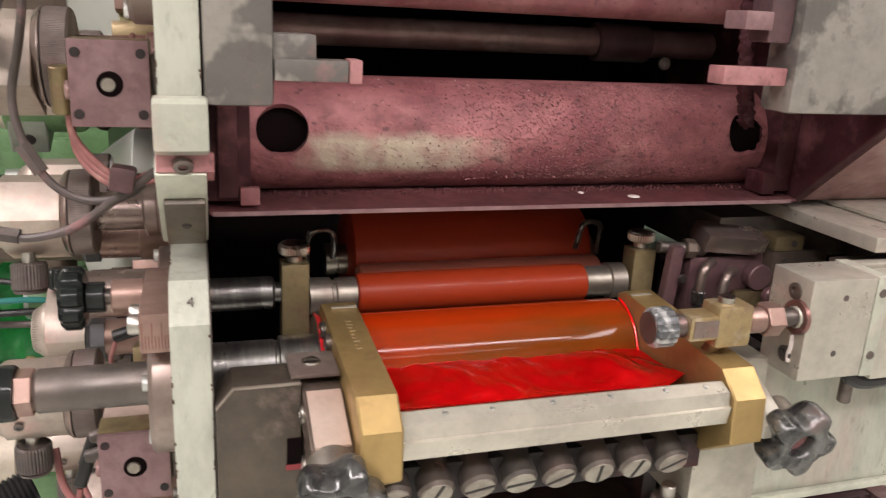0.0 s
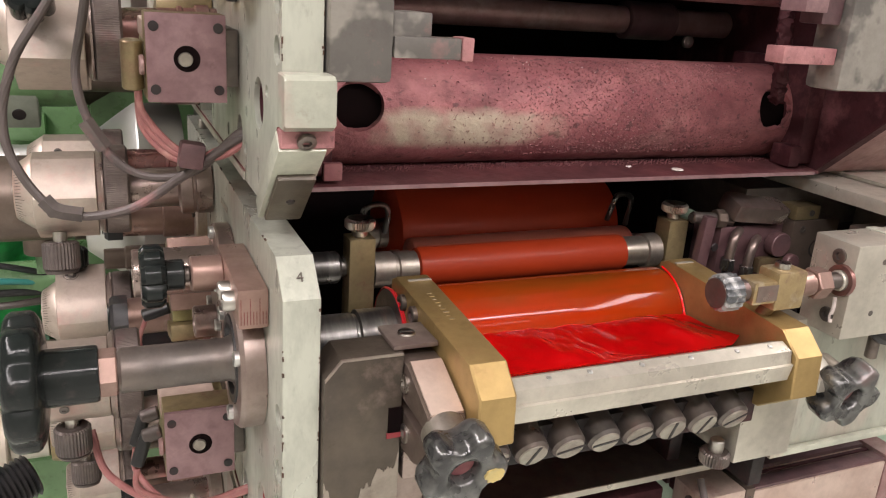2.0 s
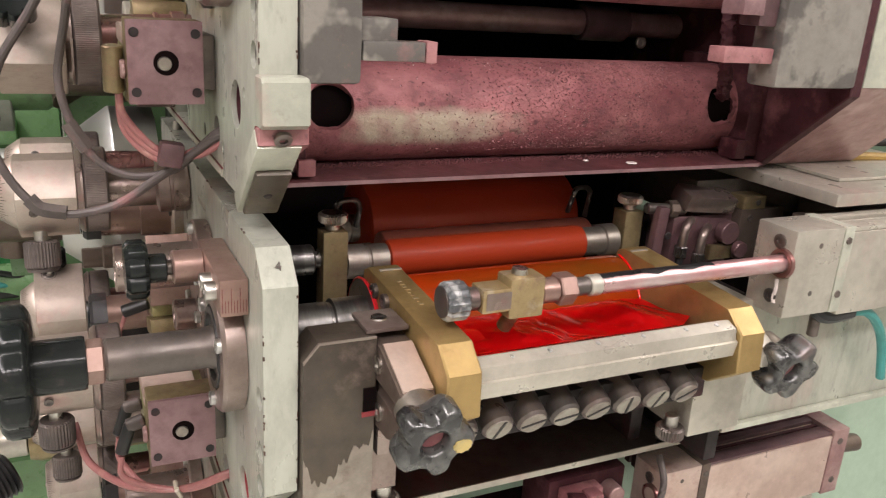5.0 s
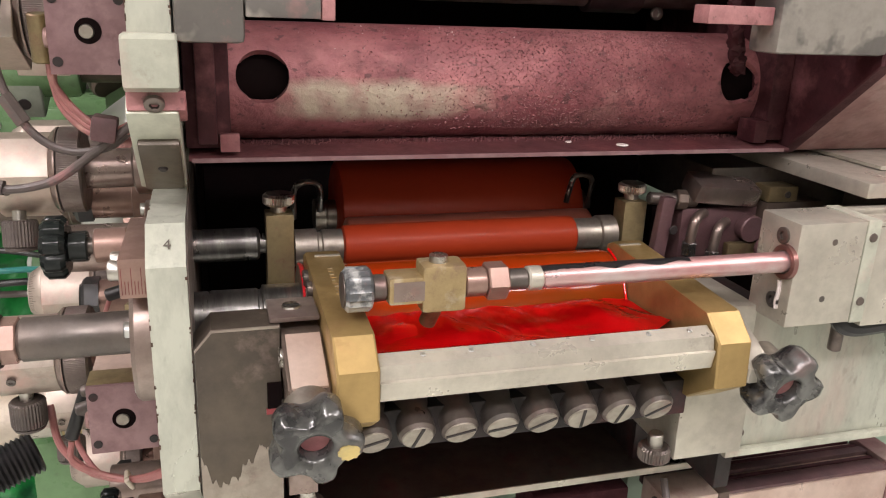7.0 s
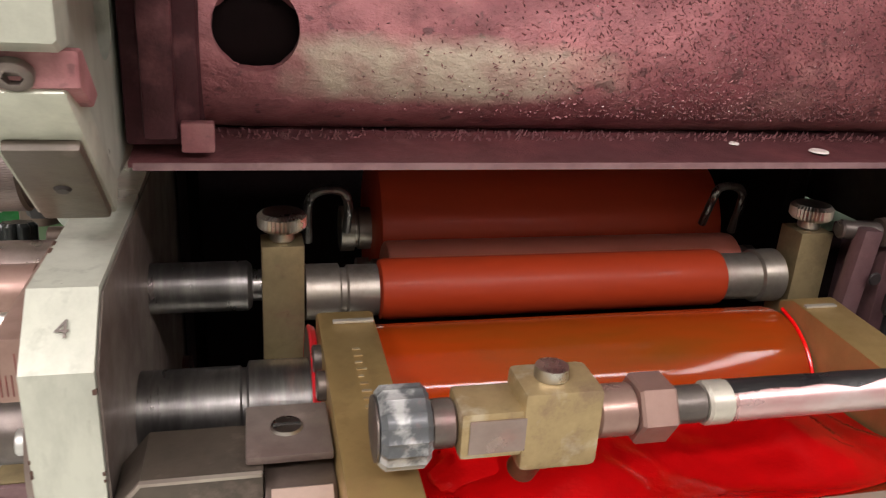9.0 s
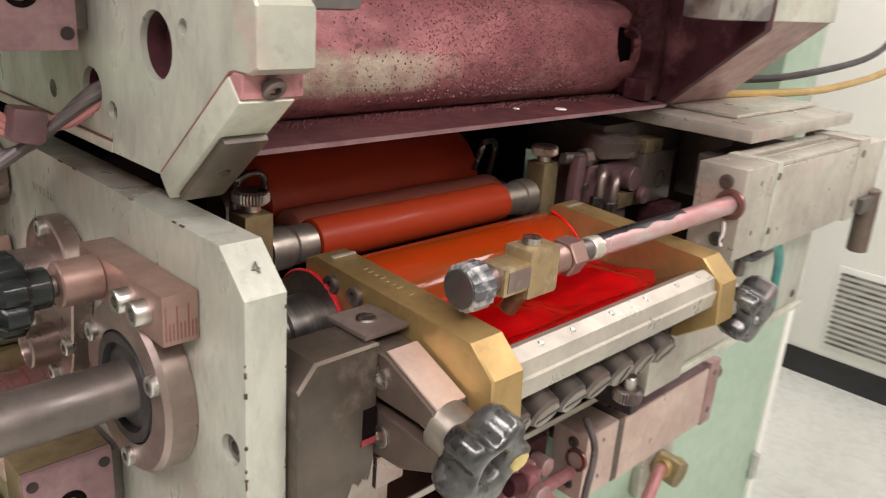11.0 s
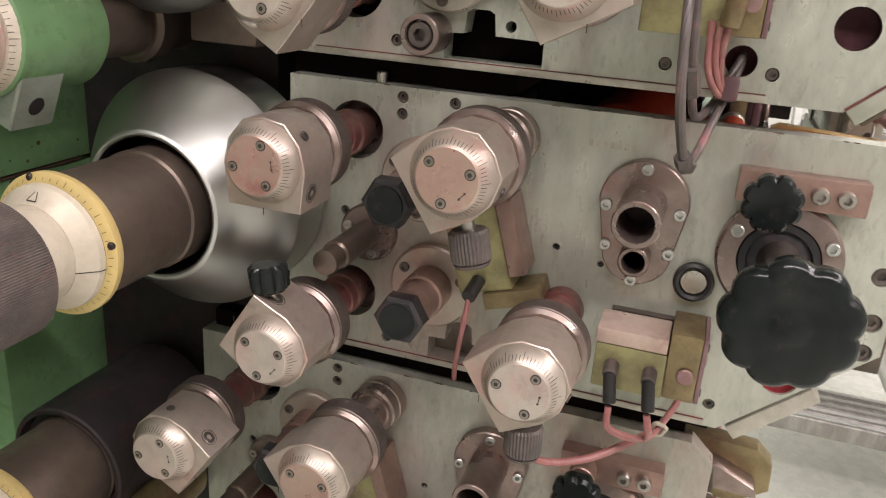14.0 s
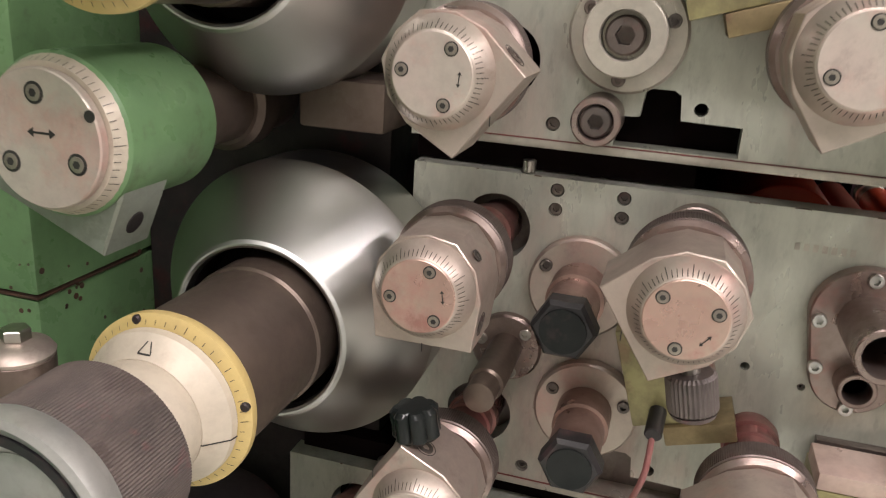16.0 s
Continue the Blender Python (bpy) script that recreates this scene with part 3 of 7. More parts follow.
    part("collar", lathe((-0.123, 1.295, 1.227), (-0.3, 0.5, 0.5), [(0, 0), (0, 0.0268), (0.012, 0.0268), (0.013, 0.026), (0.013, 0)], 40), "dark", n)


def knob_outline(pointer, r, corner):
    """Hexagon with a square pointer side; angles as seen from the operator."""
    out = []
    for da, rr in ((-40, corner), (40, corner), (84, r * 1.03), (116, r), (150, r * 1.04), (180, r), (210, r * 1.04), (244, r), (276, r * 1.03)):
        a = radians(pointer + da)
        y, z = -rr * math.cos(a), rr * math.sin(a)
        out.append((y, z))
    # the local frame of an axis along -x
    m = frame_of((-1, 0, 0)).inverted()
    flat = [m @ Vector((0, y, z)) for y, z in out]
    return [(v.x, v.y) for v in flat]


def ticks(parent, axis_at, x0, r0, x1, r1, count):
    """Engraved scale lines along a cone about the x axis, from (x0, r0) out to (x1, r1)."""
    bm = bmesh.new()
    lift = Vector((r0 - r1, x1 - x0)).normalized() * 0.00025
    if lift.x > 0:
        lift = -lift
    for i in range(count):
        a = 2 * math.pi * i / count
        c, sn = math.cos(a), math.sin(a)
        ext = 0.44 if i % 5 else 0.68
        w = 0.00022
        pts = []
        for f in (0.04, ext):
            x, r = x0 + (x1 - x0) * f + lift.x, r0 + (r1 - r0) * f + abs(lift.y)
            for sg in ((-1, 1) if f < 0.1 else (1, -1)):
                pts.append(bm.verts.new((x, axis_at[0] - r * c + sg * w * sn, axis_at[1] + r * sn + sg * w * c)))
        bm.faces.new(pts)
    return part("scale", bm, "mark", parent, "engraved scale lines")


def arrow_mark(at, length, angle):
    """A small double-headed arrow on a face that looks to -x."""
    bm = bmesh.new()
    h = length / 2
    shape = [(-h, 0), (-h * 0.55, h * 0.3), (-h * 0.55, h * 0.07), (h * 0.55, h * 0.07), (h * 0.55, h * 0.3), (h, 0), (h * 0.55, -h * 0.3), (h * 0.55, -h * 0.07), (-h * 0.55, -h * 0.07), (-h * 0.55, -h * 0.3)]
    c, s = math.cos(radians(angle)), math.sin(radians(angle))
    bm.faces.new([bm.verts.new((at[0], at[1] - (u * c - v * s), at[2] + u * s + v * c)) for u, v in shape])
    return bm


def knurled(at, axis, r, length, teeth=40, bm=None, cut=0.0009):
    out = []
    for i in range(teeth * 2):
        a = math.pi * i / teeth
        rr = r if i % 2 else r - cut
        out.append((rr * math.cos(a), rr * math.sin(a)))
    return polygon_rod(at, axis, out, length, 0.002, bm)


def micrometer_knob(y, z, pointer, face_turn, lock=None, back=-0.02, bore_side=0, tint="knob_face", dy=0.0, dz=0.0, stem="red_shaft"):
    """A graduated knob; dy and dz carry its head off the axis of the bore, as the shaft leans."""
    k = thing("micrometer_knob", (back, y, z), "stained steel micrometer knob with graduated round face", "adjusting knob", "micrometer knobs")
    root = Vector((back + 0.03, y, z))
    y, z = y + dy, z + dz
    ax = (-1, 0, 0)
    lean = Vector((-0.094, y, z)) - root
    sh = part("shaft", lathe(root, lean, [(0, 0.0), (0, 0.019), (0.035, 0.019), (0.036, 0.0215), (0.046, 0.0215), (0.047, 0.019), (0.056, 0.019), (0.057, 0.0205), (0.06, 0.0205), (0.061, 0.0185), (0.107, 0.0185), (0.107, 0)]), stem, k, "dark ink-stained shaft")
    if stem == "collar":
        part("shaft_collar", lathe(root, lean, [(0.030, 0), (0.030, 0.0255), (0.032, 0.0265), (0.044, 0.0265), (0.045, 0.0250), (0.047, 0.0250), (0.048, 0.0262), (0.058, 0.0262), (0.060, 0.0240), (0.060, 0)], 44), "collar", sh, "stepped steel collar")
    fl = part("flange", knurled((-0.094, y, z), ax, 0.0405, 0.0215, 150, cut=0.0003), "flange", k, "finely knurled flange")
    part("flange_edge", lathe((-0.1156, y, z), ax, [(0, 0), (0, 0.0402), (0.0016, 0.0402), (0.0052, 0.037), (0.0054, 0)], 56), "collar", fl, "bright bevelled flange edge")
    body = part("body", polygon_rod((-0.1212, y, z), ax, knob_outline(pointer, 0.0355, 0.0505), 0.0515, 0.0008), "knob", k)
    part("scale_ring", lathe((-0.1728, y, z), ax, [(0, 0), (0, 0.0335), (0.0015, 0.0332), (0.0138, 0.0248), (0.0142, 0.0242), (0.0142, 0)], 56), "knob", k)
    f = part("face", lathe((-0.1868, y, z), ax, [(0, 0), (0, 0.0240), (0.0005, 0.0240), (0.0010, 0.0234), (0.0010, 0)], 48), tint, k)
    for a in (face_turn, face_turn + 120, face_turn + 240):
        at = (-0.1877, y - 0.0182 * math.cos(radians(a)), z + 0.0182 * math.sin(radians(a)))
        part("counterbore", lathe(at, ax, [(0, 0), (0, 0.0042), (0.0003, 0.0042), (0.0003, 0)], 20), "mark", f)
        part("screw", cap_screw((-0.1880, at[1], at[2]), ax, 0.0034, 0.0008), "key_steel", f)
        part("socket", lathe((-0.1887, at[1], at[2]), ax, [(0, 0), (0, 0.0018), (0.0002, 0.0018), (0.0002, 0)], 6), "mark", f)
    ticks(k, (y, z), -0.1868, 0.0250, -0.1745, 0.0328, 60)
    part("arrow", arrow_mark((-0.1882, y - 0.016 * math.cos(radians(face_turn - 60)), z + 0.016 * math.sin(radians(face_turn - 60))), 0.0090, face_turn + 30), "mark", f)
    a = radians(pointer + 128)
    part("set_screw", cap_screw((-0.158, y - 0.0358 * math.cos(a), z + 0.0358 * math.sin(a)), (0, -math.cos(a), math.sin(a)), 0.004, 0.0012), "dark", body)
    part("zero_line", box(-0.1731, -0.1727, y - 0.0405 * math.cos(radians(pointer)) - 0.0003, y - 0.0405 * math.cos(radians(pointer)) + 0.0003, z + 0.0405 * math.sin(radians(pointer)) - 0.003, z + 0.0405 * math.sin(radians(pointer)) + 0.003, 0), "mark", body)
    if bore_side:
        c0, c1 = radians(pointer + 40 * bore_side), radians(pointer + 84 * bore_side)
        p0 = Vector((0, -0.0505 * math.cos(c0), 0.0505 * math.sin(c0)))
        p1 = Vector((0, -0.0366 * math.cos(c1), 0.0366 * math.sin(c1)))
        mid, run = p0 * 0.58 + p1 * 0.42, (p1 - p0).normalized()
        out = Vector((0, -run.z, run.y))
        if out.dot(mid) < 0:
            out = -out
        at = Vector((-0.157, y, z)) + mid
        part("clamp_bore", lathe(at - out * 0.002, out, [(0, 0.0076), (0.0023, 0.0080), (0.0023, 0.0076), (0, 0.0072), (0, 0)], 24), "black_steel", body, "dark clamp screw bore")
        part("clamp_screw", cap_screw(at - out * 0.0018, out, 0.0060, 0.0026), "dark", body)
    if lock is not None:
        a = radians(lock)
        d = Vector((0, -math.cos(a), math.sin(a)))
        p = Vector((-0.155, y, z)) + d * 0.036
        if lock < 0:
            part("lock_stem", rod(p, p + d * 0.016, 0.006), "steel", k)
            lk = part("lock_knob", knurled(p + d * 0.010, d, 0.0158, 0.026, 34, cut=0.0007), "knurl", k, "knurled dark lock knob")
            part("lock_cap", lathe(p + d * 0.036, d, [(0, 0), (0, 0.0148), (0.003, 0.0135), (0.0034, 0.006), (0.0034, 0)], 30), "knurl", lk)
        else:
            part("lock_stem", rod(p, p + d * 0.03, 0.005), "steel", k)
            part("lock_knob", lobed(p + d * 0.012, d, 0.0175, 0.0036, 7, 0.024, 0.003), "plastic", k, "black lock knob")
    return k


def hex_stop(y, z, r_flange, capped=True):
    k = thing("stop_spindle", (-0.02, y, z), "stained spindle with black hexagon cap on a round flange" if capped else "pale bearing boss with a socket screw on a flange", "spindle", "stop spindles")
    ax = (-1, 0, 0)
    fl = part("flange", lathe((-0.0205, y, z), ax, [(0, 0), (0, r_flange), (0.009, r_flange), (0.011, r_flange - 0.002), (0.011, 0)], 48), "knob" if capped else "pale", k)
    for a in (20, 150, 265):
        part("screw", cap_screw((-0.0312, y - 0.032 * math.cos(radians(a)), z + 0.032 * math.sin(radians(a))), ax, 0.005, 0.003), "dark", fl)
    if capped:
        part("barrel", lathe((-0.031, y, z), ax, [(0, 0), (0, 0.022), (0.03, 0.022), (0.031, 0.0195), (0.07, 0.0195), (0.072, 0.018), (0.072, 0)]), "copper", k)
        part("cap", lathe((-0.101, y, z), ax, [(0, 0.0), (0, 0.0235), (0.014, 0.0235), (0.0175, 0.0205), (0.0185, 0)], 6), "rubber", k, "black hexagon cap", angle=20)
        part("cap_disc", lathe((-0.1192, y, z), ax, [(0, 0), (0, 0.0165), (0.0014, 0.016), (0.0018, 0)], 30), "plastic", k)
    else:
        part("boss", pipe((-0.031, y, z), (-0.066, y, z), 0.028, 0.0165, 0.02, 40), "pale", k)
        part("spindle", cap_screw((-0.047, y, z), ax, 0.0135, 0.014), "dark", k)
    return k


def tube_flange(y, z, dz=-0.047):
    """A tall flange with a long tube over a short one."""
    k = thing("tube_flange", (-0.02, y, z), "oval steel flange with two open tubes and cap screws", "flange", "tube flanges")
    out = []
    for i in range(28):
        a = math.pi * i / 27
        out.append((0.038 * math.cos(a), 0.038 * math.sin(a)))
    for i in range(22):
        a = math.pi + math.pi * i / 21
        out.append((0.030 * math.cos(a), dz + 0.004 + 0.030 * math.sin(a)))
    fl = part("flange", slab(-0.034, -0.0205, [(y + u, z + v) for u, v in out], 0.0012), "collar", k)
    for u, v in ((0.001, 0.031), (-0.031, -0.004), (0.031, -0.004), (-0.027, -0.040), (0.027, -0.040), (0.001, -0.069)):
        part("screw", cap_screw((-0.0335, y + u, z + v), (-1, 0, 0), 0.0052, 0.0045), "bright", fl)
    part("tube", pipe((-0.034, y, z), (-0.098, y, z), 0.0195, 0.0145, 0.061), "collar", k)
    part("tube_floor", lathe((-0.0372, y, z), (-1, 0, 0), [(0, 0), (0, 0.0144), (0.0005, 0.0144), (0.0005, 0.006), (0.004, 0.005), (0.004, 0)], 24), "black_steel", k, "dark bottom of the tube")
    part("spigot", pipe((-0.034, y, z + dz), (-0.052, y, z + dz), 0.0135, 0.0095, 0.02), "collar", k)
    return k


def handwheel(y, z):
    k = thing("handwheel", (-0.02, y, z), "black scalloped plastic handwheel on a dark shaft", "handwheel", "handwheels")
    ax = (-1, 0, 0)
    fl = part("flange", lathe((-0.0205, y, z), ax, [(0, 0), (0, 0.050), (0.014, 0.050), (0.017, 0.0475), (0.017, 0.033), (0.012, 0.032), (0.012, 0)], 56), "collar", k)
    for a in (25, 150, 275):
        part("screw", cap_screw((-0.0372, y - 0.0415 * math.cos(radians(a)), z + 0.0415 * math.sin(radians(a))), ax, 0.0055, 0.004), "bright", fl)
    part("seal", lathe((-0.0325, y, z), ax, [(0, 0), (0, 0.0325), (0.006, 0.0315), (0.006, 0.026), (0.002, 0.025), (0.004, 0.02), (0.004, 0)], 48), "rubber", k, "black seal ring")
    part("shaft", lathe((-0.036, y, z), ax, [(0, 0), (0, 0.0175), (0.006, 0.0155), (0.075, 0.0155), (0.079, 0.012), (0.079, 0)]), "dark", k)
    part("nut", polygon_rod((-0.1135, y, z), ax, circle(0, 0, 0.0165, 6), 0.012), "copper", k)
    part("hub", lathe((-0.125, y, z), ax, [(0, 0), (0, 0.0185), (0.002, 0.0195), (0.036, 0.0195), (0.038, 0.021), (0.038, 0)]), "plastic", k)
    bm = bmesh.new()
    n = 132
    rings = []
    for x, grow, star in ((0.0, 0.60, 0.1), (0.0015, 0.86, 0.7), (0.004, 0.965, 1.0), (0.0065, 1.0, 1.0), (0.0175, 1.0, 1.0), (0.0205, 0.965, 1.0), (0.0230, 0.88, 0.9), (0.0240, 0.74, 0.6), (0.0232, 0.50, 0.2), (0.0215, 0.32, 0.0), (0.0222, 0.25, 0.0), (0.0240, 0.18, 0.0), (0.0245, 0.05, 0.0)):
        ring = []
        for i in range(n):
            a = 2 * math.pi * i / n
            k1 = abs(math.sin(9 * a / 2)) ** 0.8
            r = 0.0470 * grow - 0.0048 * (1 - k1) * star
            ring.append(bm.verts.new((-0.157 - x, y - r * math.cos(a), z + r * math.sin(a))))
        rings.append(ring)
    for p0, p1 in zip(rings, rings[1:]):
        for i in range(n):
            bm.faces.new((p0[i], p0[(i + 1) % n], p1[(i + 1) % n], p1[i]))
    bm.faces.new(rings[0])
    bm.faces.new(rings[-1])
    part("wheel", bm, "plastic", k, angle=50)
    return k


def strip_clamp(y, z, dy=0.0):
    """The clamp bar with its star knob above the handwheel."""
    k = thing("clamp_bar", (-0.02, y, z), "copper-toned clamp bar with two cap screws and star knob", "clamp", "clamp bars")
    bar = part("bar", box(-0.040, -0.0205, y, y + 0.098, z, z + 0.027, 0.0015), "copper", k)
    for u in (0.017, 0.036):
        part("screw", cap_screw((-0.0398, y + u, z + 0.014), (-1, 0, 0), 0.0068, 0.008), "steel", bar)
    marks = bmesh.new()
    for i in range(9):
        box(-0.0385 + 0.002 * i, -0.0380 + 0.002 * i, y - 0.0002, y + 0.0001, z + 0.003, z + 0.012 + 0.009 * (i % 3 == 0), 0, marks)
    part("graduation", marks, "seam_ink", bar, "red filled scale lines")
    part("boss", rod((-0.0398, y + 0.074, z + 0.014), (-0.062, y + 0.074, z + 0.014), 0.0125), "copper", k)
    part("stem", rod((-0.0618, y + 0.074, z + 0.014), (-0.082, y + 0.074, z + 0.014), 0.006), "dark", k)
    part("star_knob", lobed((-0.079, y + 0.074, z + 0.014), (-1, 0, 0), 0.0225, 0.0035, 8, 0.016, 0.003), "plastic", k, "black star knob")
    part("hub", rod((-0.066, y + 0.074, z + 0.014), (-0.0788, y + 0.074, z + 0.014), 0.011), "plastic", k)
    return k


def valve_box(y, z, plugs=True):
    """A small valve block with a round port and two plug connectors."""
    k = thing("valve_box", (-0.05, y, z), "mauve dusted valve block with round port and plugs", "valve block", "valve blocks")
    b = part("body", box(-0.083, -0.030, y + 0.004, y + 0.03, z - 0.030, z + 0.030, 0.0015), "old_brass", k)
    part("face_plate", box(-0.0828, -0.0302, y, y + 0.0038, z - 0.0298, z + 0.0298, 0.001), "mauve", k, "mauve dusted face plate")
    part("rear_body", box(-0.083, -0.030, y + 0.0305, y + 0.090, z - 0.032, z + 0.009, 0.0015), "olive", k, "olive block")
    part("top_plate", box(-0.0835, -0.040, y + 0.031, y + 0.091, z + 0.0095, z + 0.023, 0.0015), "peach", k, "pink stained top plate")
    # flush black disc, the shade of the port put into colour
    part("port", lathe((-0.0565, y - 0.0002, z), (0, -1, 0), [(0, 0), (0, 0.0088), (0.0004, 0.0088), (0.0004, 0)], 30), "shade_black", b, "round port painted shade black")
    part("spool", lathe((-0.0575, y - 0.0004, z - 0.0005), (0, -1, 0), [(0, 0), (0.0, 0.0052), (0.0016, 0.0046), (0.0018, 0)], 20), "key_steel", b, "worn steel spool end")
    for u in (-0.021, 0.021):
        for v in (-0.021, 0.021):
            part("screw", lathe((-0.0565 + u, y - 0.0004, z + v), (0, -1, 0), [(0, 0), (0, 0.0035), (0.0006, 0.0034), (0.0007, 0)], 16), "black_steel", b)
    for u in (0.042, 0.074) if plugs else ():
        part("plug", rod((-0.0835, y + u, z - 0.008), (-0.098, y + u, z - 0.012), 0.0062), "knurl", k, "brown plug")
        part("plug_cap", rod((-0.095, y + u, z - 0.010), (-0.104, y + u - 0.004, z - 0.035), 0.0055), "rubber", k)
    part("stud", rod((-0.0832, y + 0.014, z - 0.006), (-0.087, y + 0.014, z - 0.006), 0.007), "pink_soft", k)
    part("mount", box(-0.0298, -0.0205, y + 0.01, y + 0.085, z - 0.02, z + 0.02, 0.001), "dark", k)
    return k


def sensor_block(y, z, lead=True):
    k = thing("sensor_block", (-0.04, y, z), "olive anodised sensor block with copper edge and plug", "sensor", "sensor blocks")
    lean = Matrix.Translation((0, y, z)) @ Matrix.Rotation(radians(-17), 4, "X") @ Matrix.Translation((0, -y, -z))
    for name, b, mat in (("body", box(-0.062, -0.0207, y - 0.016, y + 0.034, z - 0.040, z + 0.038, 0.0015), "olive"),
                         ("edge_plate", box(-0.064, -0.022, y - 0.031, y - 0.0165, z - 0.028, z + 0.042, 0.0015), "copper"),
                         ("foot", box(-0.066, -0.0207, y - 0.040, y + 0.012, z - 0.056, z - 0.0405, 0.0015), "old_brass")):
        b.transform(lean)
        part(name, b, mat, k)
    if not lead:
        return k
    part("plug", rod((-0.063, y + 0.004, z - 0.03), (-0.088, y + 0.006, z - 0.038), 0.0065), "rubber", k)
    part("lead", cord([(-0.085, y + 0.006, z - 0.04), (-0.092, y + 0.008, z - 0.07), (-0.075, y + 0.016, z - 0.11), (-0.055, y + 0.022, z - 0.14)], 0.0024), "pink_wire", k)
    return k


def side_plate(dy, dz, back=1.017, high=False, label="pale painted steel side plate with bores and screws"):
    o = [(0.482, 1.237), (0.46, 1.216), (0.46, 1.062), (0.575, 0.961), (back, 0.961), (back, 1.237)]
    if high:
        o[2:4] = [(0.46, 1.021), (0.529, 0.961)]
    y = lambda p: [(a + dy, b + dz) for a, b in p]
    holes = [circle(0.946, 1.191, 0.028, 32), circle(0.947, 1.024, 0.028, 32), circle(0.532, 1.024, 0.0165, 28), circle(0.61, 0.992, 0.0125, 20),
             [(0.770, 0.9690), (0.859, 0.9690), (0.859, 0.991), (0.842, 0.992), (0.840, 1.010), (0.836, 1.013), (0.820, 1.013), (0.815, 1.010), (0.813, 0.992), (0.770, 0.991)],
             circle(0.742, 1.109, 0.0036, 12), circle(0.766, 1.099, 0.0036, 12), circle(0.80, 1.001, 0.005, 14), circle(0.505, 1.035, 0.004, 12)]
    screws = [(0.474, 1.131, 0.0085), (0.473, 1.090, 0.0085), (0.4745, 1.062, 0.0085), (0.90, 1.2275, 0.0055), (0.90, 1.212, 0.0055), (0.849, 1.2275, 0.0055), (0.849, 1.212, 0.0055), (0.585, 0.984, 0.0055), (0.668, 0.984, 0.0055), (0.905, 0.980, 0.0055), (0.70, 1.10, 0.003)]
    holes += [circle(a, b, r, 18) for a, b, r in screws]
    holes += [circle(0.955, 1.109, 0.005, 14), circle(0.922, 1.087, 0.005, 14)]
    screws += [(0.955, 1.109, 0.005), (0.922, 1.087, 0.005)]
    p = thing("side_plate", (-0.01, 0.74 + dy, 0.961 + dz), label, "machine plate", "unit side plates")
    part("plate", pierced(-0.02, 0.003, y(o), [y(h) for h in holes]), "plate", p)
    for a, b, r in screws:
        part("screw", cap_screw((-0.0135, a + dy, b + dz), (-1, 0, 0), r - 0.0006, 0.004), "dark", p)
    for a, b, r in ((0.532, 1.024, 0.0163), (0.61, 0.992, 0.0123)):
        part("bore_stain", lathe((-0.0185, a + dy, b + dz), (1, 0, 0), [(0.002, r), (0.012, r - 0.0002), (0.016, 0)], 24), "maroon" if high else "redstain", p, "red stained bore")
    if not high and dz == 0:
        for i in range(7):
            part("stamp_bar", box(-0.0203, -0.0199, 0.684 + 0.0062 * i, 0.684 + 0.0062 * i + 0.0036, 1.2065, 1.2120, 0), "pale", p)
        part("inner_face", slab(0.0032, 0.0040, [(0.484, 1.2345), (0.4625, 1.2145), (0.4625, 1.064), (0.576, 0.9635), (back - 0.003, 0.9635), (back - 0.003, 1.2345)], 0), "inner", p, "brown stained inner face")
    chips = bmesh.new()
    rnd = random.Random(21 + int(100 * dz))
    low = 1.062 if not high else 1.021
    for i in range(34):
        u = rnd.uniform(low, 1.214)
        h, w = rnd.uniform(0.0006, 0.004), rnd.uniform(0.0004, 0.0014)
        if i % 3 == 0:
            yy = rnd.uniform(0.49, back - 0.05)
            box(-0.0203, -0.0203 + w, yy + dy, yy + 2 * h + dy, 1.2366 + dz, 1.2373 + dz, 0, chips)
        else:
            x = -0.0203 if i % 3 == 1 else 0.0033 - w
            box(x, x + w, 0.4597 + dy, 0.4597 + dy + w, u + dz, u + h + dz, 0, chips)
    part("edge_chip", chips, "rust", p, "dark chips along the edges", kind="stuff")
    part("gib", box(-0.0215, -0.0202, 0.586 + dy, back - 0.03 + dy, 0.9613 + dz, 0.9672 + dz, 0.0004), "pale", p, "thin ground strip")
    part("seam", box(-0.0211, -0.0199, 0.587 + dy, back - 0.031 + dy, 0.9674 + dz, 0.9682 + dz, 0), "seam_ink", p, "dried red ink along the strip")
    if high:
        return p
    # strip along the lower front bevel
    d = Vector((0, -0.115, 0.101)).normalized()
    c0 = Vector((0, 0.5715 + dy, 0.9625 + dz)) + Vector((0, -0.66, -0.75)) * 0.0075
    mid = c0 + d * 0.047
    part("bevel_strip", box(-0.0225, 0.004, mid.y - 0.042, mid.y + 0.042, mid.z - 0.007, mid.z + 0.007, 0.001, turn=Matrix.Rotation(math.atan2(d.z, d.y) + math.pi, 4, "X")), "pale", p)
    return p


def paper_bar(name, at, w, h, parent, material="mark"):
    return part(name, box(at[0] - w / 2, at[0] + w / 2, at[1] - 0.0002, at[1] + 0.0002, at[2] - h / 2, at[2] + h / 2, 0), material, parent)


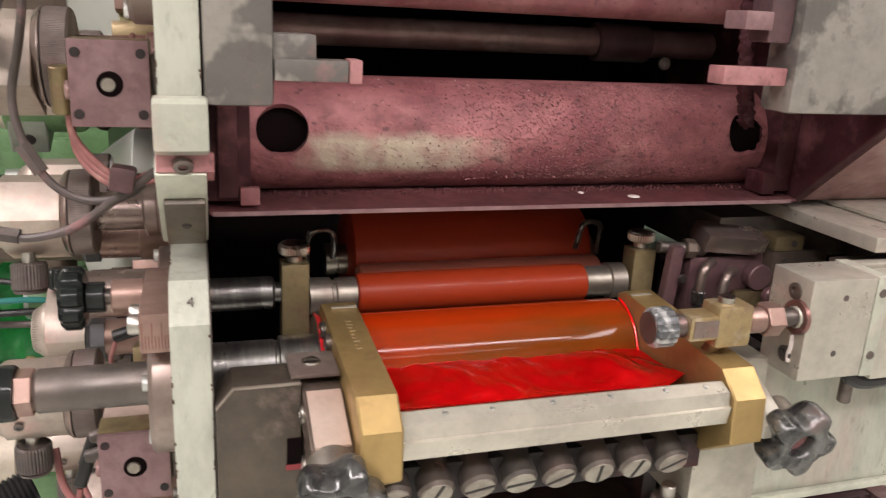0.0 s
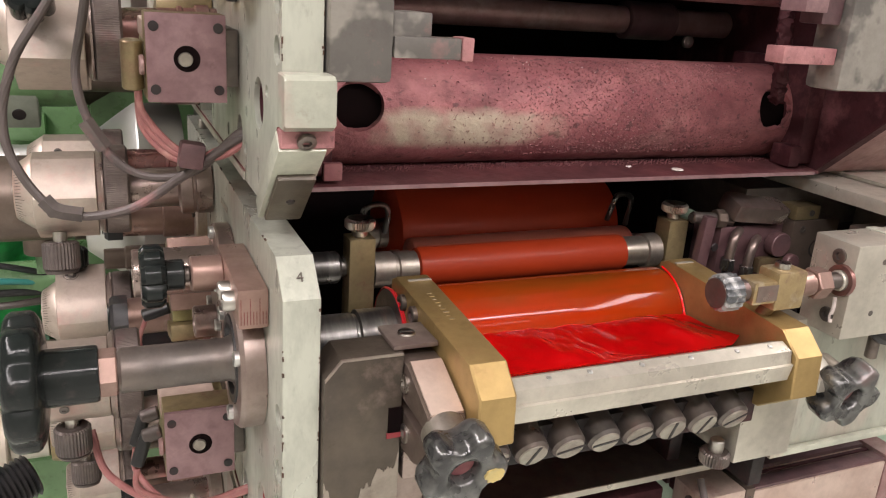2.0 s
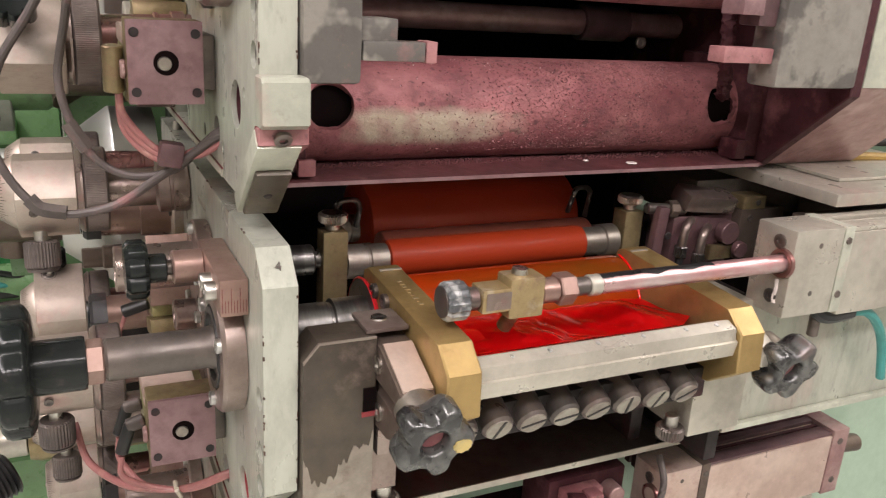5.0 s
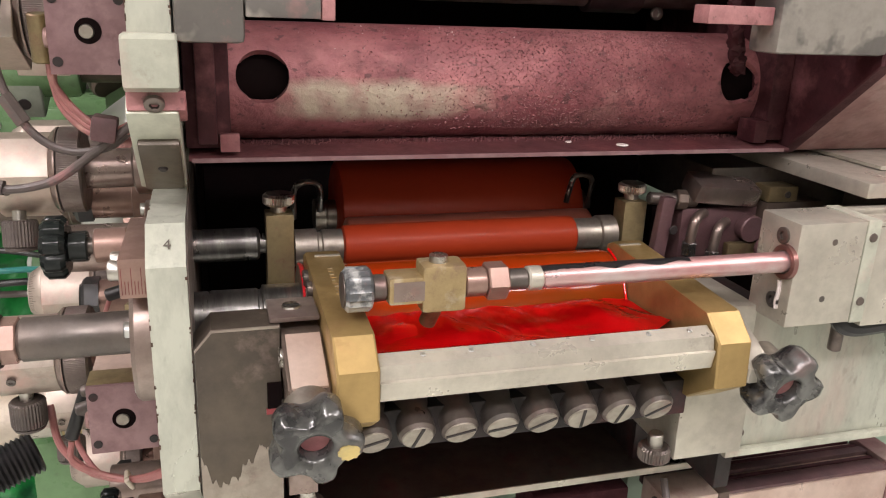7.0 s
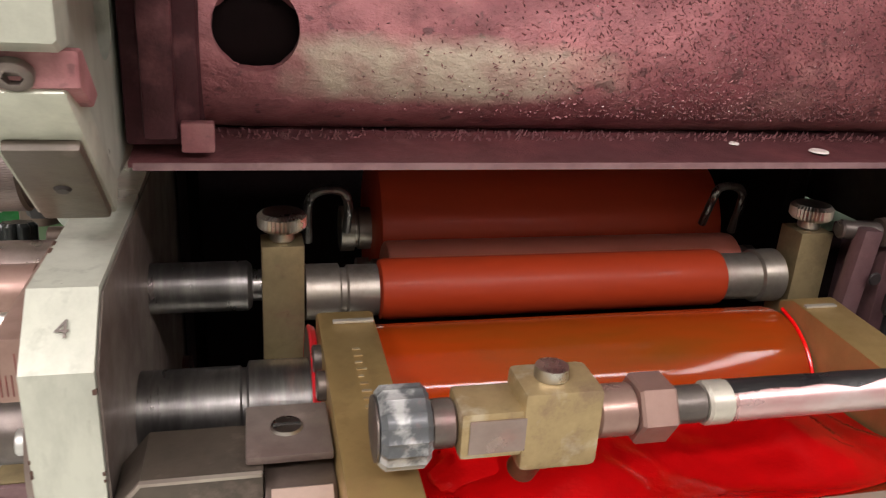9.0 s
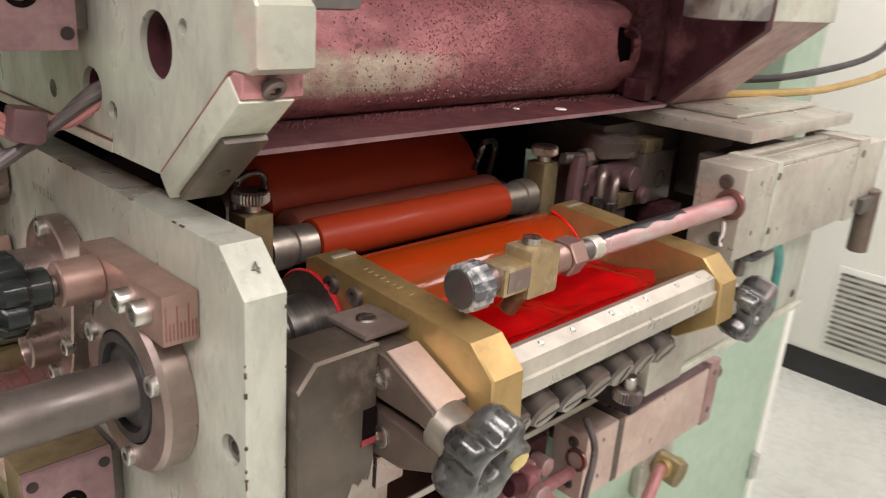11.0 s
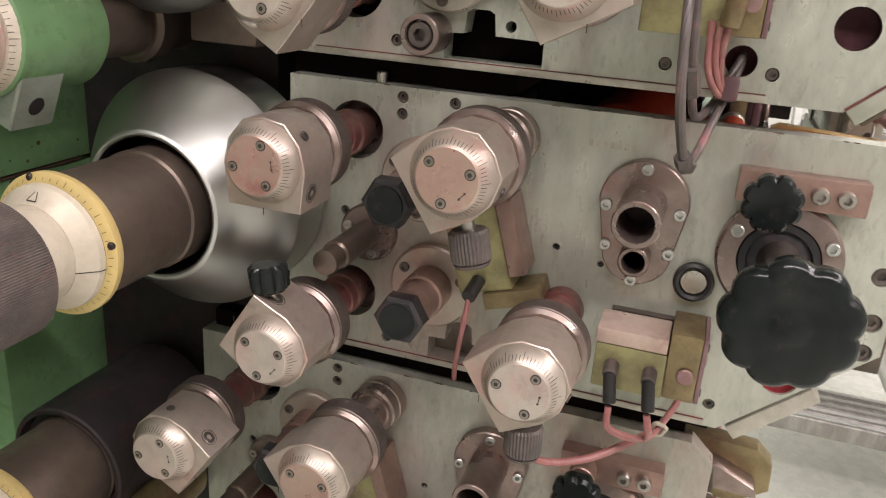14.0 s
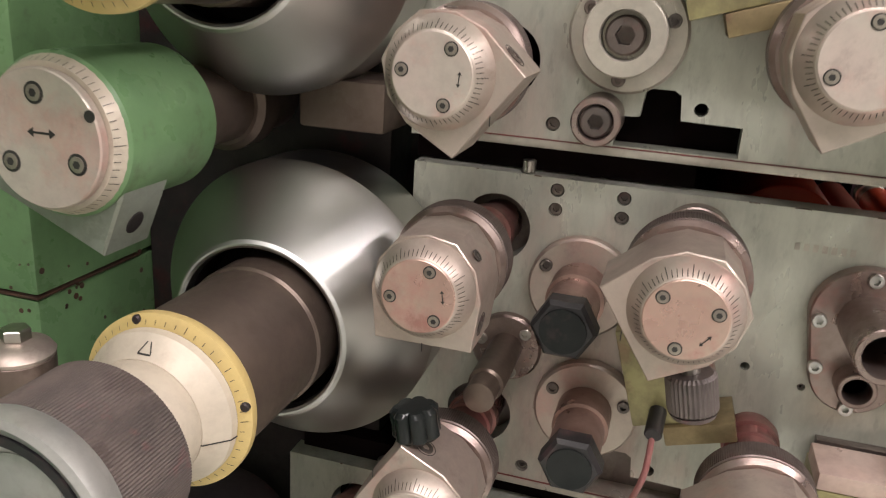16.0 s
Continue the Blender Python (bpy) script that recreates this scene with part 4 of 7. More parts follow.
def ink_drum(dy, dz, dial=False, sleeve=False):
    k = thing("impression_drum", (-0.1, 1.09 + dy, 1.125 + dz), "polished steel conical drum on a brown shaft with scale ring", "drum", "drums")
    c = (0, 1.09 + dy, 1.125 + dz)
    ax = (-1, 0, 0)
    if sleeve:
        part("sleeve", lathe((0.0, c[1], c[2] - 0.003), ax, [(0, 0), (0, 0.068), (0.16, 0.068), (0.162, 0.066), (0.162, 0.062), (0.15, 0.061), (0.15, 0)], 72), "black_steel", k, "dark open sleeve")
    else:
        part("cone", lathe((0.0, c[1] + 0.003, c[2] - 0.004), ax, [(0.0245, 0), (0.0245, 0.1165), (0.076, 0.1175), (0.0785, 0.1163), (0.100, 0.1005), (0.1385, 0.0705), (0.1405, 0.0680), (0.1405, 0.0665), (0.139, 0.0645), (0.10, 0.064), (0.10, 0)], 160), "bright", k, angle=12)
        # black lining paints the shade in the gap round the shaft
        part("cavity", lathe((0.0, c[1] + 0.003, c[2] - 0.004), ax, [(0.1005, 0), (0.1005, 0.0635), (0.130, 0.0636)], 72), "shade_black", k, "drum hollow painted shade black")
    if sleeve:
        part("end_neck", rod((-0.3116, c[1], c[2] - 0.003), (-0.335, c[1], c[2] - 0.003), 0.029), "alu", k, "bright turned neck")
        part("end_flange", lathe((-0.3352, c[1], c[2] - 0.003), ax, [(0, 0), (0, 0.046), (0.002, 0.048), (0.026, 0.048), (0.028, 0.046), (0.028, 0)], 48), "alu", k, "bright end flange")
    part("shaft", lathe((-0.05, c[1], c[2] - 0.003), ax, [(0, 0), (0, 0.0545), (0.104, 0.0545), (0.106, 0.0525), (0.19, 0.0525), (0.195, 0.0515), (0.195, 0)], 72), "brown", k, "brown oxidised shaft")
    ring = part("scale_ring", lathe((-0.245, c[1], c[2] - 0.003), ax, [(0, 0), (0, 0.0555), (0.004, 0.0578), (0.0092, 0.0578), (0.0128, 0.0515), (0.0128, 0)], 72), "yellow", k, "yellowed graduated ring")
    ticks(ring, (c[1], c[2] - 0.003), -0.2578, 0.0515, -0.2542, 0.0575, 50)
    for a in (108, 10):
        part("screw", rod((-0.252, c[1] - 0.0545 * math.cos(radians(a)), c[2] - 0.003 + 0.0545 * math.sin(radians(a))), (-0.2575, c[1] - 0.0545 * math.cos(radians(a)), c[2] - 0.003 + 0.0545 * math.sin(radians(a))), 0.0032, 12), "black_steel", ring)
    part("groove", lathe((-0.2575, c[1], c[2] - 0.003), ax, [(0, 0), (0, 0.0500), (0.0012, 0.0500), (0.0012, 0)], 64), "dark", k, "dark groove under the collar")
    col = part("collar", lathe((-0.2587, c[1], c[2] - 0.003), ax, [(0, 0), (0, 0.0505), (0.0050, 0.0497), (0.0168, 0.038), (0.0168, 0)], 64), "ivory", k)
    part("split", polygon_rod((0, c[1], c[2] - 0.0125), None, [(-0.2587, 0.0503), (-0.2638, 0.0494), (-0.2756, 0.0376), (-0.2756, 0.034), (-0.2587, 0.034)], 0.0006, 0, up=Matrix(((1, 0, 0, 0), (0, -1, 0, 0), (0, 0, 1, 0), (0, 0, 0, 1)))), "mark", col, "clamp split in the collar")
    tri = bmesh.new()
    tri_pts = [(-0.0042, 0), (0.0042, 0), (0, 0.0075)]
    for (u0, v0), (u1, v1) in zip(tri_pts, tri_pts[1:] + tri_pts[:1]):
        w = Vector((u1 - u0, v1 - v0)).normalized()
        nrm = Vector((-w.y, w.x)) * 0.0004
        q = []
        for (u, v), sgn in (((u0, v0), 1), ((u1, v1), 1), ((u1, v1), -1), ((u0, v0), -1)):
            rr = 0.0405 + v + sgn * nrm.y
            q.append(tri.verts.new((-0.2755 + (rr - 0.038) * 12 / 11 - 0.0006, c[1] - (u + sgn * nrm.x), c[2] - 0.003 + rr)))
        tri.faces.new(q)
    part("pointer", tri, "mark", k, "engraved triangle")
    part("neck", lathe((-0.2755, c[1], c[2] - 0.003), ax, [(0, 0), (0, 0.0375), (0.004, 0.0385), (0.032, 0.0385), (0.036, 0.036), (0.036, 0)], 56), "ivory", k)
    if dial:
        part("grip", knurled((-0.306, c[1], c[2] - 0.004), ax, 0.0525, 0.062, 170, cut=0.0005), "knurl", k, "finely knurled grip")
        part("bezel", lathe((-0.364, c[1], c[2] - 0.004), ax, [(-0.004, 0.0535), (0.008, 0.058), (0.014, 0.0575), (0.016, 0.054), (0.013, 0.0485), (0.006, 0.0475), (0.006, 0)], 72), "alu", k)
        part("gasket", lathe((-0.3775, c[1], c[2] - 0.004), ax, [(-0.006, 0.0475), (0.0005, 0.0478), (0.0005, 0.043), (-0.006, 0.0425)], 64), "rubber", k)
        d = part("dial", lathe((-0.3706, c[1], c[2] - 0.004), ax, [(0, 0), (0, 0.0434), (0.0008, 0.0434), (0.0008, 0)], 64), "dial", k, "white dial card")
        part("disc", lathe((-0.3716, c[1] - 0.004, c[2] + 0.006), ax, [(0, 0), (0, 0.026), (0.0007, 0.026), (0.0007, 0)], 40), "alu", d, "grey inner disc")
        a0 = radians(-30)
        turn = Matrix.Translation((-0.3728, c[1] - 0.009, c[2] + 0.001)) @ Matrix(((0, 0, -1, 0), (-1, 0, 0, 0), (0, 1, 0, 0), (0, 0, 0, 1))) @ Matrix.Rotation(a0, 4, "Z")
        part("needle", polygon_rod(None, None, [(-0.007, -0.0042), (0.008, -0.004), (0.032, -0.0008), (0.032, 0.0008), (0.008, 0.004), (-0.007, 0.0042)], 0.0012, 0.0002, up=turn), "red", d, "red needle")
        part("hub", lathe((-0.3722, c[1] - 0.009, c[2] + 0.001), ax, [(0, 0), (0, 0.004), (0.003, 0.003), (0.003, 0)], 20), "red", d)
        small = bmesh.new()
        a1 = radians(-62)
        for u0, u1, w in ((0.0, 0.03, 0.0008),):
            small.faces.new([small.verts.new((-0.3732, c[1] - 0.010 - (u * math.cos(a1) - v * math.sin(a1)), c[2] + u * math.sin(a1) + v * math.cos(a1))) for u, v in ((u0, -w), (u1, -w * 0.4), (u1, w * 0.4), (u0, w))])
        part("fine_needle", small, "mark", d)
        for i, s in enumerate("0123456789"):
            a = radians(150 - 36 * i)
            m = Matrix.Translation((-0.3719, c[1] - 0.034 * math.cos(a), c[2] - 0.004 + 0.034 * math.sin(a))) @ Matrix(((0, 0, -1, 0), (-1, 0, 0, 0), (0, 1, 0, 0), (0, 0, 0, 1)))
            part("numeral", text_mesh(s, 0.0075, m), "dark", d)
        tk = bmesh.new()
        for i in range(50):
            a = radians(7.2 * i)
            r0 = 0.0395 if i % 5 else 0.038
            c2, s2 = math.cos(a), math.sin(a)
            sd = Vector((0, s2, c2)) * 0.0003
            p0, p1 = Vector((-0.3717, c[1] - r0 * c2, c[2] - 0.004 + r0 * s2)), Vector((-0.3717, c[1] - 0.0422 * c2, c[2] - 0.004 + 0.0422 * s2))
            tk.faces.new([tk.verts.new(v) for v in (p0 - sd, p0 + sd, p1 + sd, p1 - sd)])
        part("graduation", tk, "mark", d)
    return k


def unit_side(dy, dz, upper=False, lower=False):
    side_plate(dy, dz, 1.017, upper)
    if upper:
        micrometer_knob(0.731 + dy, 1.055 + dz, -62, 90, 25, dz=-0.003)
        micrometer_knob(0.949 + dy, 1.026 + dz, -38, 55, bore_side=1, dy=0.002)
    else:
        micrometer_knob(0.947 + dy, 1.190 + dz, -35 if lower else -90, 68, bore_side=1, tint="knob_face" if lower else "pink_face", dy=0.009)
        micrometer_knob(0.791 + dy, 1.207 + dz, -147, 20, -78, tint="pink_face", dy=0.008, dz=-0.004, stem="collar")
        micrometer_knob(0.729 + dy, 1.055 + dz, -147, 50, -88, dy=0.001, dz=-0.007)
        micrometer_knob(0.947 + dy, 1.026 + dz, 147, 20, 100, bore_side=-1, dy=0.005, dz=-0.001)
        g = thing("guide_spindle", (-0.02, 0.927 + dy, 1.090 + dz), "brown stained guide spindle on a screwed flange", "spindle", "guide spindles")
        gf = part("flange", lathe((-0.0205, 0.927 + dy, 1.092 + dz), (-1, 0, 0), [(0, 0), (0, 0.029), (0.006, 0.029), (0.008, 0.027), (0.008, 0)], 40), "collar", g)
        part("spindle", lathe((-0.028, 0.927 + dy, 1.092 + dz), (-1, 0, 0), [(0, 0), (0, 0.0135), (0.070, 0.0135), (0.072, 0.0115), (0.092, 0.0115), (0.093, 0.010), (0.093, 0)]), "brown", g)
        for a in (-75, 45, 165):
            part("screw", cap_screw((-0.0282, 0.927 + dy - 0.0215 * math.cos(radians(a)), 1.092 + dz + 0.0215 * math.sin(radians(a))), (-1, 0, 0), 0.0048, 0.003), "steel", gf)
    hex_stop(0.873 + dy, 1.154 + dz, 0.041)
    hex_stop(0.857 + dy, 1.050 + dz, 0.042, not upper)
    tube_flange(0.670 + dy, 1.165 + dz)
    handwheel(0.556 + dy, 1.136 + dz)
    strip_clamp(0.501 + dy, 1.182 + dz)
    if not lower:
        valve_box(0.598 + dy, 1.044 + dz, not upper)
    sensor_block(0.797 + dy, 1.110 + dz, not upper)
    if upper:
        q = thing("socket_boss", (-0.02, 0.874, 1.288), "stained cylinder boss with a socket screw", "boss")
        part("boss", pipe((-0.0205, 0.874, 1.288), (-0.058, 0.874, 1.288), 0.0175, 0.0125, 0.012, 36), "collar", q)
        part("screw", cap_screw((-0.0465, 0.874, 1.288), (-1, 0, 0), 0.0112, 0.010), "dark", q)
    if not upper:
        q = thing("locating_stud", (-0.012, 0.925 + dy, 1.237 + dz), "small steel stud on the plate top", "stud", "studs")
        part("stud", rod((-0.012, 0.925 + dy, 1.2372 + dz), (-0.012, 0.925 + dy, 1.2475 + dz), 0.0055), "steel", q)
    b = thing("inspection_ring", (-0.02, 0.618 + dy, 1.100 + dz), "black rubber ring round a steel pin", "ring", "inspection rings")
    part("ring", lathe((-0.0203, 0.618 + dy, 1.100 + dz), (-1, 0, 0), [(0, 0.0175), (0.006, 0.0175), (0.0075, 0.015), (0.006, 0.0125), (0.002, 0.0115), (0, 0.0115)], 36), "rubber", b)
    part("pin", lathe((-0.0203, 0.618 + dy, 1.100 + dz), (-1, 0, 0), [(0, 0), (0, 0.0113), (0.004, 0.0108), (0.0042, 0)], 30), "steel", b)


# ---- inside of the middle unit ----
def roller(name, x0, x1, y, z, r, material, label, neck=0.011, stub=0.03):
    k = thing(name, (x0, y, z), label, "roller", "ink rollers")
    part("sleeve", lathe((x0, y, z), (1, 0, 0), [(0, 0), (0, r - 0.003), (0.0012, r - 0.0006), (0.004, r), (x1 - x0 - 0.004, r), (x1 - x0 - 0.0012, r - 0.0006), (x1 - x0, r - 0.003), (x1 - x0, 0)], 72), material, k)
    part("journal", lathe((x0 - stub, y, z), (1, 0, 0), [(0, 0), (0, neck + 0.001), (stub * 0.45, neck + 0.001), (stub * 0.48, neck - 0.0015), (stub * 0.55, neck - 0.0015), (stub * 0.58, neck), (stub - 0.0003, neck), (stub - 0.0003, 0)], 40), "key_steel", k, "turned steel journal")
    part("journal", lathe((x1 + 0.0003, y, z), (1, 0, 0), [(0, 0), (0, neck), (stub * 0.6, neck), (stub * 0.63, neck + 0.002), (stub, neck + 0.002), (stub, 0)], 40), "key_steel", k, "turned steel journal")
    return k


def roller_post(x, y, z_top, flip=1):
    k = thing("roller_post", (x, y, 1.08), "tarnished brass roller bearing post with knurled screw", "bearing post", "bearing posts")
    part("post", box(x - 0.0105, x + 0.0105, y - 0.010, y + 0.010, 1.06, z_top, 0.001), "old_brass", k)
    part("stem", rod((x, y, z_top), (x, y, z_top + 0.008), 0.0062), "steel", k)
    part("screw_head", knurled((x, y, z_top + 0.006), (0, 0, 1), 0.0122, 0.009, 36), "steel", k, "knurled screw head")
    part("hook", cord([(x + flip * 0.016, y + 0.05, z_top - 0.02), (x + flip * 0.016, y + 0.045, z_top + 0.004), (x + flip * 0.022, y + 0.043, z_top + 0.012), (x + flip * 0.034, y + 0.043, z_top + 0.012), (x + flip * 0.038, y + 0.043, z_top + 0.004), (x + flip * 0.038, y + 0.05, z_top - 0.014)], 0.0026), "dark_shaft", k, "bent wire hook")
    return k


def ink_trough():
    t = thing("ink_trough", (0.22, 0.45, 1.10), "ink fountain trough with brass cheeks and steel front bar", "ink trough")
    cheek = [(0.555, 1.188), (0.545, 1.193), (0.410, 1.1855), (0.393, 1.170), (0.391, 1.139), (0.42, 1.118), (0.555, 1.105)]
    a = part("cheek", slab(0.082, 0.107, cheek, 0.0012), "brass", t, "brass end cheek")
    b = part("cheek", slab(0.331, 0.356, [(y, z - 0.004) for y, z in cheek], 0.0012), "brass", t, "brass end cheek")
    for y in (0.503, 0.526):
        part("screw", cap_screw((0.0822, y, 1.180), (-1, 0, 0), 0.0062, 0.004), "dark", a)
    for i, w in enumerate((0.8, 0.5, 0.9, 0.7, 0.4, 0.9, 0.6, 0.8, 0.7)):
        yy = 0.470 + 0.0052 * i
        zz = 1.1855 + (yy - 0.410) * 0.0556 + 0.0002
        part("stamp_bar", box(0.0940, 0.0940 + 0.0035 * w + 0.0008, yy, yy + 0.0014, zz - 0.0002, zz + 0.0002, 0), "valve_brass", a)
    part("seal_strip", box(0.088, 0.1062, 0.534, 0.537, 1.1924, 1.1936, 0.0003), "pale", a)
    part("seal_strip", box(0.332, 0.350, 0.534, 0.537, 1.1884, 1.1896, 0.0003), "pale", b)
    part("end_disc", lathe((0.0815, 0.545, 1.146), (-1, 0, 0), [(0, 0), (0, 0.036), (0.0035, 0.0355), (0.004, 0)], 48), "dark", t, "dark end disc with red rim")
    part("ink_rim", lathe((0.0812, 0.545, 1.146), (-1, 0, 0), [(0, 0.0362), (0.0024, 0.0375), (0.0034, 0.0362)], 48), "red", t, "red ink on the disc rim")
    part("front_bar", slab(0.1075, 0.3305, [(0.397, 1.1480), (0.3945, 1.1605), (0.3968, 1.1610), (0.3985, 1.1700), (0.408, 1.1738), (0.418, 1.1690), (0.418, 1.146)], 0.0006), "pale", t)
    part("lower_bar", box(0.110, 0.328, 0.432, 0.446, 1.128, 1.1478, 0.001), "black_steel", t)
    blade = slab(0.1077, 0.3303, [(0.4185, 1.168), (0.4185, 1.164), (0.516, 1.112), (0.518, 1.116)], 0.0004)
    part("blade", blade, "film", t, "ink-filmed doctor blade")
    for x in (0.135, 0.165, 0.205, 0.245, 0.285, 0.315):
        part("glint_screw", lathe((x, 0.4045, 1.1726), (0, -0.3, 1), [(0, 0), (0, 0.002), (0.0006, 0.0016), (0.0008, 0)], 12), "bright", t)
    # ink keys under the bar
    d = Vector((0, -1, -0.45)).normalized()
    for i in range(8):
        x = 0.108 + 0.0283 * i
        k = part("ink_key", lathe(Vector((x, 0.415, 1.1105)) - d * 0.05, d, [(0, 0), (0, 0.0122), (0.048, 0.0122), (0.0502, 0.0105), (0.0502, 0)], 36), "dark", t, "slotted ink key screw")
        ang = (20, 75, 15, 10, 30, 95, 80, 35)[i]
        side = Vector((math.cos(radians(ang)), 0, 0)) + Vector((0, -0.3, 0.95)).normalized() * math.sin(radians(ang))
        m = Matrix.Translation(Vector((x, 0.415, 1.1105)) + d * 0.0002) @ frame_of(d)
        u = m.to_3x3().inverted() @ side
        f = lathe(Vector((x, 0.415, 1.1105)), d, [(0.0004, 0), (0.0004, 0.0104), (0.0012, 0.0098), (0.0012, 0)], 36)
        part("key_face", f, "key_steel", k)
        part("slot", slot_mesh(m, u), "black_steel", k)
    part("key_rail", box(0.10, 0.335, 0.425, 0.445, 1.098, 1.125, 0.001), "black_steel", t)
    return t


def slot_mesh(m, u):
    bm = box(-0.0098, 0.0098, -0.0011, 0.0011, 0.0006, 0.0014, 0)
    bm.transform(m @ Matrix.Rotation(math.atan2(u.y, u.x), 4, "Z"))
    return bm


def ink_pool():
    """Heaped wet ink between the blade and the fountain roller."""
    bm = bmesh.new()
    nx, ny = 90, 26
    grid = []
    for i in range(nx + 1):
        row = []
        s = i / nx
        for j in range(ny + 1):
            t = j / ny
            x = 0.1085 + 0.221 * s
            front = 0.418 + (0.030 * max(0.0, (s - 0.72) / 0.28) ** 1.4) + 0.003 * noise.noise((s * 6, 2.0, 0))
            y = front + (0.522 - front) * t
            z_blade = 1.1685 - (y - 0.4185) * 0.52
            z = 1.161 - 0.02 * t + 0.012 * t * t
            z += 0.0032 * noise.noise((x * 42, y * 30, 0.4)) * (1 - t) * min(1, t * 5) + 0.0015 * noise.noise((x * 110, y * 60, 3.4)) * min(1, t * 4)
            z += 0.010 * math.exp(-((s - 0.80) / 0.10) ** 2) * math.sin(math.pi * min(1, t * 1.05))
            z += 0.006 * math.exp(-((s - 0.30) / 0.16) ** 2) * math.sin(math.pi * t) 
            z = max(z, z_blade + 0.0008) if t < 0.5 else z
            row.append(bm.verts.new((x, y, z)))
        grid.append(row)
    for i in range(nx):
        for j in range(ny):
            bm.faces.new((grid[i][j], grid[i + 1][j], grid[i + 1][j + 1], grid[i][j + 1]))
    bmesh.ops.solidify(bm, geom=bm.faces[:], thickness=0.003)
    p = part("ink_pool", bm, "ink", angle=80)
    tagged(p, "glossy wet red ink lying in the trough", "ink")
    d = thing("ink_trickle", (0.336, 0.53, 1.16), "thin run of red ink down the brass cheek", "ink")
    part("trickle", cord([(0.3295, 0.549, 1.1815), (0.3292, 0.535, 1.1775), (0.3290, 0.522, 1.169), (0.3288, 0.514, 1.158), (0.3285, 0.509, 1.150)], 0.0010), "ink", d)
    return p


def ink_wave():
    """The bow of ink that the dispenser pushes along."""
    bm = bmesh.new()
    bmesh.ops.create_uvsphere(bm, u_segments=32, v_segments=16, radius=1)
    for v in bm.verts:
        n = 0.12 * noise.noise(v.co * 2.1)
        v.co = Vector((0.026 * v.co.x * (1 + 2 * n), 0.028 * v.co.y * (1 + 2 * n), 0.0036 * v.co.z * (1 + n)))
    bm.transform(Matrix.Translation((0.300, 0.468, 1.1532)))
    w = part("ink_wave", bm, "ink", angle=80)
    return tagged(w, "ridge of red ink pushed by the dispenser", "ink")


def star_knob(x, y, z, label, chipped=False):
    k = thing("star_knob", (x, y, z), label, "star knob", "trough star knobs")
    d = Vector((0, -1, -0.22)).normalized()
    up = Vector((0, -0.22, 1)).normalized()
    p = Vector((x, y, z))
    n = 90
    bm = bmesh.new()

    def ring(depth, grow, star, wob=0.0):
        out = []
        for i in range(n):
            a = 2 * math.pi * i / n
            lobe = 0.5 + 0.5 * math.cos(5 * (a - radians(68)))
            lobe = lobe * lobe * (3 - 2 * lobe)
            r = (0.0192 + 0.0084 * lobe * star) * grow + wob * noise.noise((math.cos(a) * 5, math.sin(a) * 5, depth * 300))
            out.append(bm.verts.new(p + d * depth + (Vector((1, 0, 0)) * math.cos(a) + up * math.sin(a)) * r))
        return out
    rings = [ring(-0.004, 0.80, 0.8), ring(-0.001, 0.93, 0.95), ring(0.004, 1.0, 1.0, 0.0004), ring(0.016, 1.0, 1.0, 0.0006), ring(0.0195, 0.955, 0.97, 0.0008), ring(0.0208, 0.87, 0.85, 0.0006),
             ring(0.0200, 0.66, 0.25), ring(0.0188, 0.54, 0.0), ring(0.0170, 0.475, 0.0), ring(0.0095, 0.455, 0.0)]
    for s, t in zip(rings, rings[1:]):
        for i in range(n):
            bm.faces.new((s[i], s[(i + 1) % n], t[(i + 1) % n], t[i]))
    bm.faces.new(rings[0][::-1])
    bm.faces.new(rings[-1])
    part("head", bm, "worn_knob", k, angle=60)
    part("insert", lathe(p + d * 0.0097, d, [(0, 0), (0, 0.0083), (0.0012, 0.0083), (0.0016, 0)], 24), "pink", k, "pink stained recess")
    part("collar", rod(p - d * 0.020, p - d * 0.0035, 0.0145, 32), "key_steel", k, "worn steel collar")
    part("stem", rod(p - d * 0.045, p - d * 0.0202, 0.009), "pale", k)
    if chipped:
        out = []
        for i in range(22):
            a = 2 * math.pi * i / 22
            q = 0.0062 * (1 + 0.45 * noise.noise((math.cos(a) * 2.4, math.sin(a) * 2.4, 4.0)))
            out.append((0.0183 + 0.85 * q * math.cos(a) * 1.1, -0.003 + 0.85 * q * math.sin(a)))
        bm = bmesh.new()
        top = [bm.verts.new(p + d * 0.0211 + Vector((1, 0, 0)) * u + up * v) for u, v in out]
        low = [bm.verts.new(p + d * 0.0165 + Vector((1, 0, 0)) * u + up * v) for u, v in out]
        bm.faces.new(top)
        bm.faces.new(low[::-1])
        for i in range(22):
            bm.faces.new((top[i], top[(i + 1) % 22], low[(i + 1) % 22], low[i]))
        part("chipped_lobe", bm, "chipped_yellow", k, "chipped yellow lobe")
    return k


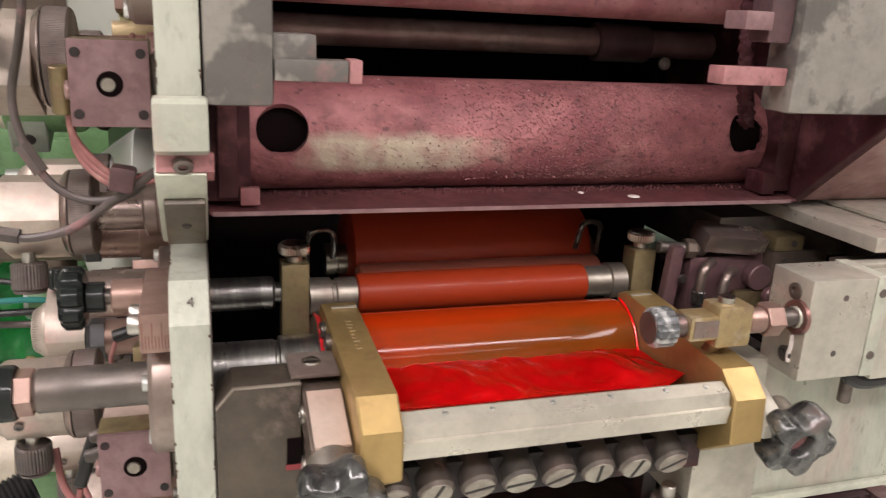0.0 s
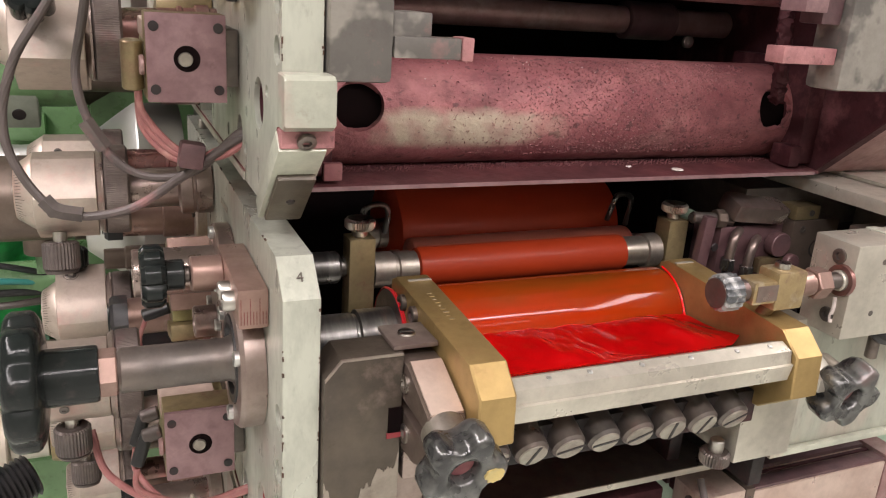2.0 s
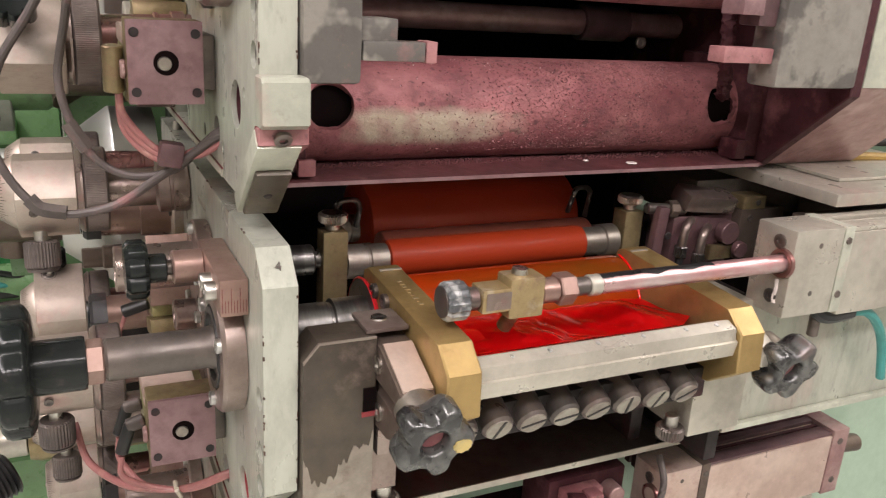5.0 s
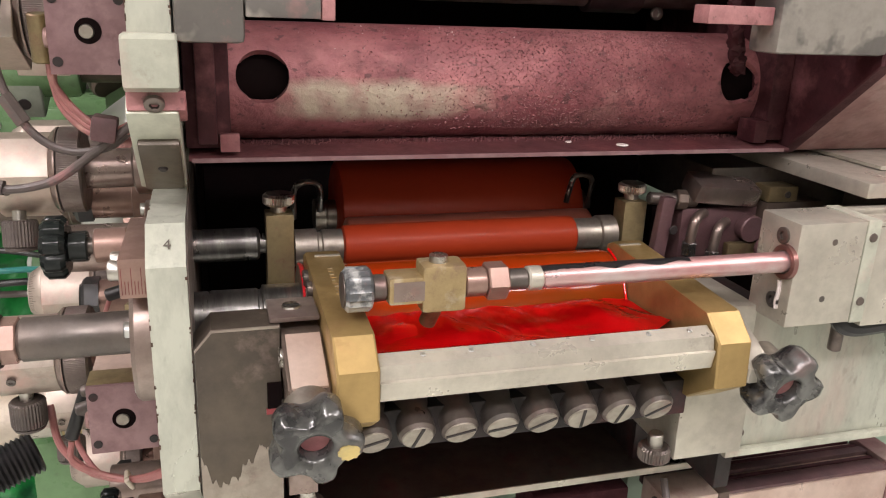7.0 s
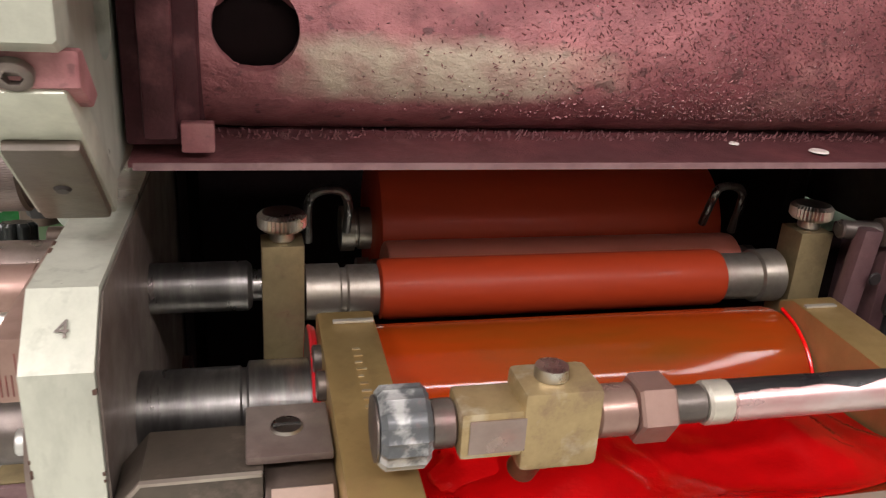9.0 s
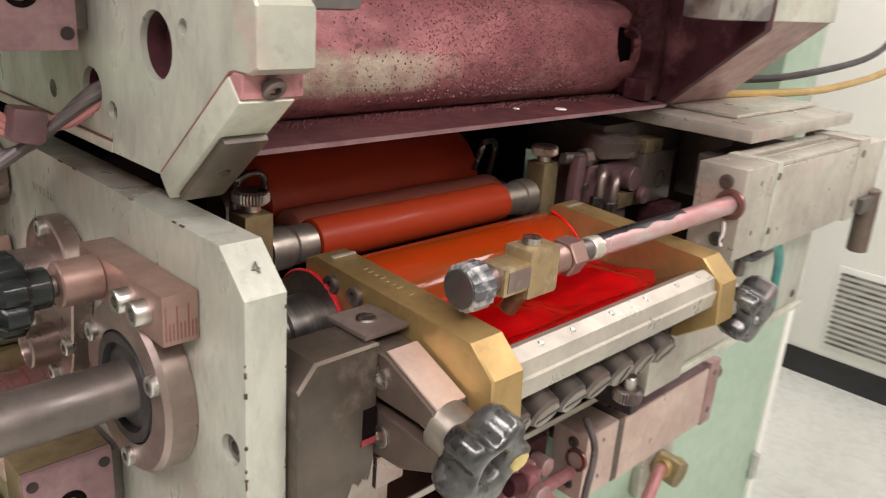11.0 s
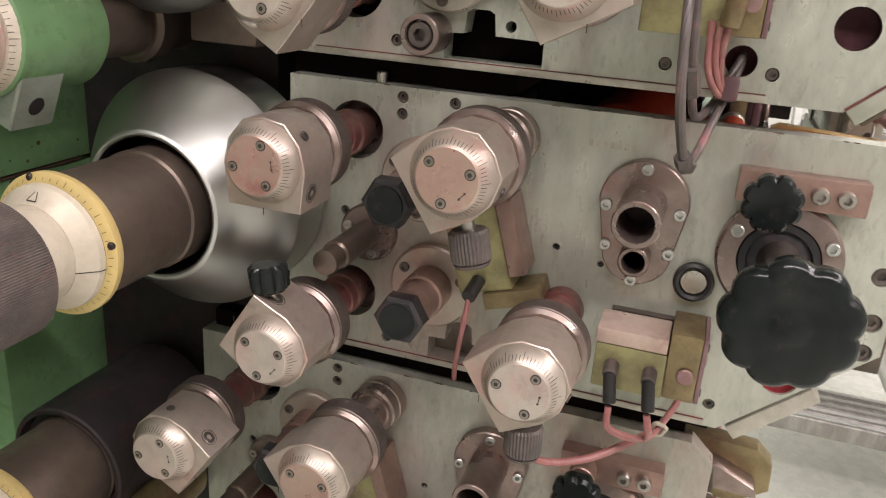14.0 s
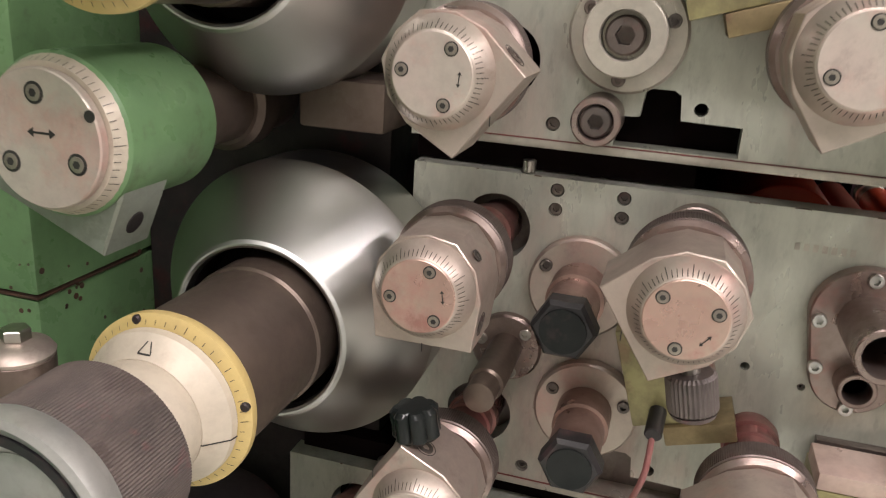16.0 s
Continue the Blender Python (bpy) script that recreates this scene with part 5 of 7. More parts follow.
def trough_mount():
    m = thing("trough_mount", (0.03, 0.47, 1.04), "dark patchy mounting plate with flaking pale paint", "bracket")
    FRONT = Matrix(((1, 0, 0, 0), (0, 0, 1, 0), (0, 1, 0, 0), (0, 0, 0, 1)))
    f = part("face_plate", polygon_rod((0, 0.452, 0), None, [(0.0045, 1.035), (0.0045, 1.1635), (0.0150, 1.1765), (0.056, 1.1765), (0.056, 1.035)], 0.032, 0.0008, up=FRONT), "bare", m)
    bm = bmesh.new()
    cols = []
    for i in range(61):
        u = i / 60
        top = 1.070 + 0.034 * u * u + 0.020 * max(0, 0.12 - u) / 0.12 + 0.014 * noise.noise((u * 6.0, 3.1, 0)) + 0.007 * noise.noise((u * 17.0, 7.7, 0)) + 0.004 * noise.noise((u * 41.0, 1.2, 0))
        cols.append([bm.verts.new((0.0048 + 0.0508 * u, yy, zz)) for yy, zz in ((0.4516, 1.0354), (0.4516, top), (0.4524, top), (0.4524, 1.0354))])
    for s, t in zip(cols, cols[1:]):
        for i in range(4):
            bm.faces.new((s[i], t[i], t[(i + 1) % 4], s[(i + 1) % 4]))
    bm.faces.new(cols[0])
    bm.faces.new(cols[-1][::-1])
    part("flaked_patch", bm, "flaked", m, "pale bare metal under flaked paint")
    part("bare_edge", polygon_rod((0, 0.4513, 0), None, [(0.0046, 1.1627), (0.0046, 1.1641), (0.0148, 1.1769), (0.0555, 1.1769), (0.0555, 1.1757), (0.0154, 1.1757)], 0.0022, 0, up=FRONT), "flaked", m, "bright bare upper edge")
    # shade of the slot painted on as a black strip
    part("slot", box(0.047, 0.0562, 0.4510, 0.4521, 1.121, 1.139, 0), "shade_black", m)
    part("slot_ink", box(0.0462, 0.0560, 0.4508, 0.4519, 1.117, 1.1208, 0), "redstain", m, "red ink at the slot")
    part("top_plate", box(0.0500, 0.0810, 0.456, 0.490, 1.1772, 1.1805, 0.001), "inner", m)
    part("screw", lathe((0.065, 0.474, 1.1805), (0, 0, 1), [(0, 0), (0, 0.0062), (0.0012, 0.0057), (0.0014, 0)], 20), "steel", m)
    part("screw_slot", box(0.0600, 0.0700, 0.4734, 0.4746, 1.1816, 1.1821, 0), "mark", m)
    c = thing("trough_clamp", (0.07, 0.43, 1.1), "two-jaw steel clamp with cap screws", "clamp")
    up = part("upper_jaw", slab(0.0565, 0.0815, [(0.475, 1.171), (0.448, 1.171), (0.409, 1.154), (0.405, 1.143), (0.475, 1.145)], 0.001), "brown", c)
    # paler slab paints the light on the jaw's upward slope
    part("jaw_face", slab(0.0585, 0.0798, [(0.4488, 1.1722), (0.4475, 1.1730), (0.4085, 1.1560), (0.4088, 1.1545)], 0.0002), "peach", c, "sloped jaw face with its light painted on")
    lo = part("lower_jaw", slab(0.0575, 0.0805, [(0.475, 1.136), (0.438, 1.135), (0.396, 1.130), (0.396, 1.124), (0.432, 1.108), (0.475, 1.106)], 0.001), "brown", c)
    part("slide_pin", rod((0.066, 0.4745, 1.1415), (0.066, 0.404, 1.1415), 0.0042), "redstain", c, "red inked slide pin")
    part("screw", cap_screw((0.0567, 0.449, 1.157), (-1, 0, 0), 0.0065, 0.002), "steel", up)
    part("screw", cap_screw((0.0577, 0.448, 1.121), (-1, 0, 0), 0.0065, 0.002), "steel", lo)
    part("spacer", box(0.059, 0.080, 0.452, 0.475, 1.083, 1.104, 0.001), "collar", c)
    part("foot", box(0.060, 0.080, 0.4645, 0.485, 1.045, 1.0825, 0.001), "collar", c)
    t = thing("thumb_screw", (0.0735, 0.472, 1.03), "pink stained thumb screw under the clamp", "thumb screw", "thumb screws")
    part("stem", rod((0.0735, 0.472, 1.0445), (0.0735, 0.472, 1.028), 0.006), "steel", t)
    part("head", knurled((0.0735, 0.472, 1.034), (0, 0, -1), 0.0125, 0.012, 30), "dark", t)
    t2 = copy_thing(t, Matrix.Translation((0.335, 0.455, 1.050)))
    h = thing("trough_bracket", (0.37, 0.46, 1.04), "pale worn metal trough bracket", "bracket")
    part("block", box(0.346, 0.405, 0.445, 0.53, 1.045, 1.108, 0.0015), "pale", h)
    part("arm", box(0.358, 0.405, 0.452, 0.53, 1.109, 1.165, 0.0015), "pale", h)
    part("jaw", slab(0.3565, 0.376, [(0.475, 1.171), (0.44, 1.171), (0.392, 1.146), (0.392, 1.136), (0.475, 1.143)], 0.001), "pale", h)


def valve_beam(dy, dz, material="pale", label="pale worn actuator beam with square end block"):
    k = thing("actuator_beam", (0.5, 0.45 + dy, 1.15 + dz), label, "actuator", "actuator beams")
    low = dz < -0.1
    b = part("end_block", box(0.403, 0.4585, 0.4205 + dy, 0.462 + dy, 1.160 + dz, 1.236 + dz, 0.0015), "peach" if low else material, k)
    s = part("strap", box(0.459, 0.4705, 0.4202 + dy, 0.464 + dy, 1.1595 + dz, 1.2364 + dz, 0.001), "brown" if low else "plate_edge", k)
    for z in (1.224, 1.176):
        part("screw", cap_screw((0.4032, 0.436 + dy, z + dz), (-1, 0, 0), 0.006, 0.002), "dark", b)
        part("screw", lathe((0.4648, 0.4203 + dy, z + dz), (0, -1, 0), [(0, 0), (0, 0.0034), (0.001, 0.003), (0.001, 0)], 16), "dark", s)
    for x, z in ((0.433, 1.222), (0.431, 1.180)):
        part("hole", lathe((x, 0.4207 + dy, z + dz), (0, -1, 0), [(0, 0), (0, 0.0024), (0.0003, 0.0024), (0.0003, 0)], 12), "dark", b)
    part("bush", lathe((0.4032, 0.43 + dy, 1.2065 + dz), (-1, 0, 0), [(0, 0.0085), (0, 0.0128), (0.003, 0.0122), (0.003, 0.0085)], 28), "red_shaft", b, "dark stained rod bush")
    part("beam", box(0.471, 0.658, 0.4218 + dy, 0.475 + dy, 1.155 + dz, 1.2305 + dz, 0.0015), "peach" if low else material, k)
    for y0, y1, top, mat in ((0.4235, 0.440, 1.2342, "violet"), (0.444, 0.448, 1.2330, "maroon"), (0.452, 0.462, 1.2352, "violet"), (0.466, 0.470, 1.2330, "maroon")):
        part("top_rail", box(0.4715, 0.6575, y0 + dy, y1 + dy, 1.2308 + dz, top + dz, 0.0006), mat if low else "pale", k)
    e = part("end_plate", box(0.6585, 0.684, 0.4208 + dy, 0.478 + dy, 1.152 + dz, 1.2372 + dz, 0.001), "pink_soft" if low else material, k)
    for z in (1.222, 1.170):
        part("screw", lathe((0.671, 0.4208 + dy, z + dz), (0, -1, 0), [(0, 0), (0, 0.0042), (0.001, 0.0038), (0.001, 0)], 14), "dark", e)
    if not low:
        part("rail", box(0.50, 0.658, 0.4785 + dy, 0.512 + dy, 1.190 + dz, 1.222 + dz, 0.0015), "brown", k)
    for j in range(3) if low else ():
        part("rail", box(0.43, 0.658, 0.478 + 0.012 * j + dy, 0.486 + 0.012 * j + dy, 1.195 + dz, 1.238 + dz, 0.001), "maroon", k)
    part("back", box(0.44 if low else 0.575, 0.70, 0.515 + dy, 0.57 + dy, 1.16 + dz, 1.232 + dz, 0.0015), "dark", k)
    if low:
        part("pin", rod((0.6845, 0.452 + dy, 1.195 + dz), (0.745, 0.452 + dy, 1.188 + dz), 0.011), "brown", k, "brown stubby pin")
    else:
        part("paint_drip", cord([(0.4024, 0.432, 1.192), (0.4022, 0.431, 1.184), (0.4023, 0.432, 1.176), (0.4022, 0.431, 1.171)], 0.0016, 8), "chip", b, "white paint drip")
        part("tail_beam", box(0.6845, 0.74, 0.4218 + dy, 0.475 + dy, 1.155 + dz, 1.2305 + dz, 0.0015), material, k)
    return k


def slab_arc(x0, x1, y, z, r):
    """A thin uneven smear along the upper side of a rod."""
    bm = bmesh.new()
    rows = []
    for i in range(25):
        u = i / 24
        a0 = 56 + 18 * noise.noise((u * 7, 1, 2))
        a1 = 128 + 22 * noise.noise((u * 9, 5, 2)) - 34 * u
        rows.append([bm.verts.new((x0 + (x1 - x0) * u, y - r * math.cos(radians(a)), z + r * math.sin(radians(a)))) for a in (a0, a0 + (a1 - a0) / 3, a0 + (a1 - a0) * 2 / 3, a1)])
    for p, q in zip(rows, rows[1:]):
        for k in range(3):
            bm.faces.new((p[k], p[k + 1], q[k + 1], q[k]))
    return bm


def dispenser():
    """The ink dispenser arm; its rod slides out of the end block."""
    k = thing("ink_dispenser", (0.281, 0.43, 1.207), "ink dispenser with brass valve on a chromed rod", "ink dispenser")
    x = 0.281
    y, z = 0.43, 1.2065
    nz = part("nozzle_cap", knurled((x, y, z), (1, 0, 0), 0.0138, 0.0165, 18), "grey_cap", k, "ribbed grey nozzle cap")
    part("cap_face", lathe((x - 0.0004, y, z), (-1, 0, 0), [(0, 0), (0, 0.0108), (0.0006, 0.0108), (0.0006, 0)], 28), "dark", nz)
    part("collar", rod((x + 0.0167, y, z), (x + 0.0255, y, z), 0.0082), "dark", k)
    part("valve_block", box(x + 0.0257, x + 0.0545, y - 0.0095, y + 0.0095, z - 0.0088, z + 0.0085, 0.002), "valve_brass", k)
    part("valve_face", box(x + 0.0285, x + 0.0520, y - 0.0101, y - 0.0096, z - 0.0062, z + 0.006, 0), "collar", k, "mauve stained face")
    part("valve_plate", box(x + 0.0460, x + 0.0738, y - 0.0105, y + 0.0105, z - 0.0148, z + 0.0148, 0.0028), "valve_brass", k)
    part("valve_screw", lathe((x + 0.058, y, z + 0.0150), (0, 0, 1), [(0, 0), (0, 0.0058), (0.004, 0.0056), (0.0045, 0)], 24), "steel", k)
    part("valve_spout", rod((x + 0.058, y + 0.004, z - 0.015), (x + 0.055, y + 0.011, z - 0.030), 0.0055), "old_brass", k)
    part("union", rod((x + 0.0740, y, z), (x + 0.0885, y, z), 0.0092), "copper", k)
    part("nut", polygon_rod((x + 0.0885, y, z), (1, 0, 0), circle(0, 0, 0.0122, 6), 0.0135), "copper", k)
    part("nipple", rod((x + 0.102, y, z), (x + 0.116, y, z), 0.0068), "dark", k)
    part("tip_band", rod((x + 0.116, y, z), (x + 0.126, y, z), 0.0080), "pale", k)
    part("rod", rod((x + 0.126, y, z), (x + 0.36, y, z), 0.0074, 32), "chrome", k, "pink smeared chromed rod")
    part("rod_smear", slab_arc(x + 0.119, x + 0.232, y, z, 0.0078), "black_tar", k, "black tar smear along the rod")
    return k


def bored_tube(x0, x1, cy, cz, r, bores, up):
    """A thick tube with round bores through its front wall."""
    bm = bmesh.new()
    nx, na = 170, 100
    axis = radians(180 - up)
    xs = [x0 + (x1 - x0) * i / nx for i in range(nx + 1)]
    grid = [[(x, 2 * math.pi * k / na) for k in range(na)] for x in xs]
    verts = []
    for row in grid:
        out = []
        for x, a in row:
            da = (a - axis + math.pi) % (2 * math.pi) - math.pi
            w = r * math.sin(da)
            for bx, br in bores:
                d = math.hypot(x - bx, w)
                if abs(da) < 1.2 and abs(d - br) < 0.0021 and d > 1e-5:
                    x = bx + (x - bx) * br / d
                    w = w * br / d
                    da = math.asin(max(-1, min(1, w / r)))
                    a = axis + da
            out.append(bm.verts.new((x, cy + r * math.cos(a), cz + r * math.sin(a))))
        verts.append(out)
    for i in range(nx):
        for k in range(na):
            f = (verts[i][k], verts[i + 1][k], verts[i + 1][(k + 1) % na], verts[i][(k + 1) % na])
            mid = sum((v.co for v in f), Vector()) / 4
            a = math.atan2(mid.z - cz, mid.y - cy)
            da = (a - axis + math.pi) % (2 * math.pi) - math.pi
            if abs(da) < 1.2 and any(math.hypot(mid.x - bx, r * math.sin(da)) < br * 0.97 for bx, br in bores):
                continue
            bm.faces.new(f)
    bmesh.ops.remove_doubles(bm, verts=bm.verts[:], dist=0.0001)
    bmesh.ops.recalc_face_normals(bm, faces=bm.faces[:])
    bmesh.ops.solidify(bm, geom=bm.faces[:], thickness=0.006)
    return bm


def flakes(parent, count, seed, material, spread, big):
    """Dried ink lint stuck to the tube."""
    bm = bmesh.new()
    rnd = random.Random(seed)
    for i in range(count):
        x = rnd.gauss(*spread)
        if not 0.085 < x < 0.425:
            continue
        a = radians(180 + rnd.uniform(-75, 48))
        n = Vector((0, math.cos(a), math.sin(a)))
        p = Vector((x, 0.615, 1.308)) + n * 0.0434
        tang = Vector((rnd.uniform(-1, 1), 0, 0)) + n.cross(Vector((1, 0, 0))) * rnd.uniform(-1, 1)
        tang.normalize()
        side = tang.cross(n)
        l, w = big * rnd.uniform(0.4, 1.6), big * rnd.uniform(0.2, 0.5)
        tip = p + n * rnd.uniform(0.0004, 0.0014)
        vs = [bm.verts.new(v) for v in (p - tang * l, p + side * w, p + tang * l, p - side * w, tip)]
        for q in range(4):
            bm.faces.new((vs[q], vs[(q + 1) % 4], vs[4]))
    return part("lint", bm, material, parent, kind="stuff")


def upper_works():
    """What is seen of the upper unit between its plates."""
    t = thing("cross_tube", (0.25, 0.615, 1.308), "thick cross tube caked with pink ink mist", "tube")
    tb = part("tube", bored_tube(0.006, 0.484, 0.615, 1.308, 0.0435, ((0.058, 0.0185), (0.448, 0.0185)), 10), "tube", t, angle=50)
    # black lining paints the shade seen through the bores
    part("inner_wall", lathe((0.012, 0.615, 1.308), (1, 0, 0), [(0, 0.0335), (0.465, 0.0335)], 40), "shade_black", tb, "tube inside painted shade black")
    flakes(tb, 3600, 3, "lint", (0.31, 0.085), 0.0009)
    flakes(tb, 4200, 4, "pink", (0.33, 0.075), 0.0010)
    flakes(tb, 120, 8, "chip", (0.26, 0.10), 0.0005)
    e = thing("tube_bracket", (0.02, 0.58, 1.27), "maroon tube bracket caked with ink", "bracket", "tube brackets")
    part("plate", box(0.0045, 0.0345, 0.556, 0.66, 1.268, 1.345, 0.002), "maroon", e)
    part("web", box(0.0125, 0.0255, 0.548, 0.5555, 1.272, 1.40, 0.002), "maroon", e)
    part("foot", box(0.0268, 0.040, 0.549, 0.556, 1.2665, 1.279, 0.001), "pink", e)
    e = thing("tube_bracket", (0.48, 0.58, 1.27), "maroon tube bracket caked with ink", "bracket", "tube brackets")
    part("plate", box(0.468, 0.4865, 0.556, 0.66, 1.268, 1.36, 0.002), "maroon", e)
    part("foot", box(0.455, 0.4675, 0.552, 0.575, 1.2665, 1.285, 0.001), "maroon", e)
    tr = thing("drip_tray", (0.25, 0.57, 1.26), "thin drip tray dusted with dark pink ink", "tray", "drip trays")
    part("sheet", slab(0.006, 0.486, [(0.545, 1.2615), (0.545, 1.2632), (0.575, 1.2662), (0.72, 1.2662), (0.72, 1.2645)], 0.0003), "tray_dust", tr)
    part("lip", slab(0.008, 0.480, [(0.5436, 1.2606), (0.5436, 1.2636), (0.5448, 1.2636), (0.5448, 1.2606)], 0.0003), "mauve", tr)
    part("chip", lathe((0.337, 0.558, 1.2655), (0, 0, 1), [(0, 0), (0, 0.0052), (0.0008, 0.0046), (0.001, 0)], 9), "chip", tr, "pale paint chip")
    part("chip", lathe((0.296, 0.571, 1.2662), (0, 0, 1), [(0, 0), (0, 0.0028), (0.0008, 0.0024), (0.001, 0)], 7), "chip", tr, "pale paint chip")
    bm = bmesh.new()
    rnd = random.Random(5)
    for i in range(520):
        x, y = rnd.uniform(0.03, 0.46), 0.575 + rnd.random() * 0.02
        lathe((x, y, 1.266), (rnd.uniform(-0.4, 0.4), -0.5, 1), [(0, 0.0008), (rnd.uniform(0.001, 0.0036), 0.0)], 4, bm)
    part("lint", bm, "lint", tr, kind="stuff")
    f = thing("frame_block", (0.02, 0.5, 1.345), "grey frame block with flaking paint", "frame block", "frame blocks")
    part("block", box(0.0045, 0.042, 0.458, 0.56, 1.345, 1.62, 0.004), "greyblock", f)
    part("tab", box(0.0425, 0.084, 0.459, 0.475, 1.3595, 1.3715, 0.001), "greyblock", f)
    part("tab_tip", box(0.0845, 0.092, 0.4585, 0.4755, 1.3588, 1.3722, 0.001), "pink", f, "pink stained tab tip")
    part("tab_plate", box(0.041, 0.066, 0.462, 0.49, 1.366, 1.385, 0.001), "greyblock", f)
    r = thing("frame_block", (0.5, 0.5, 1.345), "pale frame block with patchy grey paint", "frame block", "frame blocks")
    part("block", box(0.392, 0.486, 0.462, 0.494, 1.345, 1.62, 0.004), "greyblock", r)
    part("bracket", box(0.372, 0.391, 0.470, 0.492, 1.392, 1.50, 0.002), "violet", r, "mauve dusted bracket")
    part("tab", box(0.340, 0.391, 0.468, 0.486, 1.3635, 1.3755, 0.001), "pink", r, "pink stained stop tab")
    part("tab_plate", box(0.350, 0.3715, 0.466, 0.49, 1.400, 1.412, 0.001), "mauve", r)
    rp = thing("frame_plate", (0.55, 0.7, 1.257), "dark maroon frame plate caked with ink dust", "machine plate")
    part("plate", slab(0.487, 0.50, [(0.466, 1.338), (0.556, 1.2575), (1.0, 1.2575), (1.0, 1.6), (0.466, 1.6)], 0.001), "maroon", rp)
    part("bevel_block", slab(0.5005, 0.64, [(0.470, 1.3445), (0.566, 1.2575), (1.0, 1.2575), (1.0, 1.6), (0.470, 1.6)], 0.001), "pink_soft", rp)
    part("front_face", box(0.5008, 0.6395, 0.4660, 0.4696, 1.3455, 1.598, 0.001), "plate_edge", rp, "pale painted front face")
    u = thing("guide_rod", (0.2, 0.7, 1.378), "pink dusted guide rod across the upper unit", "rod", "guide rods")
    part("rod", rod((0.004, 0.70, 1.382), (0.486, 0.70, 1.382), 0.013), "pink_soft", u)
    part("collar", rod((0.36, 0.70, 1.382), (0.415, 0.70, 1.382), 0.018), "violet", u)
    part("pin", cap_screw((0.425, 0.68, 1.365), (0, -1, 0), 0.006, 0.004), "steel", u)
    u2 = thing("guide_rod", (0.2, 0.66, 1.41), "dark maroon guide rod across the upper unit", "rod", "guide rods")
    part("rod", rod((0.004, 0.62, 1.425), (0.486, 0.62, 1.425), 0.022), "pink", u2)
    c = thing("hanging_hose", (0.43, 0.56, 1.35), "pink dusted hose hanging in front of the tube", "hose")
    fuzzy = cord([(0.415, 0.545, 1.46), (0.410, 0.545, 1.42), (0.412, 0.542, 1.38), (0.422, 0.548, 1.345), (0.440, 0.565, 1.325)], 0.006, 12, 22)
    for v in fuzzy.verts:
        v.co += Vector((noise.noise(v.co * 260), noise.noise(v.co * 260 + Vector((5, 0, 0))), noise.noise(v.co * 260 + Vector((0, 7, 0))))) * 0.0028
    part("hose", fuzzy, "maroon", c, "ink caked hose")
    g = thing("end_stop", (-0.01, 0.455, 1.32), "pale end stop block over a red stained bracket", "stop block")
    part("block", slab(-0.0225, 0.0060, [(0.4445, 1.3225), (0.4445, 1.3475), (0.4475, 1.350), (0.4635, 1.350), (0.4635, 1.3195), (0.450, 1.3195)], 0.001), "plate_edge", g)
    part("bracket", slab(-0.0225, 0.0085, [(0.456, 1.309), (0.456, 1.3192), (0.4632, 1.3192), (0.482, 1.3022), (0.4745, 1.3000)], 0.0008), "pink", g, "red stained bracket")
    part("knuckle", cap_screw((-0.008, 0.4556, 1.3135), (0, -0.8, -0.6), 0.0055, 0.003), "dark", g)
    tilt = Matrix.Rotation(radians(-41), 4, "X")
    part("pad_frame", box(-0.0235, 0.0045, 0.4505, 0.5375, 1.2768, 1.2908, 0.0015, turn=tilt), "plate_edge", g, "pale bevel strip")
    part("strip_seam", box(-0.0222, -0.0203, 0.455, 0.5425, 1.2889, 1.2907, 0, turn=tilt), "seam_ink", g, "dried red ink along the strip")
    part("pad", box(-0.0203, 0.0033, 0.4690, 0.5250, 1.2672, 1.2722, 0.002, turn=tilt), "bare", g, "dark pad plate")
    part("pad_pin", rod((-0.008, 0.4965, 1.2685), (-0.008, 0.4950, 1.2668), 0.003), "black_steel", g)


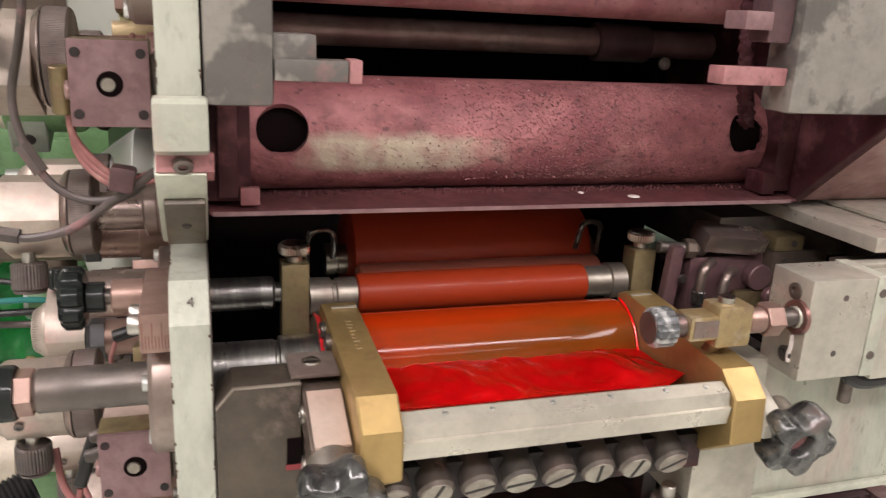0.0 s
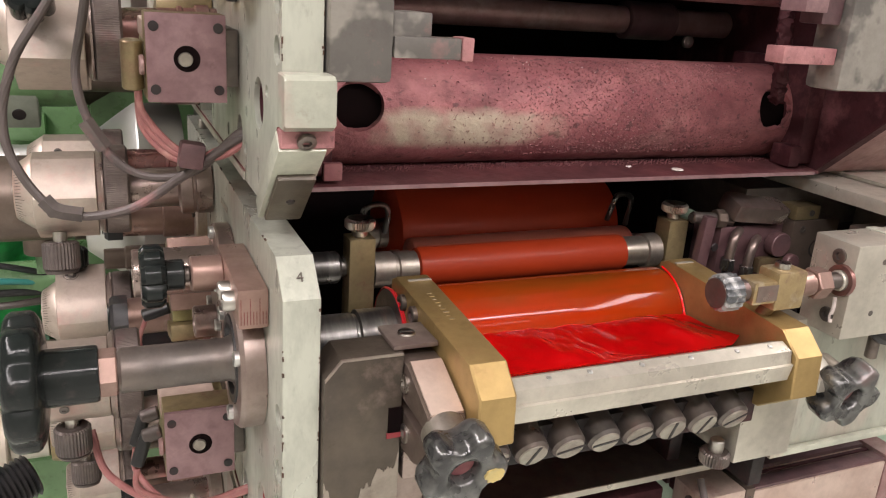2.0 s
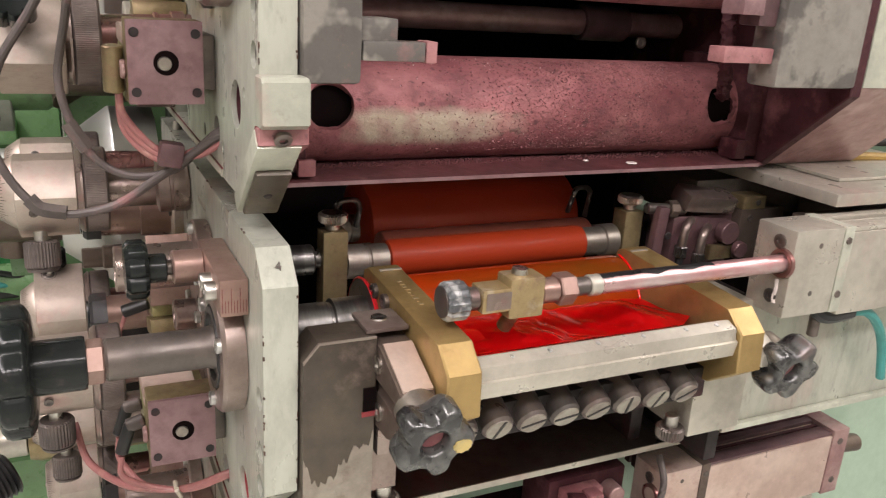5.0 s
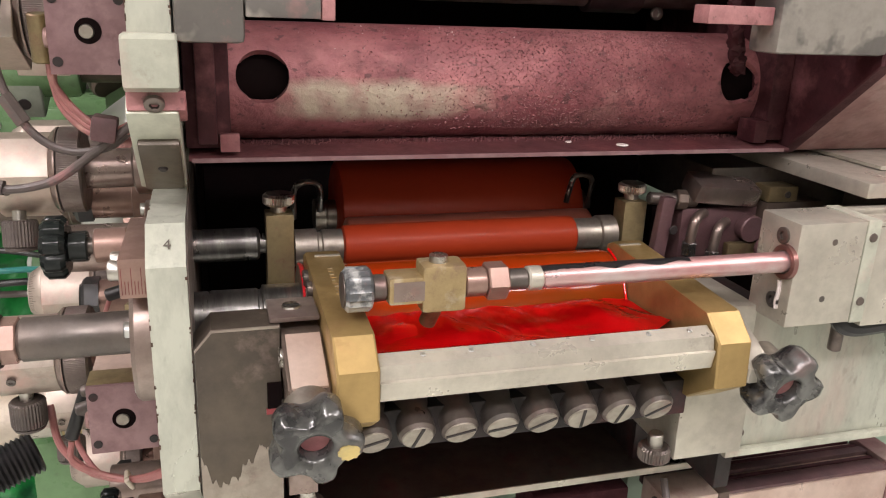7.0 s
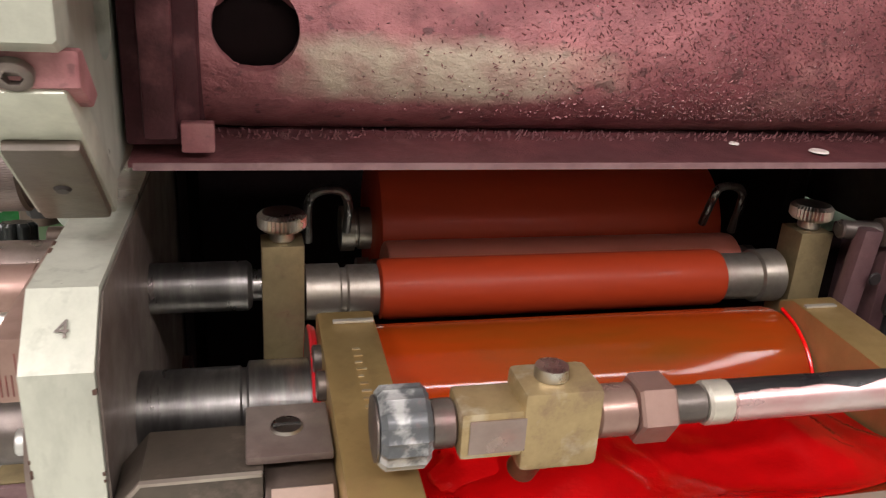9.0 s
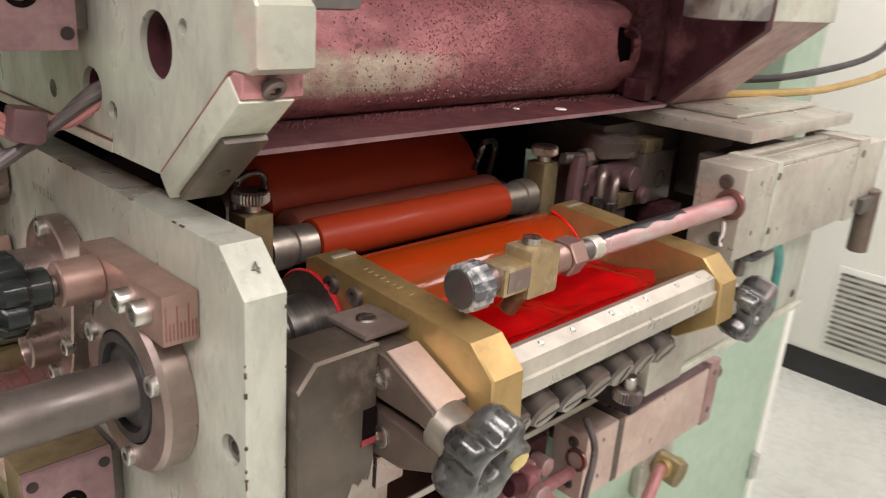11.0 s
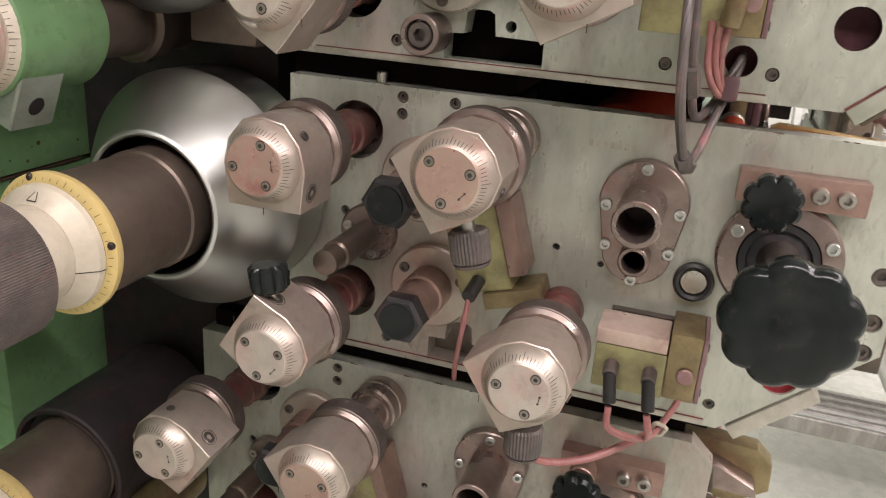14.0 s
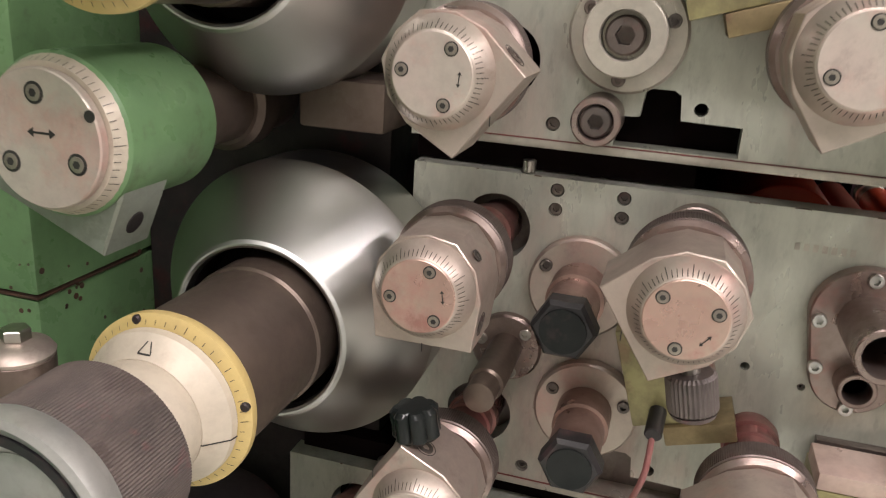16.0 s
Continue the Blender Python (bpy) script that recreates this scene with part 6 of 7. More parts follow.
def interior():
    # near-black boxes added as painted shade inside and between the units
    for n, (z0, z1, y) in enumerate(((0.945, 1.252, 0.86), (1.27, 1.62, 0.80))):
        part("unit_back", box(0.0045, 0.486, y, y + 0.02, z0, z1, 0), "shade_black", kind="structure")
    part("unit_bed", box(0.0045, 0.386, 0.58, 0.859, 0.945, 0.955, 0), "shade_black", kind="structure")
    part("unit_side", box(0.387, 0.402, 0.64, 0.859, 0.945, 1.239, 0.001), "shade_black", kind="structure")
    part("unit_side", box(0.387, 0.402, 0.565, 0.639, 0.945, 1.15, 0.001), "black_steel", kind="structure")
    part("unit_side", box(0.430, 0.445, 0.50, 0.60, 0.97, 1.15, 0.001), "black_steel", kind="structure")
    part("unit_wall", box(0.403, 0.74, 0.609, 0.619, 0.945, 1.199, 0), "shade_black", kind="structure")
    part("unit_core", box(0.006, 0.012, 0.745, 1.01, 0.965, 1.234, 0), "shade_black", kind="structure")
    part("unit_core", box(0.006, 0.012, 0.745, 1.015, 1.262, 1.53, 0), "shade_black", kind="structure")
    part("unit_core", box(0.006, 0.012, 0.60, 1.12, 0.67, 0.936, 0), "shade_black", kind="structure")
    part("unit_gap", box(-0.004, 0.386, 0.80, 1.02, 1.2385, 1.2575, 0), "shade_black", kind="structure")
    part("unit_gap", box(-0.004, 0.386, 0.60, 1.12, 0.9405, 0.9605, 0), "shade_black", kind="structure")
    part("unit_roof", box(0.0045, 0.486, 0.575, 0.799, 1.45, 1.47, 0), "shade_black", kind="structure")
    d = thing("drip_tray", (0.3, 0.55, 0.985), "dark sheet drip tray below the trough", "tray", "drip trays")
    part("sheet", slab(0.030, 0.450, [(0.549, 0.9625), (0.549, 0.9645), (0.580, 0.9660), (0.74, 0.9640), (0.74, 0.9620)], 0.0003), "dark", d)
    part("lip", slab(0.030, 0.450, [(0.5472, 0.9590), (0.5472, 0.9655), (0.5488, 0.9655), (0.5488, 0.9590)], 0.0003), "pale", d)
    w = thing("side_cover", (0.55, 0.48, 1.0), "pale painted frame panel beside the trough", "machine panel")
    part("panel", box(0.406, 0.72, 0.468, 0.48, 1.032, 1.154, 0.0015), "plate", w)
    for x, z in ((0.42, 1.046), (0.70, 1.046), (0.70, 1.14)):
        part("screw", cap_screw((x, 0.4678, z), (0, -1, 0), 0.0045, 0.0012), "dark", w)
    part("lower_flange", box(0.406, 0.72, 0.462, 0.4678, 1.0275, 1.0338, 0.001), "plate_edge", w)
    t = thing("cover_plate", (0.6, 0.55, 1.245), "pale worn steel cover plate", "cover plate")
    part("plate", box(0.493, 0.74, 0.461, 0.72, 1.2405, 1.2525, 0.0015), "pale", t)
    part("step_plate", box(0.54, 0.74, 0.50, 0.72, 1.253, 1.2565, 0.001), "pale", t)
    part("guard", box(0.60, 0.74, 0.518, 0.578, 1.17, 1.2395, 0.001), "brown", t, "brown stained guard")
    part("under_rail", box(0.44, 0.74, 0.58, 0.72, 1.20, 1.2395, 0.001), "dark", t)
    # pneumatic valve cluster
    p = thing("pneumatic_valve", (0.44, 0.6, 1.17), "mauve pneumatic valve with elbow fittings", "valve")
    part("body", box(0.410, 0.486, 0.572, 0.62, 1.140, 1.206, 0.002), "violet", p)
    cover = box(-0.032, 0.032, -0.014, 0.014, -0.009, 0.009, 0.004)
    cover.transform(Matrix.Translation((0.448, 0.575, 1.222)) @ Matrix.Rotation(radians(6), 4, "Y") @ Matrix.Rotation(radians(18), 4, "X"))
    part("cover", cover, "collar", p, "rounded stained cover bar")
    part("top_roll", rod((0.455, 0.605, 1.218), (0.53, 0.605, 1.216), 0.011), "violet", p)
    b = part("side_block", box(0.486, 0.545, 0.560, 0.61, 1.160, 1.212, 0.0015), "brown", p, "brown drilled block")
    part("bore", lathe((0.520, 0.5596, 1.183), (0, -1, 0), [(-0.004, 0), (-0.004, 0.007), (0.0004, 0.0075), (0.0004, 0.0095)], 24), "black_steel", b)
    part("screw", cap_screw((0.498, 0.5598, 1.203), (0, -1, 0), 0.0035, 0.001), "dark", b)
    part("plunger", rod((0.476, 0.5715, 1.188), (0.476, 0.560, 1.188), 0.012), "violet", p)
    part("lever", box(0.455, 0.485, 0.563, 0.571, 1.160, 1.175, 0.002), "old_brass", p)
    for x, z in ((0.413, 1.196), (0.437, 1.187)):
        part("elbow", cord([(x, 0.560, z - 0.022), (x, 0.559, z - 0.008), (x + 0.003, 0.560, z + 0.003), (x + 0.010, 0.565, z + 0.006), (x + 0.018, 0.571, z + 0.006)], 0.0044, 12), "collar", p, "elbow fitting")
        part("fitting", polygon_rod((x, 0.560, z - 0.028), (0, 0, 1), circle(0, 0, 0.0066, 6), 0.012), "dark_shaft", p)
        part("hose", cord([(x, 0.560, z - 0.026), (x + 0.001, 0.562, z - 0.05), (x + 0.006, 0.57, z - 0.08)], 0.004), "rubber", p)
    link = box(-0.0065, 0.0065, -0.005, 0.005, -0.055, 0.020, 0.003)
    link.transform(Matrix.Translation((0.392, 0.572, 1.198)) @ Matrix.Rotation(radians(5), 4, "Y"))
    part("link", link, "violet", p, "mauve link plate")
    part("end_block", box(0.486, 0.516, 0.5595, 0.60, 1.2122, 1.226, 0.0015), "old_brass", p, "brass end block")
    part("screw", cap_screw((0.505, 0.5592, 1.219), (0, -1, 0), 0.003, 0.001), "dark", p)
    part("cap", rod((0.486, 0.559, 1.172), (0.486, 0.552, 1.172), 0.0085), "violet", p)
    part("body", box(0.404, 0.440, 0.585, 0.63, 1.10, 1.15, 0.002), "dark", p)
    part("lug", box(0.515, 0.548, 0.545, 0.575, 1.135, 1.158, 0.002), "maroon", p)
    part("spring", cord([(0.425 + 0.004 * math.cos(i * 1.05), 0.556 + 0.004 * math.sin(i * 1.05), 1.148 - 0.0007 * i) for i in range(40)], 0.0011, 6), "steel", p, "small coil spring")
    part("link_pin", rod((0.398, 0.5645, 1.190), (0.398, 0.563, 1.190), 0.004), "black_steel", p)
    part("pin", rod((0.380, 0.58, 1.215), (0.424, 0.575, 1.212), 0.0055), "dark", p)
    part("nut", rod((0.404, 0.577, 1.2135), (0.414, 0.576, 1.213), 0.009, 8), "brown", p)
    # air fitting and hose
    h = thing("air_fitting", (0.47, 0.45, 1.14), "black elbow fitting with teal air hose", "air fitting")
    part("elbow", cord([(0.468, 0.44, 1.158), (0.470, 0.436, 1.151), (0.480, 0.434, 1.149), (0.505, 0.434, 1.150)], 0.0075), "rubber", h)
    part("stem", rod((0.470, 0.44, 1.1595), (0.470, 0.44, 1.128), 0.0050), "dark", h)
    part("hose", cord([(0.503, 0.434, 1.150), (0.530, 0.434, 1.146), (0.560, 0.440, 1.125), (0.585, 0.448, 1.095), (0.600, 0.452, 1.06)], 0.0045), "teal", h, "teal hose")
    n = thing("grub_handle", (0.72, 0.42, 1.15), "dark stubby clamp handle under the beam", "handle")
    part("arm", box(0.69, 0.74, 0.415, 0.432, 1.155, 1.172, 0.003), "dark", n)
    part("grip", rod((0.733, 0.423, 1.176), (0.736, 0.423, 1.105), 0.011), "brown", n)


def lower_works():
    t = thing("lower_linkage", (0.33, 0.54, 0.90), "pink dusted lever linkage beside the lower beam", "linkage")
    part("arm", box(0.318, 0.336, 0.528, 0.545, 0.885, 0.935, 0.004), "pink", t)
    part("lever", rod((0.327, 0.532, 0.915), (0.362, 0.520, 0.880), 0.009), "pink", t)
    part("lever", rod((0.327, 0.536, 0.890), (0.330, 0.548, 0.822), 0.011), "pink_soft", t)
    part("pivot", rod((0.327, 0.527, 0.912), (0.327, 0.518, 0.912), 0.012), "pink_soft", t)
    part("link_plate", box(0.338, 0.395, 0.546, 0.556, 0.8192, 0.850, 0.003), "pink", t)
    part("cross_pin", rod((0.300, 0.540, 0.925), (0.318, 0.538, 0.922), 0.010), "maroon", t)
    h = thing("dangling_plug", (0.37, 0.50, 0.84), "pink stained plug hanging on a grey cable", "plug")
    part("plug", box(0.357, 0.383, 0.490, 0.514, 0.815, 0.862, 0.005), "pink", h)
    part("collar", box(0.352, 0.388, 0.487, 0.517, 0.842, 0.850, 0.002), "pink_soft", h)
    part("cable", cord([(0.37, 0.502, 0.861), (0.378, 0.505, 0.90), (0.395, 0.512, 0.94), (0.40, 0.53, 0.965)], 0.0036), "cable", h)
    part("tail", cord([(0.372, 0.502, 0.816), (0.382, 0.505, 0.79), (0.42, 0.52, 0.745), (0.47, 0.54, 0.70)], 0.0030), "cable", h)
    u = thing("lower_trough", (0.22, 0.56, 0.80), "ink stained trough of the lower unit with brass cheek", "ink trough")
    cheek = [(0.665, 0.891), (0.655, 0.896), (0.520, 0.8885), (0.503, 0.873), (0.501, 0.842), (0.53, 0.821), (0.665, 0.808)]
    part("cheek", slab(0.082, 0.107, cheek, 0.0012), "old_brass", u, "tarnished brass end cheek")
    part("front_bar", slab(0.1200, 0.406, [(0.5455, 0.790), (0.5455, 0.816), (0.549, 0.819), (0.560, 0.819), (0.560, 0.790)], 0.001), "pink", u, "pink dusted front bar")
    part("cover_sheet", slab(0.1080, 0.400, [(0.5605, 0.8160), (0.5605, 0.8180), (0.70, 0.830), (0.70, 0.828)], 0.0003), "maroon", u, "maroon dusted sheet")
    part("mount", slab(0.0045, 0.056, [(0.562, 0.70), (0.562, 0.8735), (0.5635, 0.875), (0.606, 0.875), (0.606, 0.70)], 0.001), "bare", u, "brown painted mount")
    part("jaw", slab(0.0565, 0.0815, [(0.585, 0.874), (0.558, 0.874), (0.519, 0.857), (0.515, 0.846), (0.585, 0.848)], 0.001), "collar", u)
    v = thing("lower_valve", (0.35, 0.56, 0.90), "pink dusted valve body beside the lower beam", "valve")
    part("body", box(0.29, 0.385, 0.56, 0.61, 0.885, 0.938, 0.003), "maroon", v)
    part("cover", box(0.30, 0.345, 0.542, 0.559, 0.905, 0.932, 0.003), "pink", v)
    part("port", rod((0.362, 0.559, 0.918), (0.362, 0.540, 0.918), 0.010), "pink_soft", v)
    part("nut", polygon_rod((0.328, 0.5415, 0.918), (0, -1, 0), circle(0, 0, 0.008, 6), 0.008), "pink_soft", v)
    part("lever", box(0.345, 0.40, 0.532, 0.541, 0.895, 0.906, 0.002), "pink", v)
    part("screw", cap_screw((0.375, 0.5598, 0.895), (0, -1, 0), 0.004, 0.0015), "dark", v)
    b = thing("hose_coupling", (0.693, 0.57, 0.758), "brass hose coupling on the lower panel", "coupling")
    part("plate", box(0.655, 0.735, 0.588, 0.6025, 0.715, 0.80, 0.003), "pale", b)
    part("coupling", rod((0.693, 0.5875, 0.760), (0.693, 0.552, 0.756), 0.019), "old_brass", b)
    part("cross", rod((0.668, 0.570, 0.768), (0.722, 0.570, 0.750), 0.012), "brass", b)
    part("hose", cord([(0.668, 0.570, 0.768), (0.64, 0.560, 0.775), (0.60, 0.550, 0.75), (0.565, 0.545, 0.68), (0.55, 0.55, 0.60)], 0.008), "pink_wire", b)


def corrugated_hose():
    h = thing("corrugated_hose", (-0.35, 1.0, 0.8), "black corrugated hose beside the press", "hose")
    pts = [Vector(p) for p in ((-0.46, 0.95, 0.675), (-0.37, 0.985, 0.715), (-0.29, 1.01, 0.748), (-0.225, 1.04, 0.765))]
    bm = cord(pts, 0.030, 20, 22)
    ring = 20
    bm.verts.ensure_lookup_table()
    n = len(bm.verts) // ring
    for i in range(n):
        vs = bm.verts[i * ring:(i + 1) * ring]
        mid = sum((v.co for v in vs), Vector()) / ring
        k = 1.0 if i % 2 else 0.86
        for v in vs:
            v.co = mid + (v.co - mid) * k
    part("hose", bm, "rubber", h)


def stepped_cylinder():
    k = thing("stepped_cylinder", (-0.1, 1.16, 0.747), "pale worn stepped steel cylinder below the lower drum", "cylinder")
    y, z, ax = 1.16, 0.747, (-1, 0, 0)
    part("body", lathe((-0.03, y, z), ax, [(0, 0), (0, 0.038), (0.165, 0.038), (0.18, 0.034), (0.182, 0)], 40), "old_brass", k)
    part("neck", rod((-0.2122, y, z), (-0.262, y, z), 0.027), "pale", k)
    part("flange", lathe((-0.2622, y, z), ax, [(0, 0), (0, 0.0445), (0.002, 0.0465), (0.046, 0.0465), (0.049, 0.044), (0.049, 0)], 44), "ivory", k, "ivory end flange")
    part("pin", rod((-0.29, 1.118, 0.735), (-0.29, 1.112, 0.733), 0.004), "black_steel", k)


def rear_leads():
    for j, (dz, mat) in enumerate(((0.0, "teal"), (-0.022, "rubber"), (0.028, "rubber"), (-0.045, "cable"))):
        k = thing("rear_lead", (-0.35, 1.5, 0.88 + dz), "dark and teal leads hanging behind the drums", "lead", "rear leads")
        part("lead", cord([(-0.62, 1.54, 0.84 + dz), (-0.46, 1.50, 0.862 + dz), (-0.37, 1.47 + 0.01 * j, 0.878 + 1.2 * dz), (-0.29, 1.48, 0.876 + dz), (-0.20, 1.50, 0.858 + 0.6 * dz), (-0.12, 1.52, 0.85 + 0.5 * dz)], 0.0055 + 0.0012 * (j % 2)), mat, k)


def cables():
    a = thing("cable_loop", (-0.1, 0.63, 1.24), "grey sensor cables looping below the upper unit", "cable", "cables")
    part("cable", cord([(-0.118, 0.66, 1.50), (-0.130, 0.66, 1.40), (-0.168, 0.655, 1.33), (-0.176, 0.65, 1.275), (-0.147, 0.641, 1.228), (-0.10, 0.635, 1.228), (-0.06, 0.625, 1.255), (-0.018, 0.614, 1.286), (0.01, 0.612, 1.292)], 0.0034), "cable", a)
    part("cable", cord([(-0.100, 0.655, 1.50), (-0.118, 0.655, 1.38), (-0.128, 0.65, 1.32), (-0.112, 0.645, 1.272), (-0.085, 0.64, 1.252), (-0.05, 0.63, 1.258), (-0.018, 0.615, 1.290), (0.01, 0.612, 1.294)], 0.0032), "cable", a)
    part("sleeve", cord([(-0.155, 0.643, 1.236), (-0.147, 0.641, 1.228), (-0.13, 0.639, 1.2245)], 0.0062, 6), "knurl", a, "cable joint sleeve")
    part("sleeve", cord([(-0.124, 0.648, 1.292), (-0.112, 0.645, 1.272)], 0.0062, 6), "knurl", a, "cable joint sleeve")
    b = thing("wire_bundle", (-0.06, 0.62, 1.28), "pink stained wire bundle from the valve block", "cable", "cables")
    for o in (0.0, 0.006, 0.0125):
        part("wire", cord([(-0.088, 0.628 + o, 1.322), (-0.085, 0.63 + o * 0.6, 1.300 - o), (-0.062, 0.626, 1.274 - o * 0.6), (-0.035, 0.620, 1.270 + o * 0.4), (-0.012, 0.613, 1.284 + o * 0.5), (0.008, 0.612, 1.290)], 0.0026), "pink_wire", b)
    part("clamp", box(-0.063, -0.045, 0.613, 0.630, 1.262, 1.281, 0.003, turn=Matrix.Rotation(radians(10), 4, "Y")), "violet", b)
    part("gland", rod((-0.091, 0.628, 1.318), (-0.091, 0.624, 1.352), 0.0075, 12), "old_brass", b)
    c = thing("wire_bundle", (-0.06, 0.64, 0.98), "pink stained wire bundle from the valve block", "cable", "cables")
    for i, (y0, o) in enumerate(((0.636, 0.0), (0.637, 0.004), (0.668, 0.007), (0.669, 0.010))):
        part("wire", cord([(-0.104, y0, 1.006), (-0.104, y0 - 0.004, 0.990 - o * 0.6), (-0.082, 0.632 + o * 0.4, 0.974 - o * 0.5), (-0.050, 0.622, 0.970 + o * 0.3), (-0.02, 0.610, 0.984 + o * 0.4), (0.004, 0.609, 0.990)], 0.0025), "pink_wire", c)
    part("tie", cord([(-0.062, 0.618, 0.974), (-0.058, 0.622, 0.964), (-0.060, 0.630, 0.966), (-0.062, 0.628, 0.976), (-0.062, 0.619, 0.975)], 0.002), "ivory", c)
    part("long_wire", cord([(-0.07, 0.635, 0.966), (-0.10, 0.68, 0.948), (-0.13, 0.72, 0.955), (-0.14, 0.745, 0.985)], 0.0035), "pink_wire", c)
    e = thing("wall_cable", (0.7, 0.6, 1.4), "amber and black cables looping beside the frame", "cable", "cables")
    part("cable", cord([(0.60, 0.575, 1.262), (0.758, 0.56, 1.2575), (0.944, 0.56, 1.2555), (1.18, 0.56, 1.275), (1.35, 0.56, 1.335), (1.40, 0.60, 1.45), (1.40, 0.70, 1.60)], 0.005), "amber", e, "amber cable")
    part("cable", cord([(0.60, 0.585, 1.275), (0.815, 0.56, 1.2766), (1.10, 0.56, 1.3006), (1.22, 0.58, 1.36), (1.24, 0.62, 1.45), (1.20, 0.68, 1.60)], 0.0045), "black_steel", e)


def number_mark():
    p = thing("engraved_mark", (-0.01, 0.46, 1.226), "small dark numeral 4 on the plate edge", "marking")
    n = Vector((0, -0.70, 0.71))
    m = Matrix.Translation((-0.0075, 0.4705, 1.2265)) @ Matrix(((1, 0, 0, 0), (0, 0.71, -0.70, 0), (0, 0.70, 0.71, 0), (0, 0, 0, 1)))
    m = Matrix.Translation(n * 0.0006) @ m
    part("numeral", text_mesh("4", 0.0095, m, 0.0002), "dark", p)


brushed = M["bright"].node_tree
tangent = brushed.nodes.new("ShaderNodeTangent")
tangent.direction_type, tangent.axis = "RADIAL", "X"
shine = brushed.nodes["Principled BSDF"]
shine.inputs["Anisotropic"].default_value = 0.75
brushed.links.new(tangent.outputs[0], shine.inputs["Tangent"])
for link in list(shine.inputs["Roughness"].links) + list(shine.inputs["Normal"].links):
    brushed.links.remove(link)
shine.inputs["Roughness"].default_value = 0.36
crust = M["tube"].node_tree
spot = crust.nodes.new("ShaderNodeTexCoord")
parts = crust.nodes.new("ShaderNodeSeparateXYZ")
crust.links.new(spot.outputs["Object"], parts.inputs[0])
worn = None
for axis, ends in (("X", (-0.20, -0.155, -0.09, 0.02)), ("Z", (-0.030, -0.018, 0.0, 0.012))):
    for a, b, lo, hi in ((ends[0], ends[1], 0.0, 1.0), (ends[2], ends[3], 1.0, 0.0)):
        r = crust.nodes.new("ShaderNodeMapRange")
        for slot, value in zip((1, 2, 3, 4), (a, b, lo, hi)):
            r.inputs[slot].default_value = value
        crust.links.new(parts.outputs[axis], r.inputs[0])
        if worn is None:
            worn = r.outputs[0]
        else:
            p = crust.nodes.new("ShaderNodeMath")
            p.operation = "MULTIPLY"
            crust.links.new(worn, p.inputs[0])
            crust.links.new(r.outputs[0], p.inputs[1])
            worn = p.outputs[0]
rough_edge = crust.nodes.new("ShaderNodeTexNoise")
rough_edge.inputs["Scale"].default_value = 45
crust.links.new(spot.outputs["Object"], rough_edge.inputs["Vector"])
rub = crust.nodes.new("ShaderNodeMath")
rub.operation = "MULTIPLY_ADD"
rub.inputs[2].default_value = -0.15
crust.links.new(worn, rub.inputs[0])
crust.links.new(rough_edge.outputs["Fac"], rub.inputs[1])
gain = crust.nodes.new("ShaderNodeMath")
gain.operation, gain.use_clamp = "MULTIPLY", True
gain.inputs[1].default_value = 2.6
crust.links.new(rub.outputs[0], gain.inputs[0])
paint = crust.nodes.new("ShaderNodeMix")
paint.data_type = "RGBA"
paint.inputs[7].default_value = (0.47, 0.40, 0.31, 1)
skin = crust.nodes["Principled BSDF"].inputs["Base Color"]
crust.links.new(gain.outputs[0], paint.inputs[0])
crust.links.new(skin.links[0].from_socket, paint.inputs[6])
crust.links.new(paint.outputs[2], skin)
M["chrome"] = surface("pink_smeared_chrome_rod", (0.62, 0.50, 0.49), 0.34, 0.7, (0.58, 0.30, 0.30), 0.95, 34, (0.45, 0.16, 0.17), 0.25, 30, 0.1, 0.02, 220, (0.5, 1, 1))

room()
stair()
green_frame()
rear_housing()
unit_side(0, 0)
unit_side(0.004, 0.298, upper=True)
unit_side(0.110, -0.297, lower=True)
ink_drum(0, 0, dial=True)
ink_drum(0.028, 0.282)
ink_drum(0.11, -0.297, sleeve=True)
interior()
upper_works()
lower_works()
roller_a = roller("form_roller", 0.118, 0.320, 0.600, 1.179, 0.0165, "roller", "small orange inked rubber roller", 0.0138, 0.038)
roller_b = roller("drum_roller", 0.130, 0.363, 0.713, 1.1735, 0.050, "roller_dark", "large dark orange inked roller", 0.014, 0.02)
# added roller that gives the pale band low on the large roller
roller_c = roller("rider_roller", 0.128, 0.355, 0.641, 1.1705, 0.0195, "band_pink", "added dull pinkish roller for the pale band behind the form roller", 0.009, 0.016)
roller_f = roller("fountain_roller", 0.1085, 0.3295, 0.548, 1.143, 0.037, "fountain", "steel fountain roller wet with red ink", 0.016, 0.02)
s = thing("stub_shaft", (0.02, 0.6, 1.187), "turned steel stub shaft through the plate", "shaft", "stub shafts")
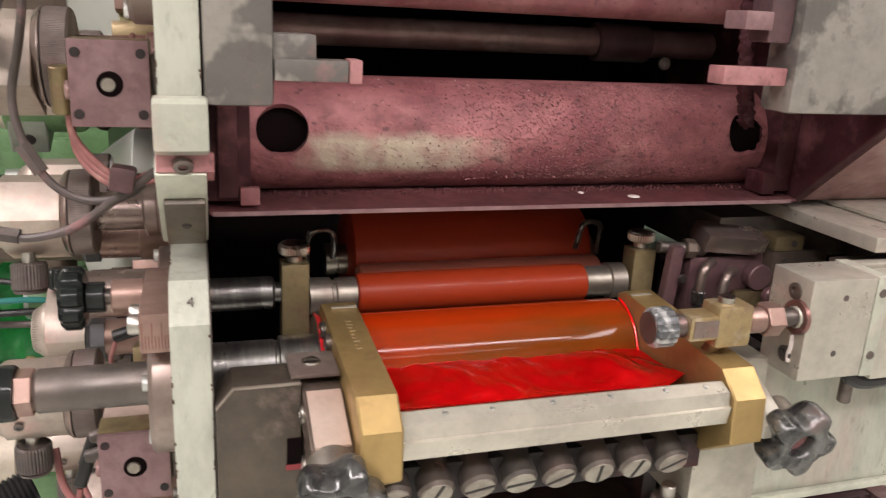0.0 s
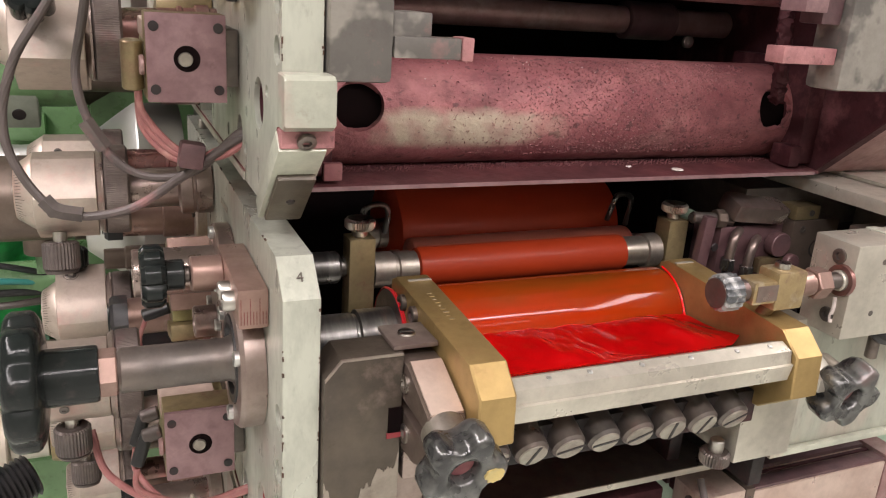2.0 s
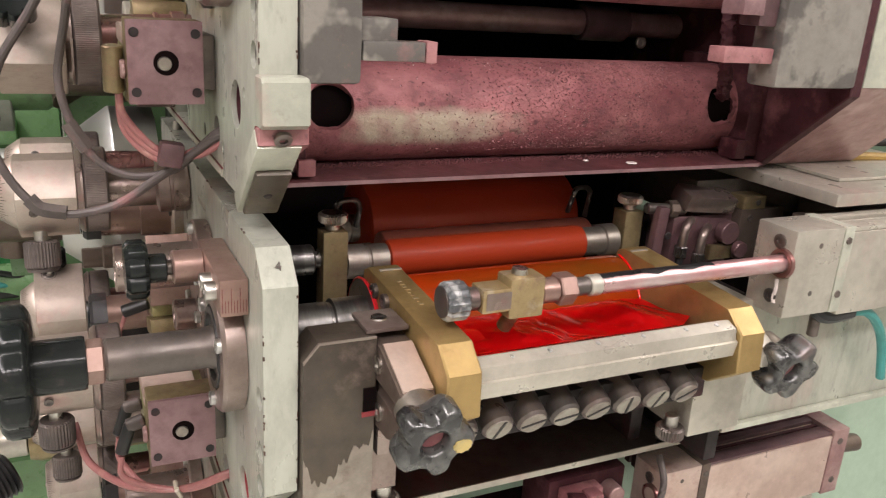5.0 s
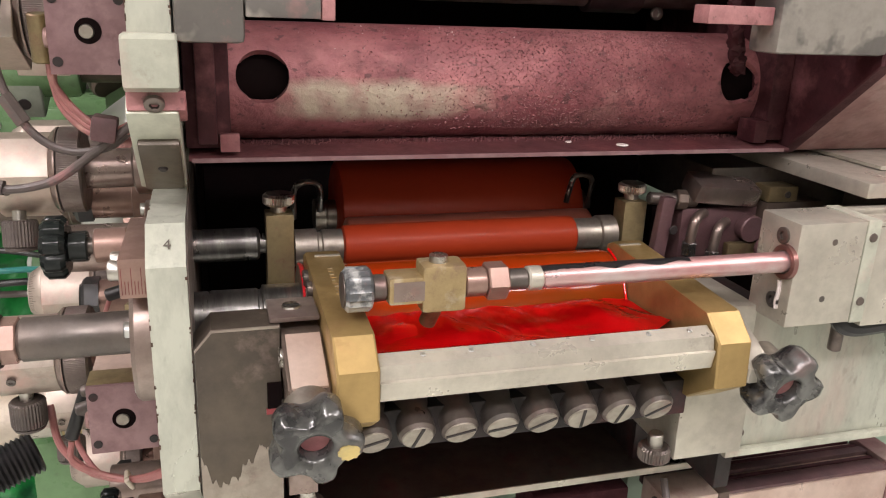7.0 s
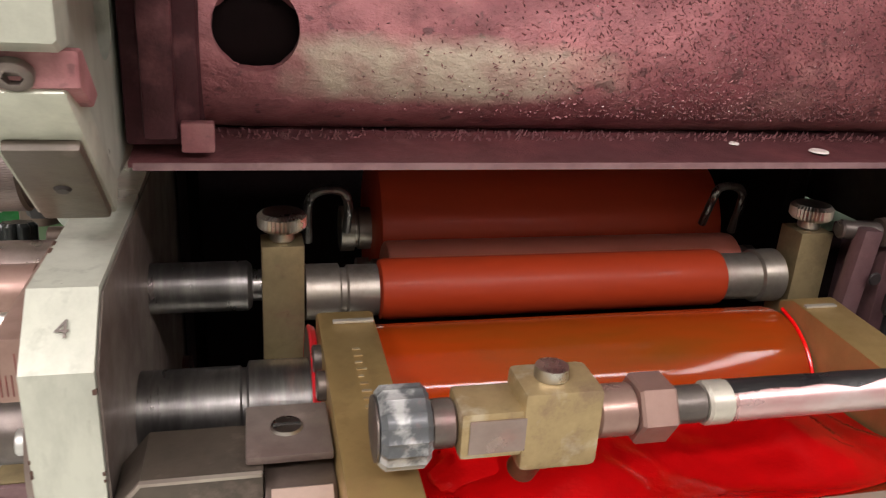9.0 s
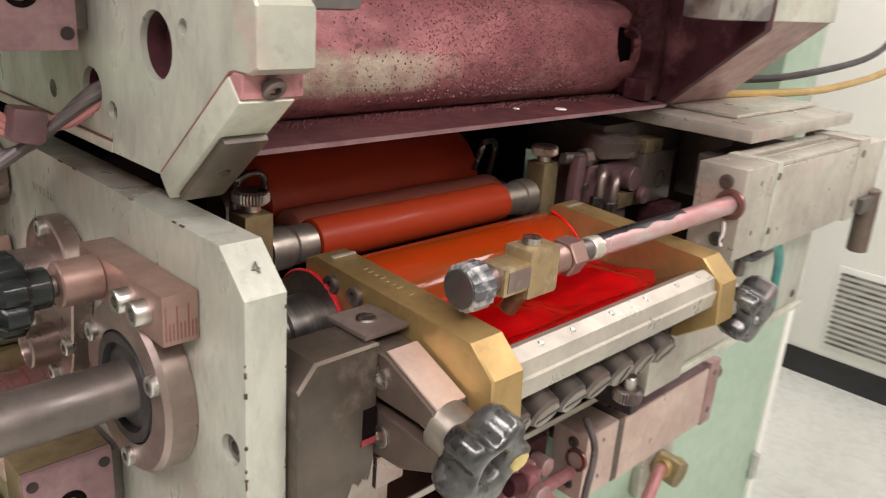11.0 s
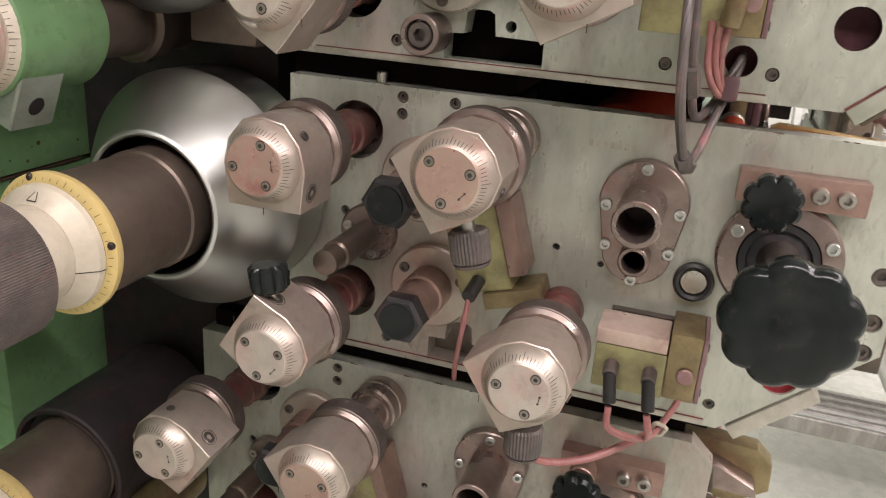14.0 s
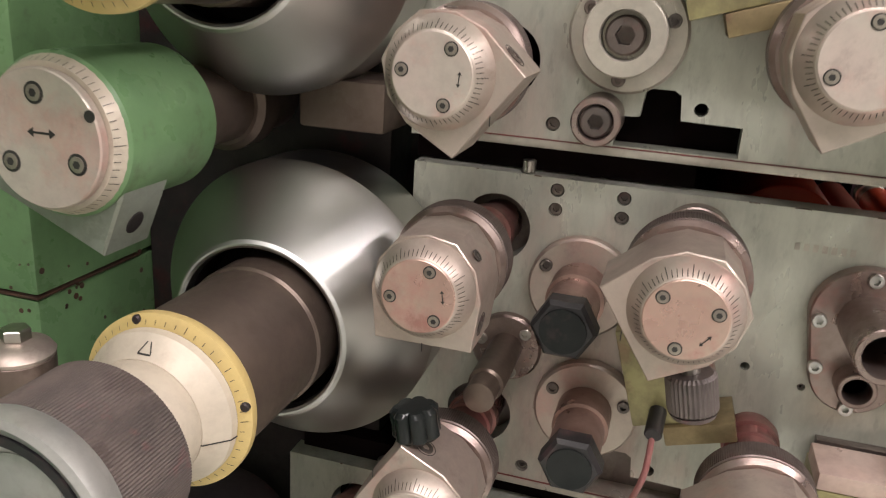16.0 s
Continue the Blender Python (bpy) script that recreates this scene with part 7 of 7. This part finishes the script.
part("shaft", lathe((0.003, 0.600, 1.184), (1, 0, 0), [(0, 0), (0, 0.0128), (0.048, 0.0128), (0.050, 0.011), (0.0505, 0.008), (0.056, 0.008), (0.056, 0)], 40), "dark_shaft", s)
s = thing("stub_shaft", (0.02, 0.548, 1.143), "turned steel fountain shaft with collar", "shaft", "stub shafts")
part("shaft", lathe((0.003, 0.540, 1.150), (1, 0, 0), [(0, 0), (0, 0.0185), (0.044, 0.0185), (0.045, 0.0175), (0.047, 0.0175), (0.048, 0.0205), (0.077, 0.0205), (0.078, 0.019), (0.078, 0)], 48), "dark_shaft", s)
roller_post(0.0685, 0.596, 1.210, 1)
roller_post(0.3725, 0.596, 1.210, -1)
ink_trough()
pool = ink_pool()
wave = ink_wave()
star_knob(0.068, 0.393, 1.139, "worn black star knob with chipped yellow lobe", True)
star_knob(0.383, 0.400, 1.136, "worn black star knob at the bracket")
trough_mount()
valve_beam(0, 0)
valve_beam(0.105, -0.293, "pink_soft", "pink stained actuator beam of the lower unit")
arm = dispenser()
cables()
corrugated_hose()
stepped_cylinder()
rear_leads()
number_mark()


# ---- what moves: the dispenser slides out over the trough, the rollers turn ----
def motions():
    at = lambda x: Matrix.Translation((x, 0.43, 1.207))
    rows = [(0.0, 0.283), (1.5, 0.282), (2.5, 0.281), (3.0, 0.280), (3.1, 0.273), (3.2, 0.260), (3.3, 0.246), (3.4, 0.228), (3.5, 0.206), (3.6, 0.182),
            (3.7, 0.156), (3.8, 0.134), (3.9, 0.112), (4.0, 0.099), (4.2, 0.0935), (5.0, 0.0925), (10.0, 0.0915), (16.0, 0.0915)]
    walk(arm, [(t, at(x)) for t, x in rows])
    home = wave.location.copy()
    walk(wave, [(t, Matrix.Translation(home + Vector(((x - 0.283) * 0.80, 0, 0)))) for t, x in rows])
    for ob, rate in ((roller_a, 66.0), (roller_b, -22.0), (roller_c, -56.0), (roller_f, -30.0)):
        base = ob.matrix_basis.copy()
        n = 80
        walk(ob, [(16.0 * i / n, base @ Matrix.Rotation(radians(rate * i), 4, "X")) for i in range(n + 1)])


motions()
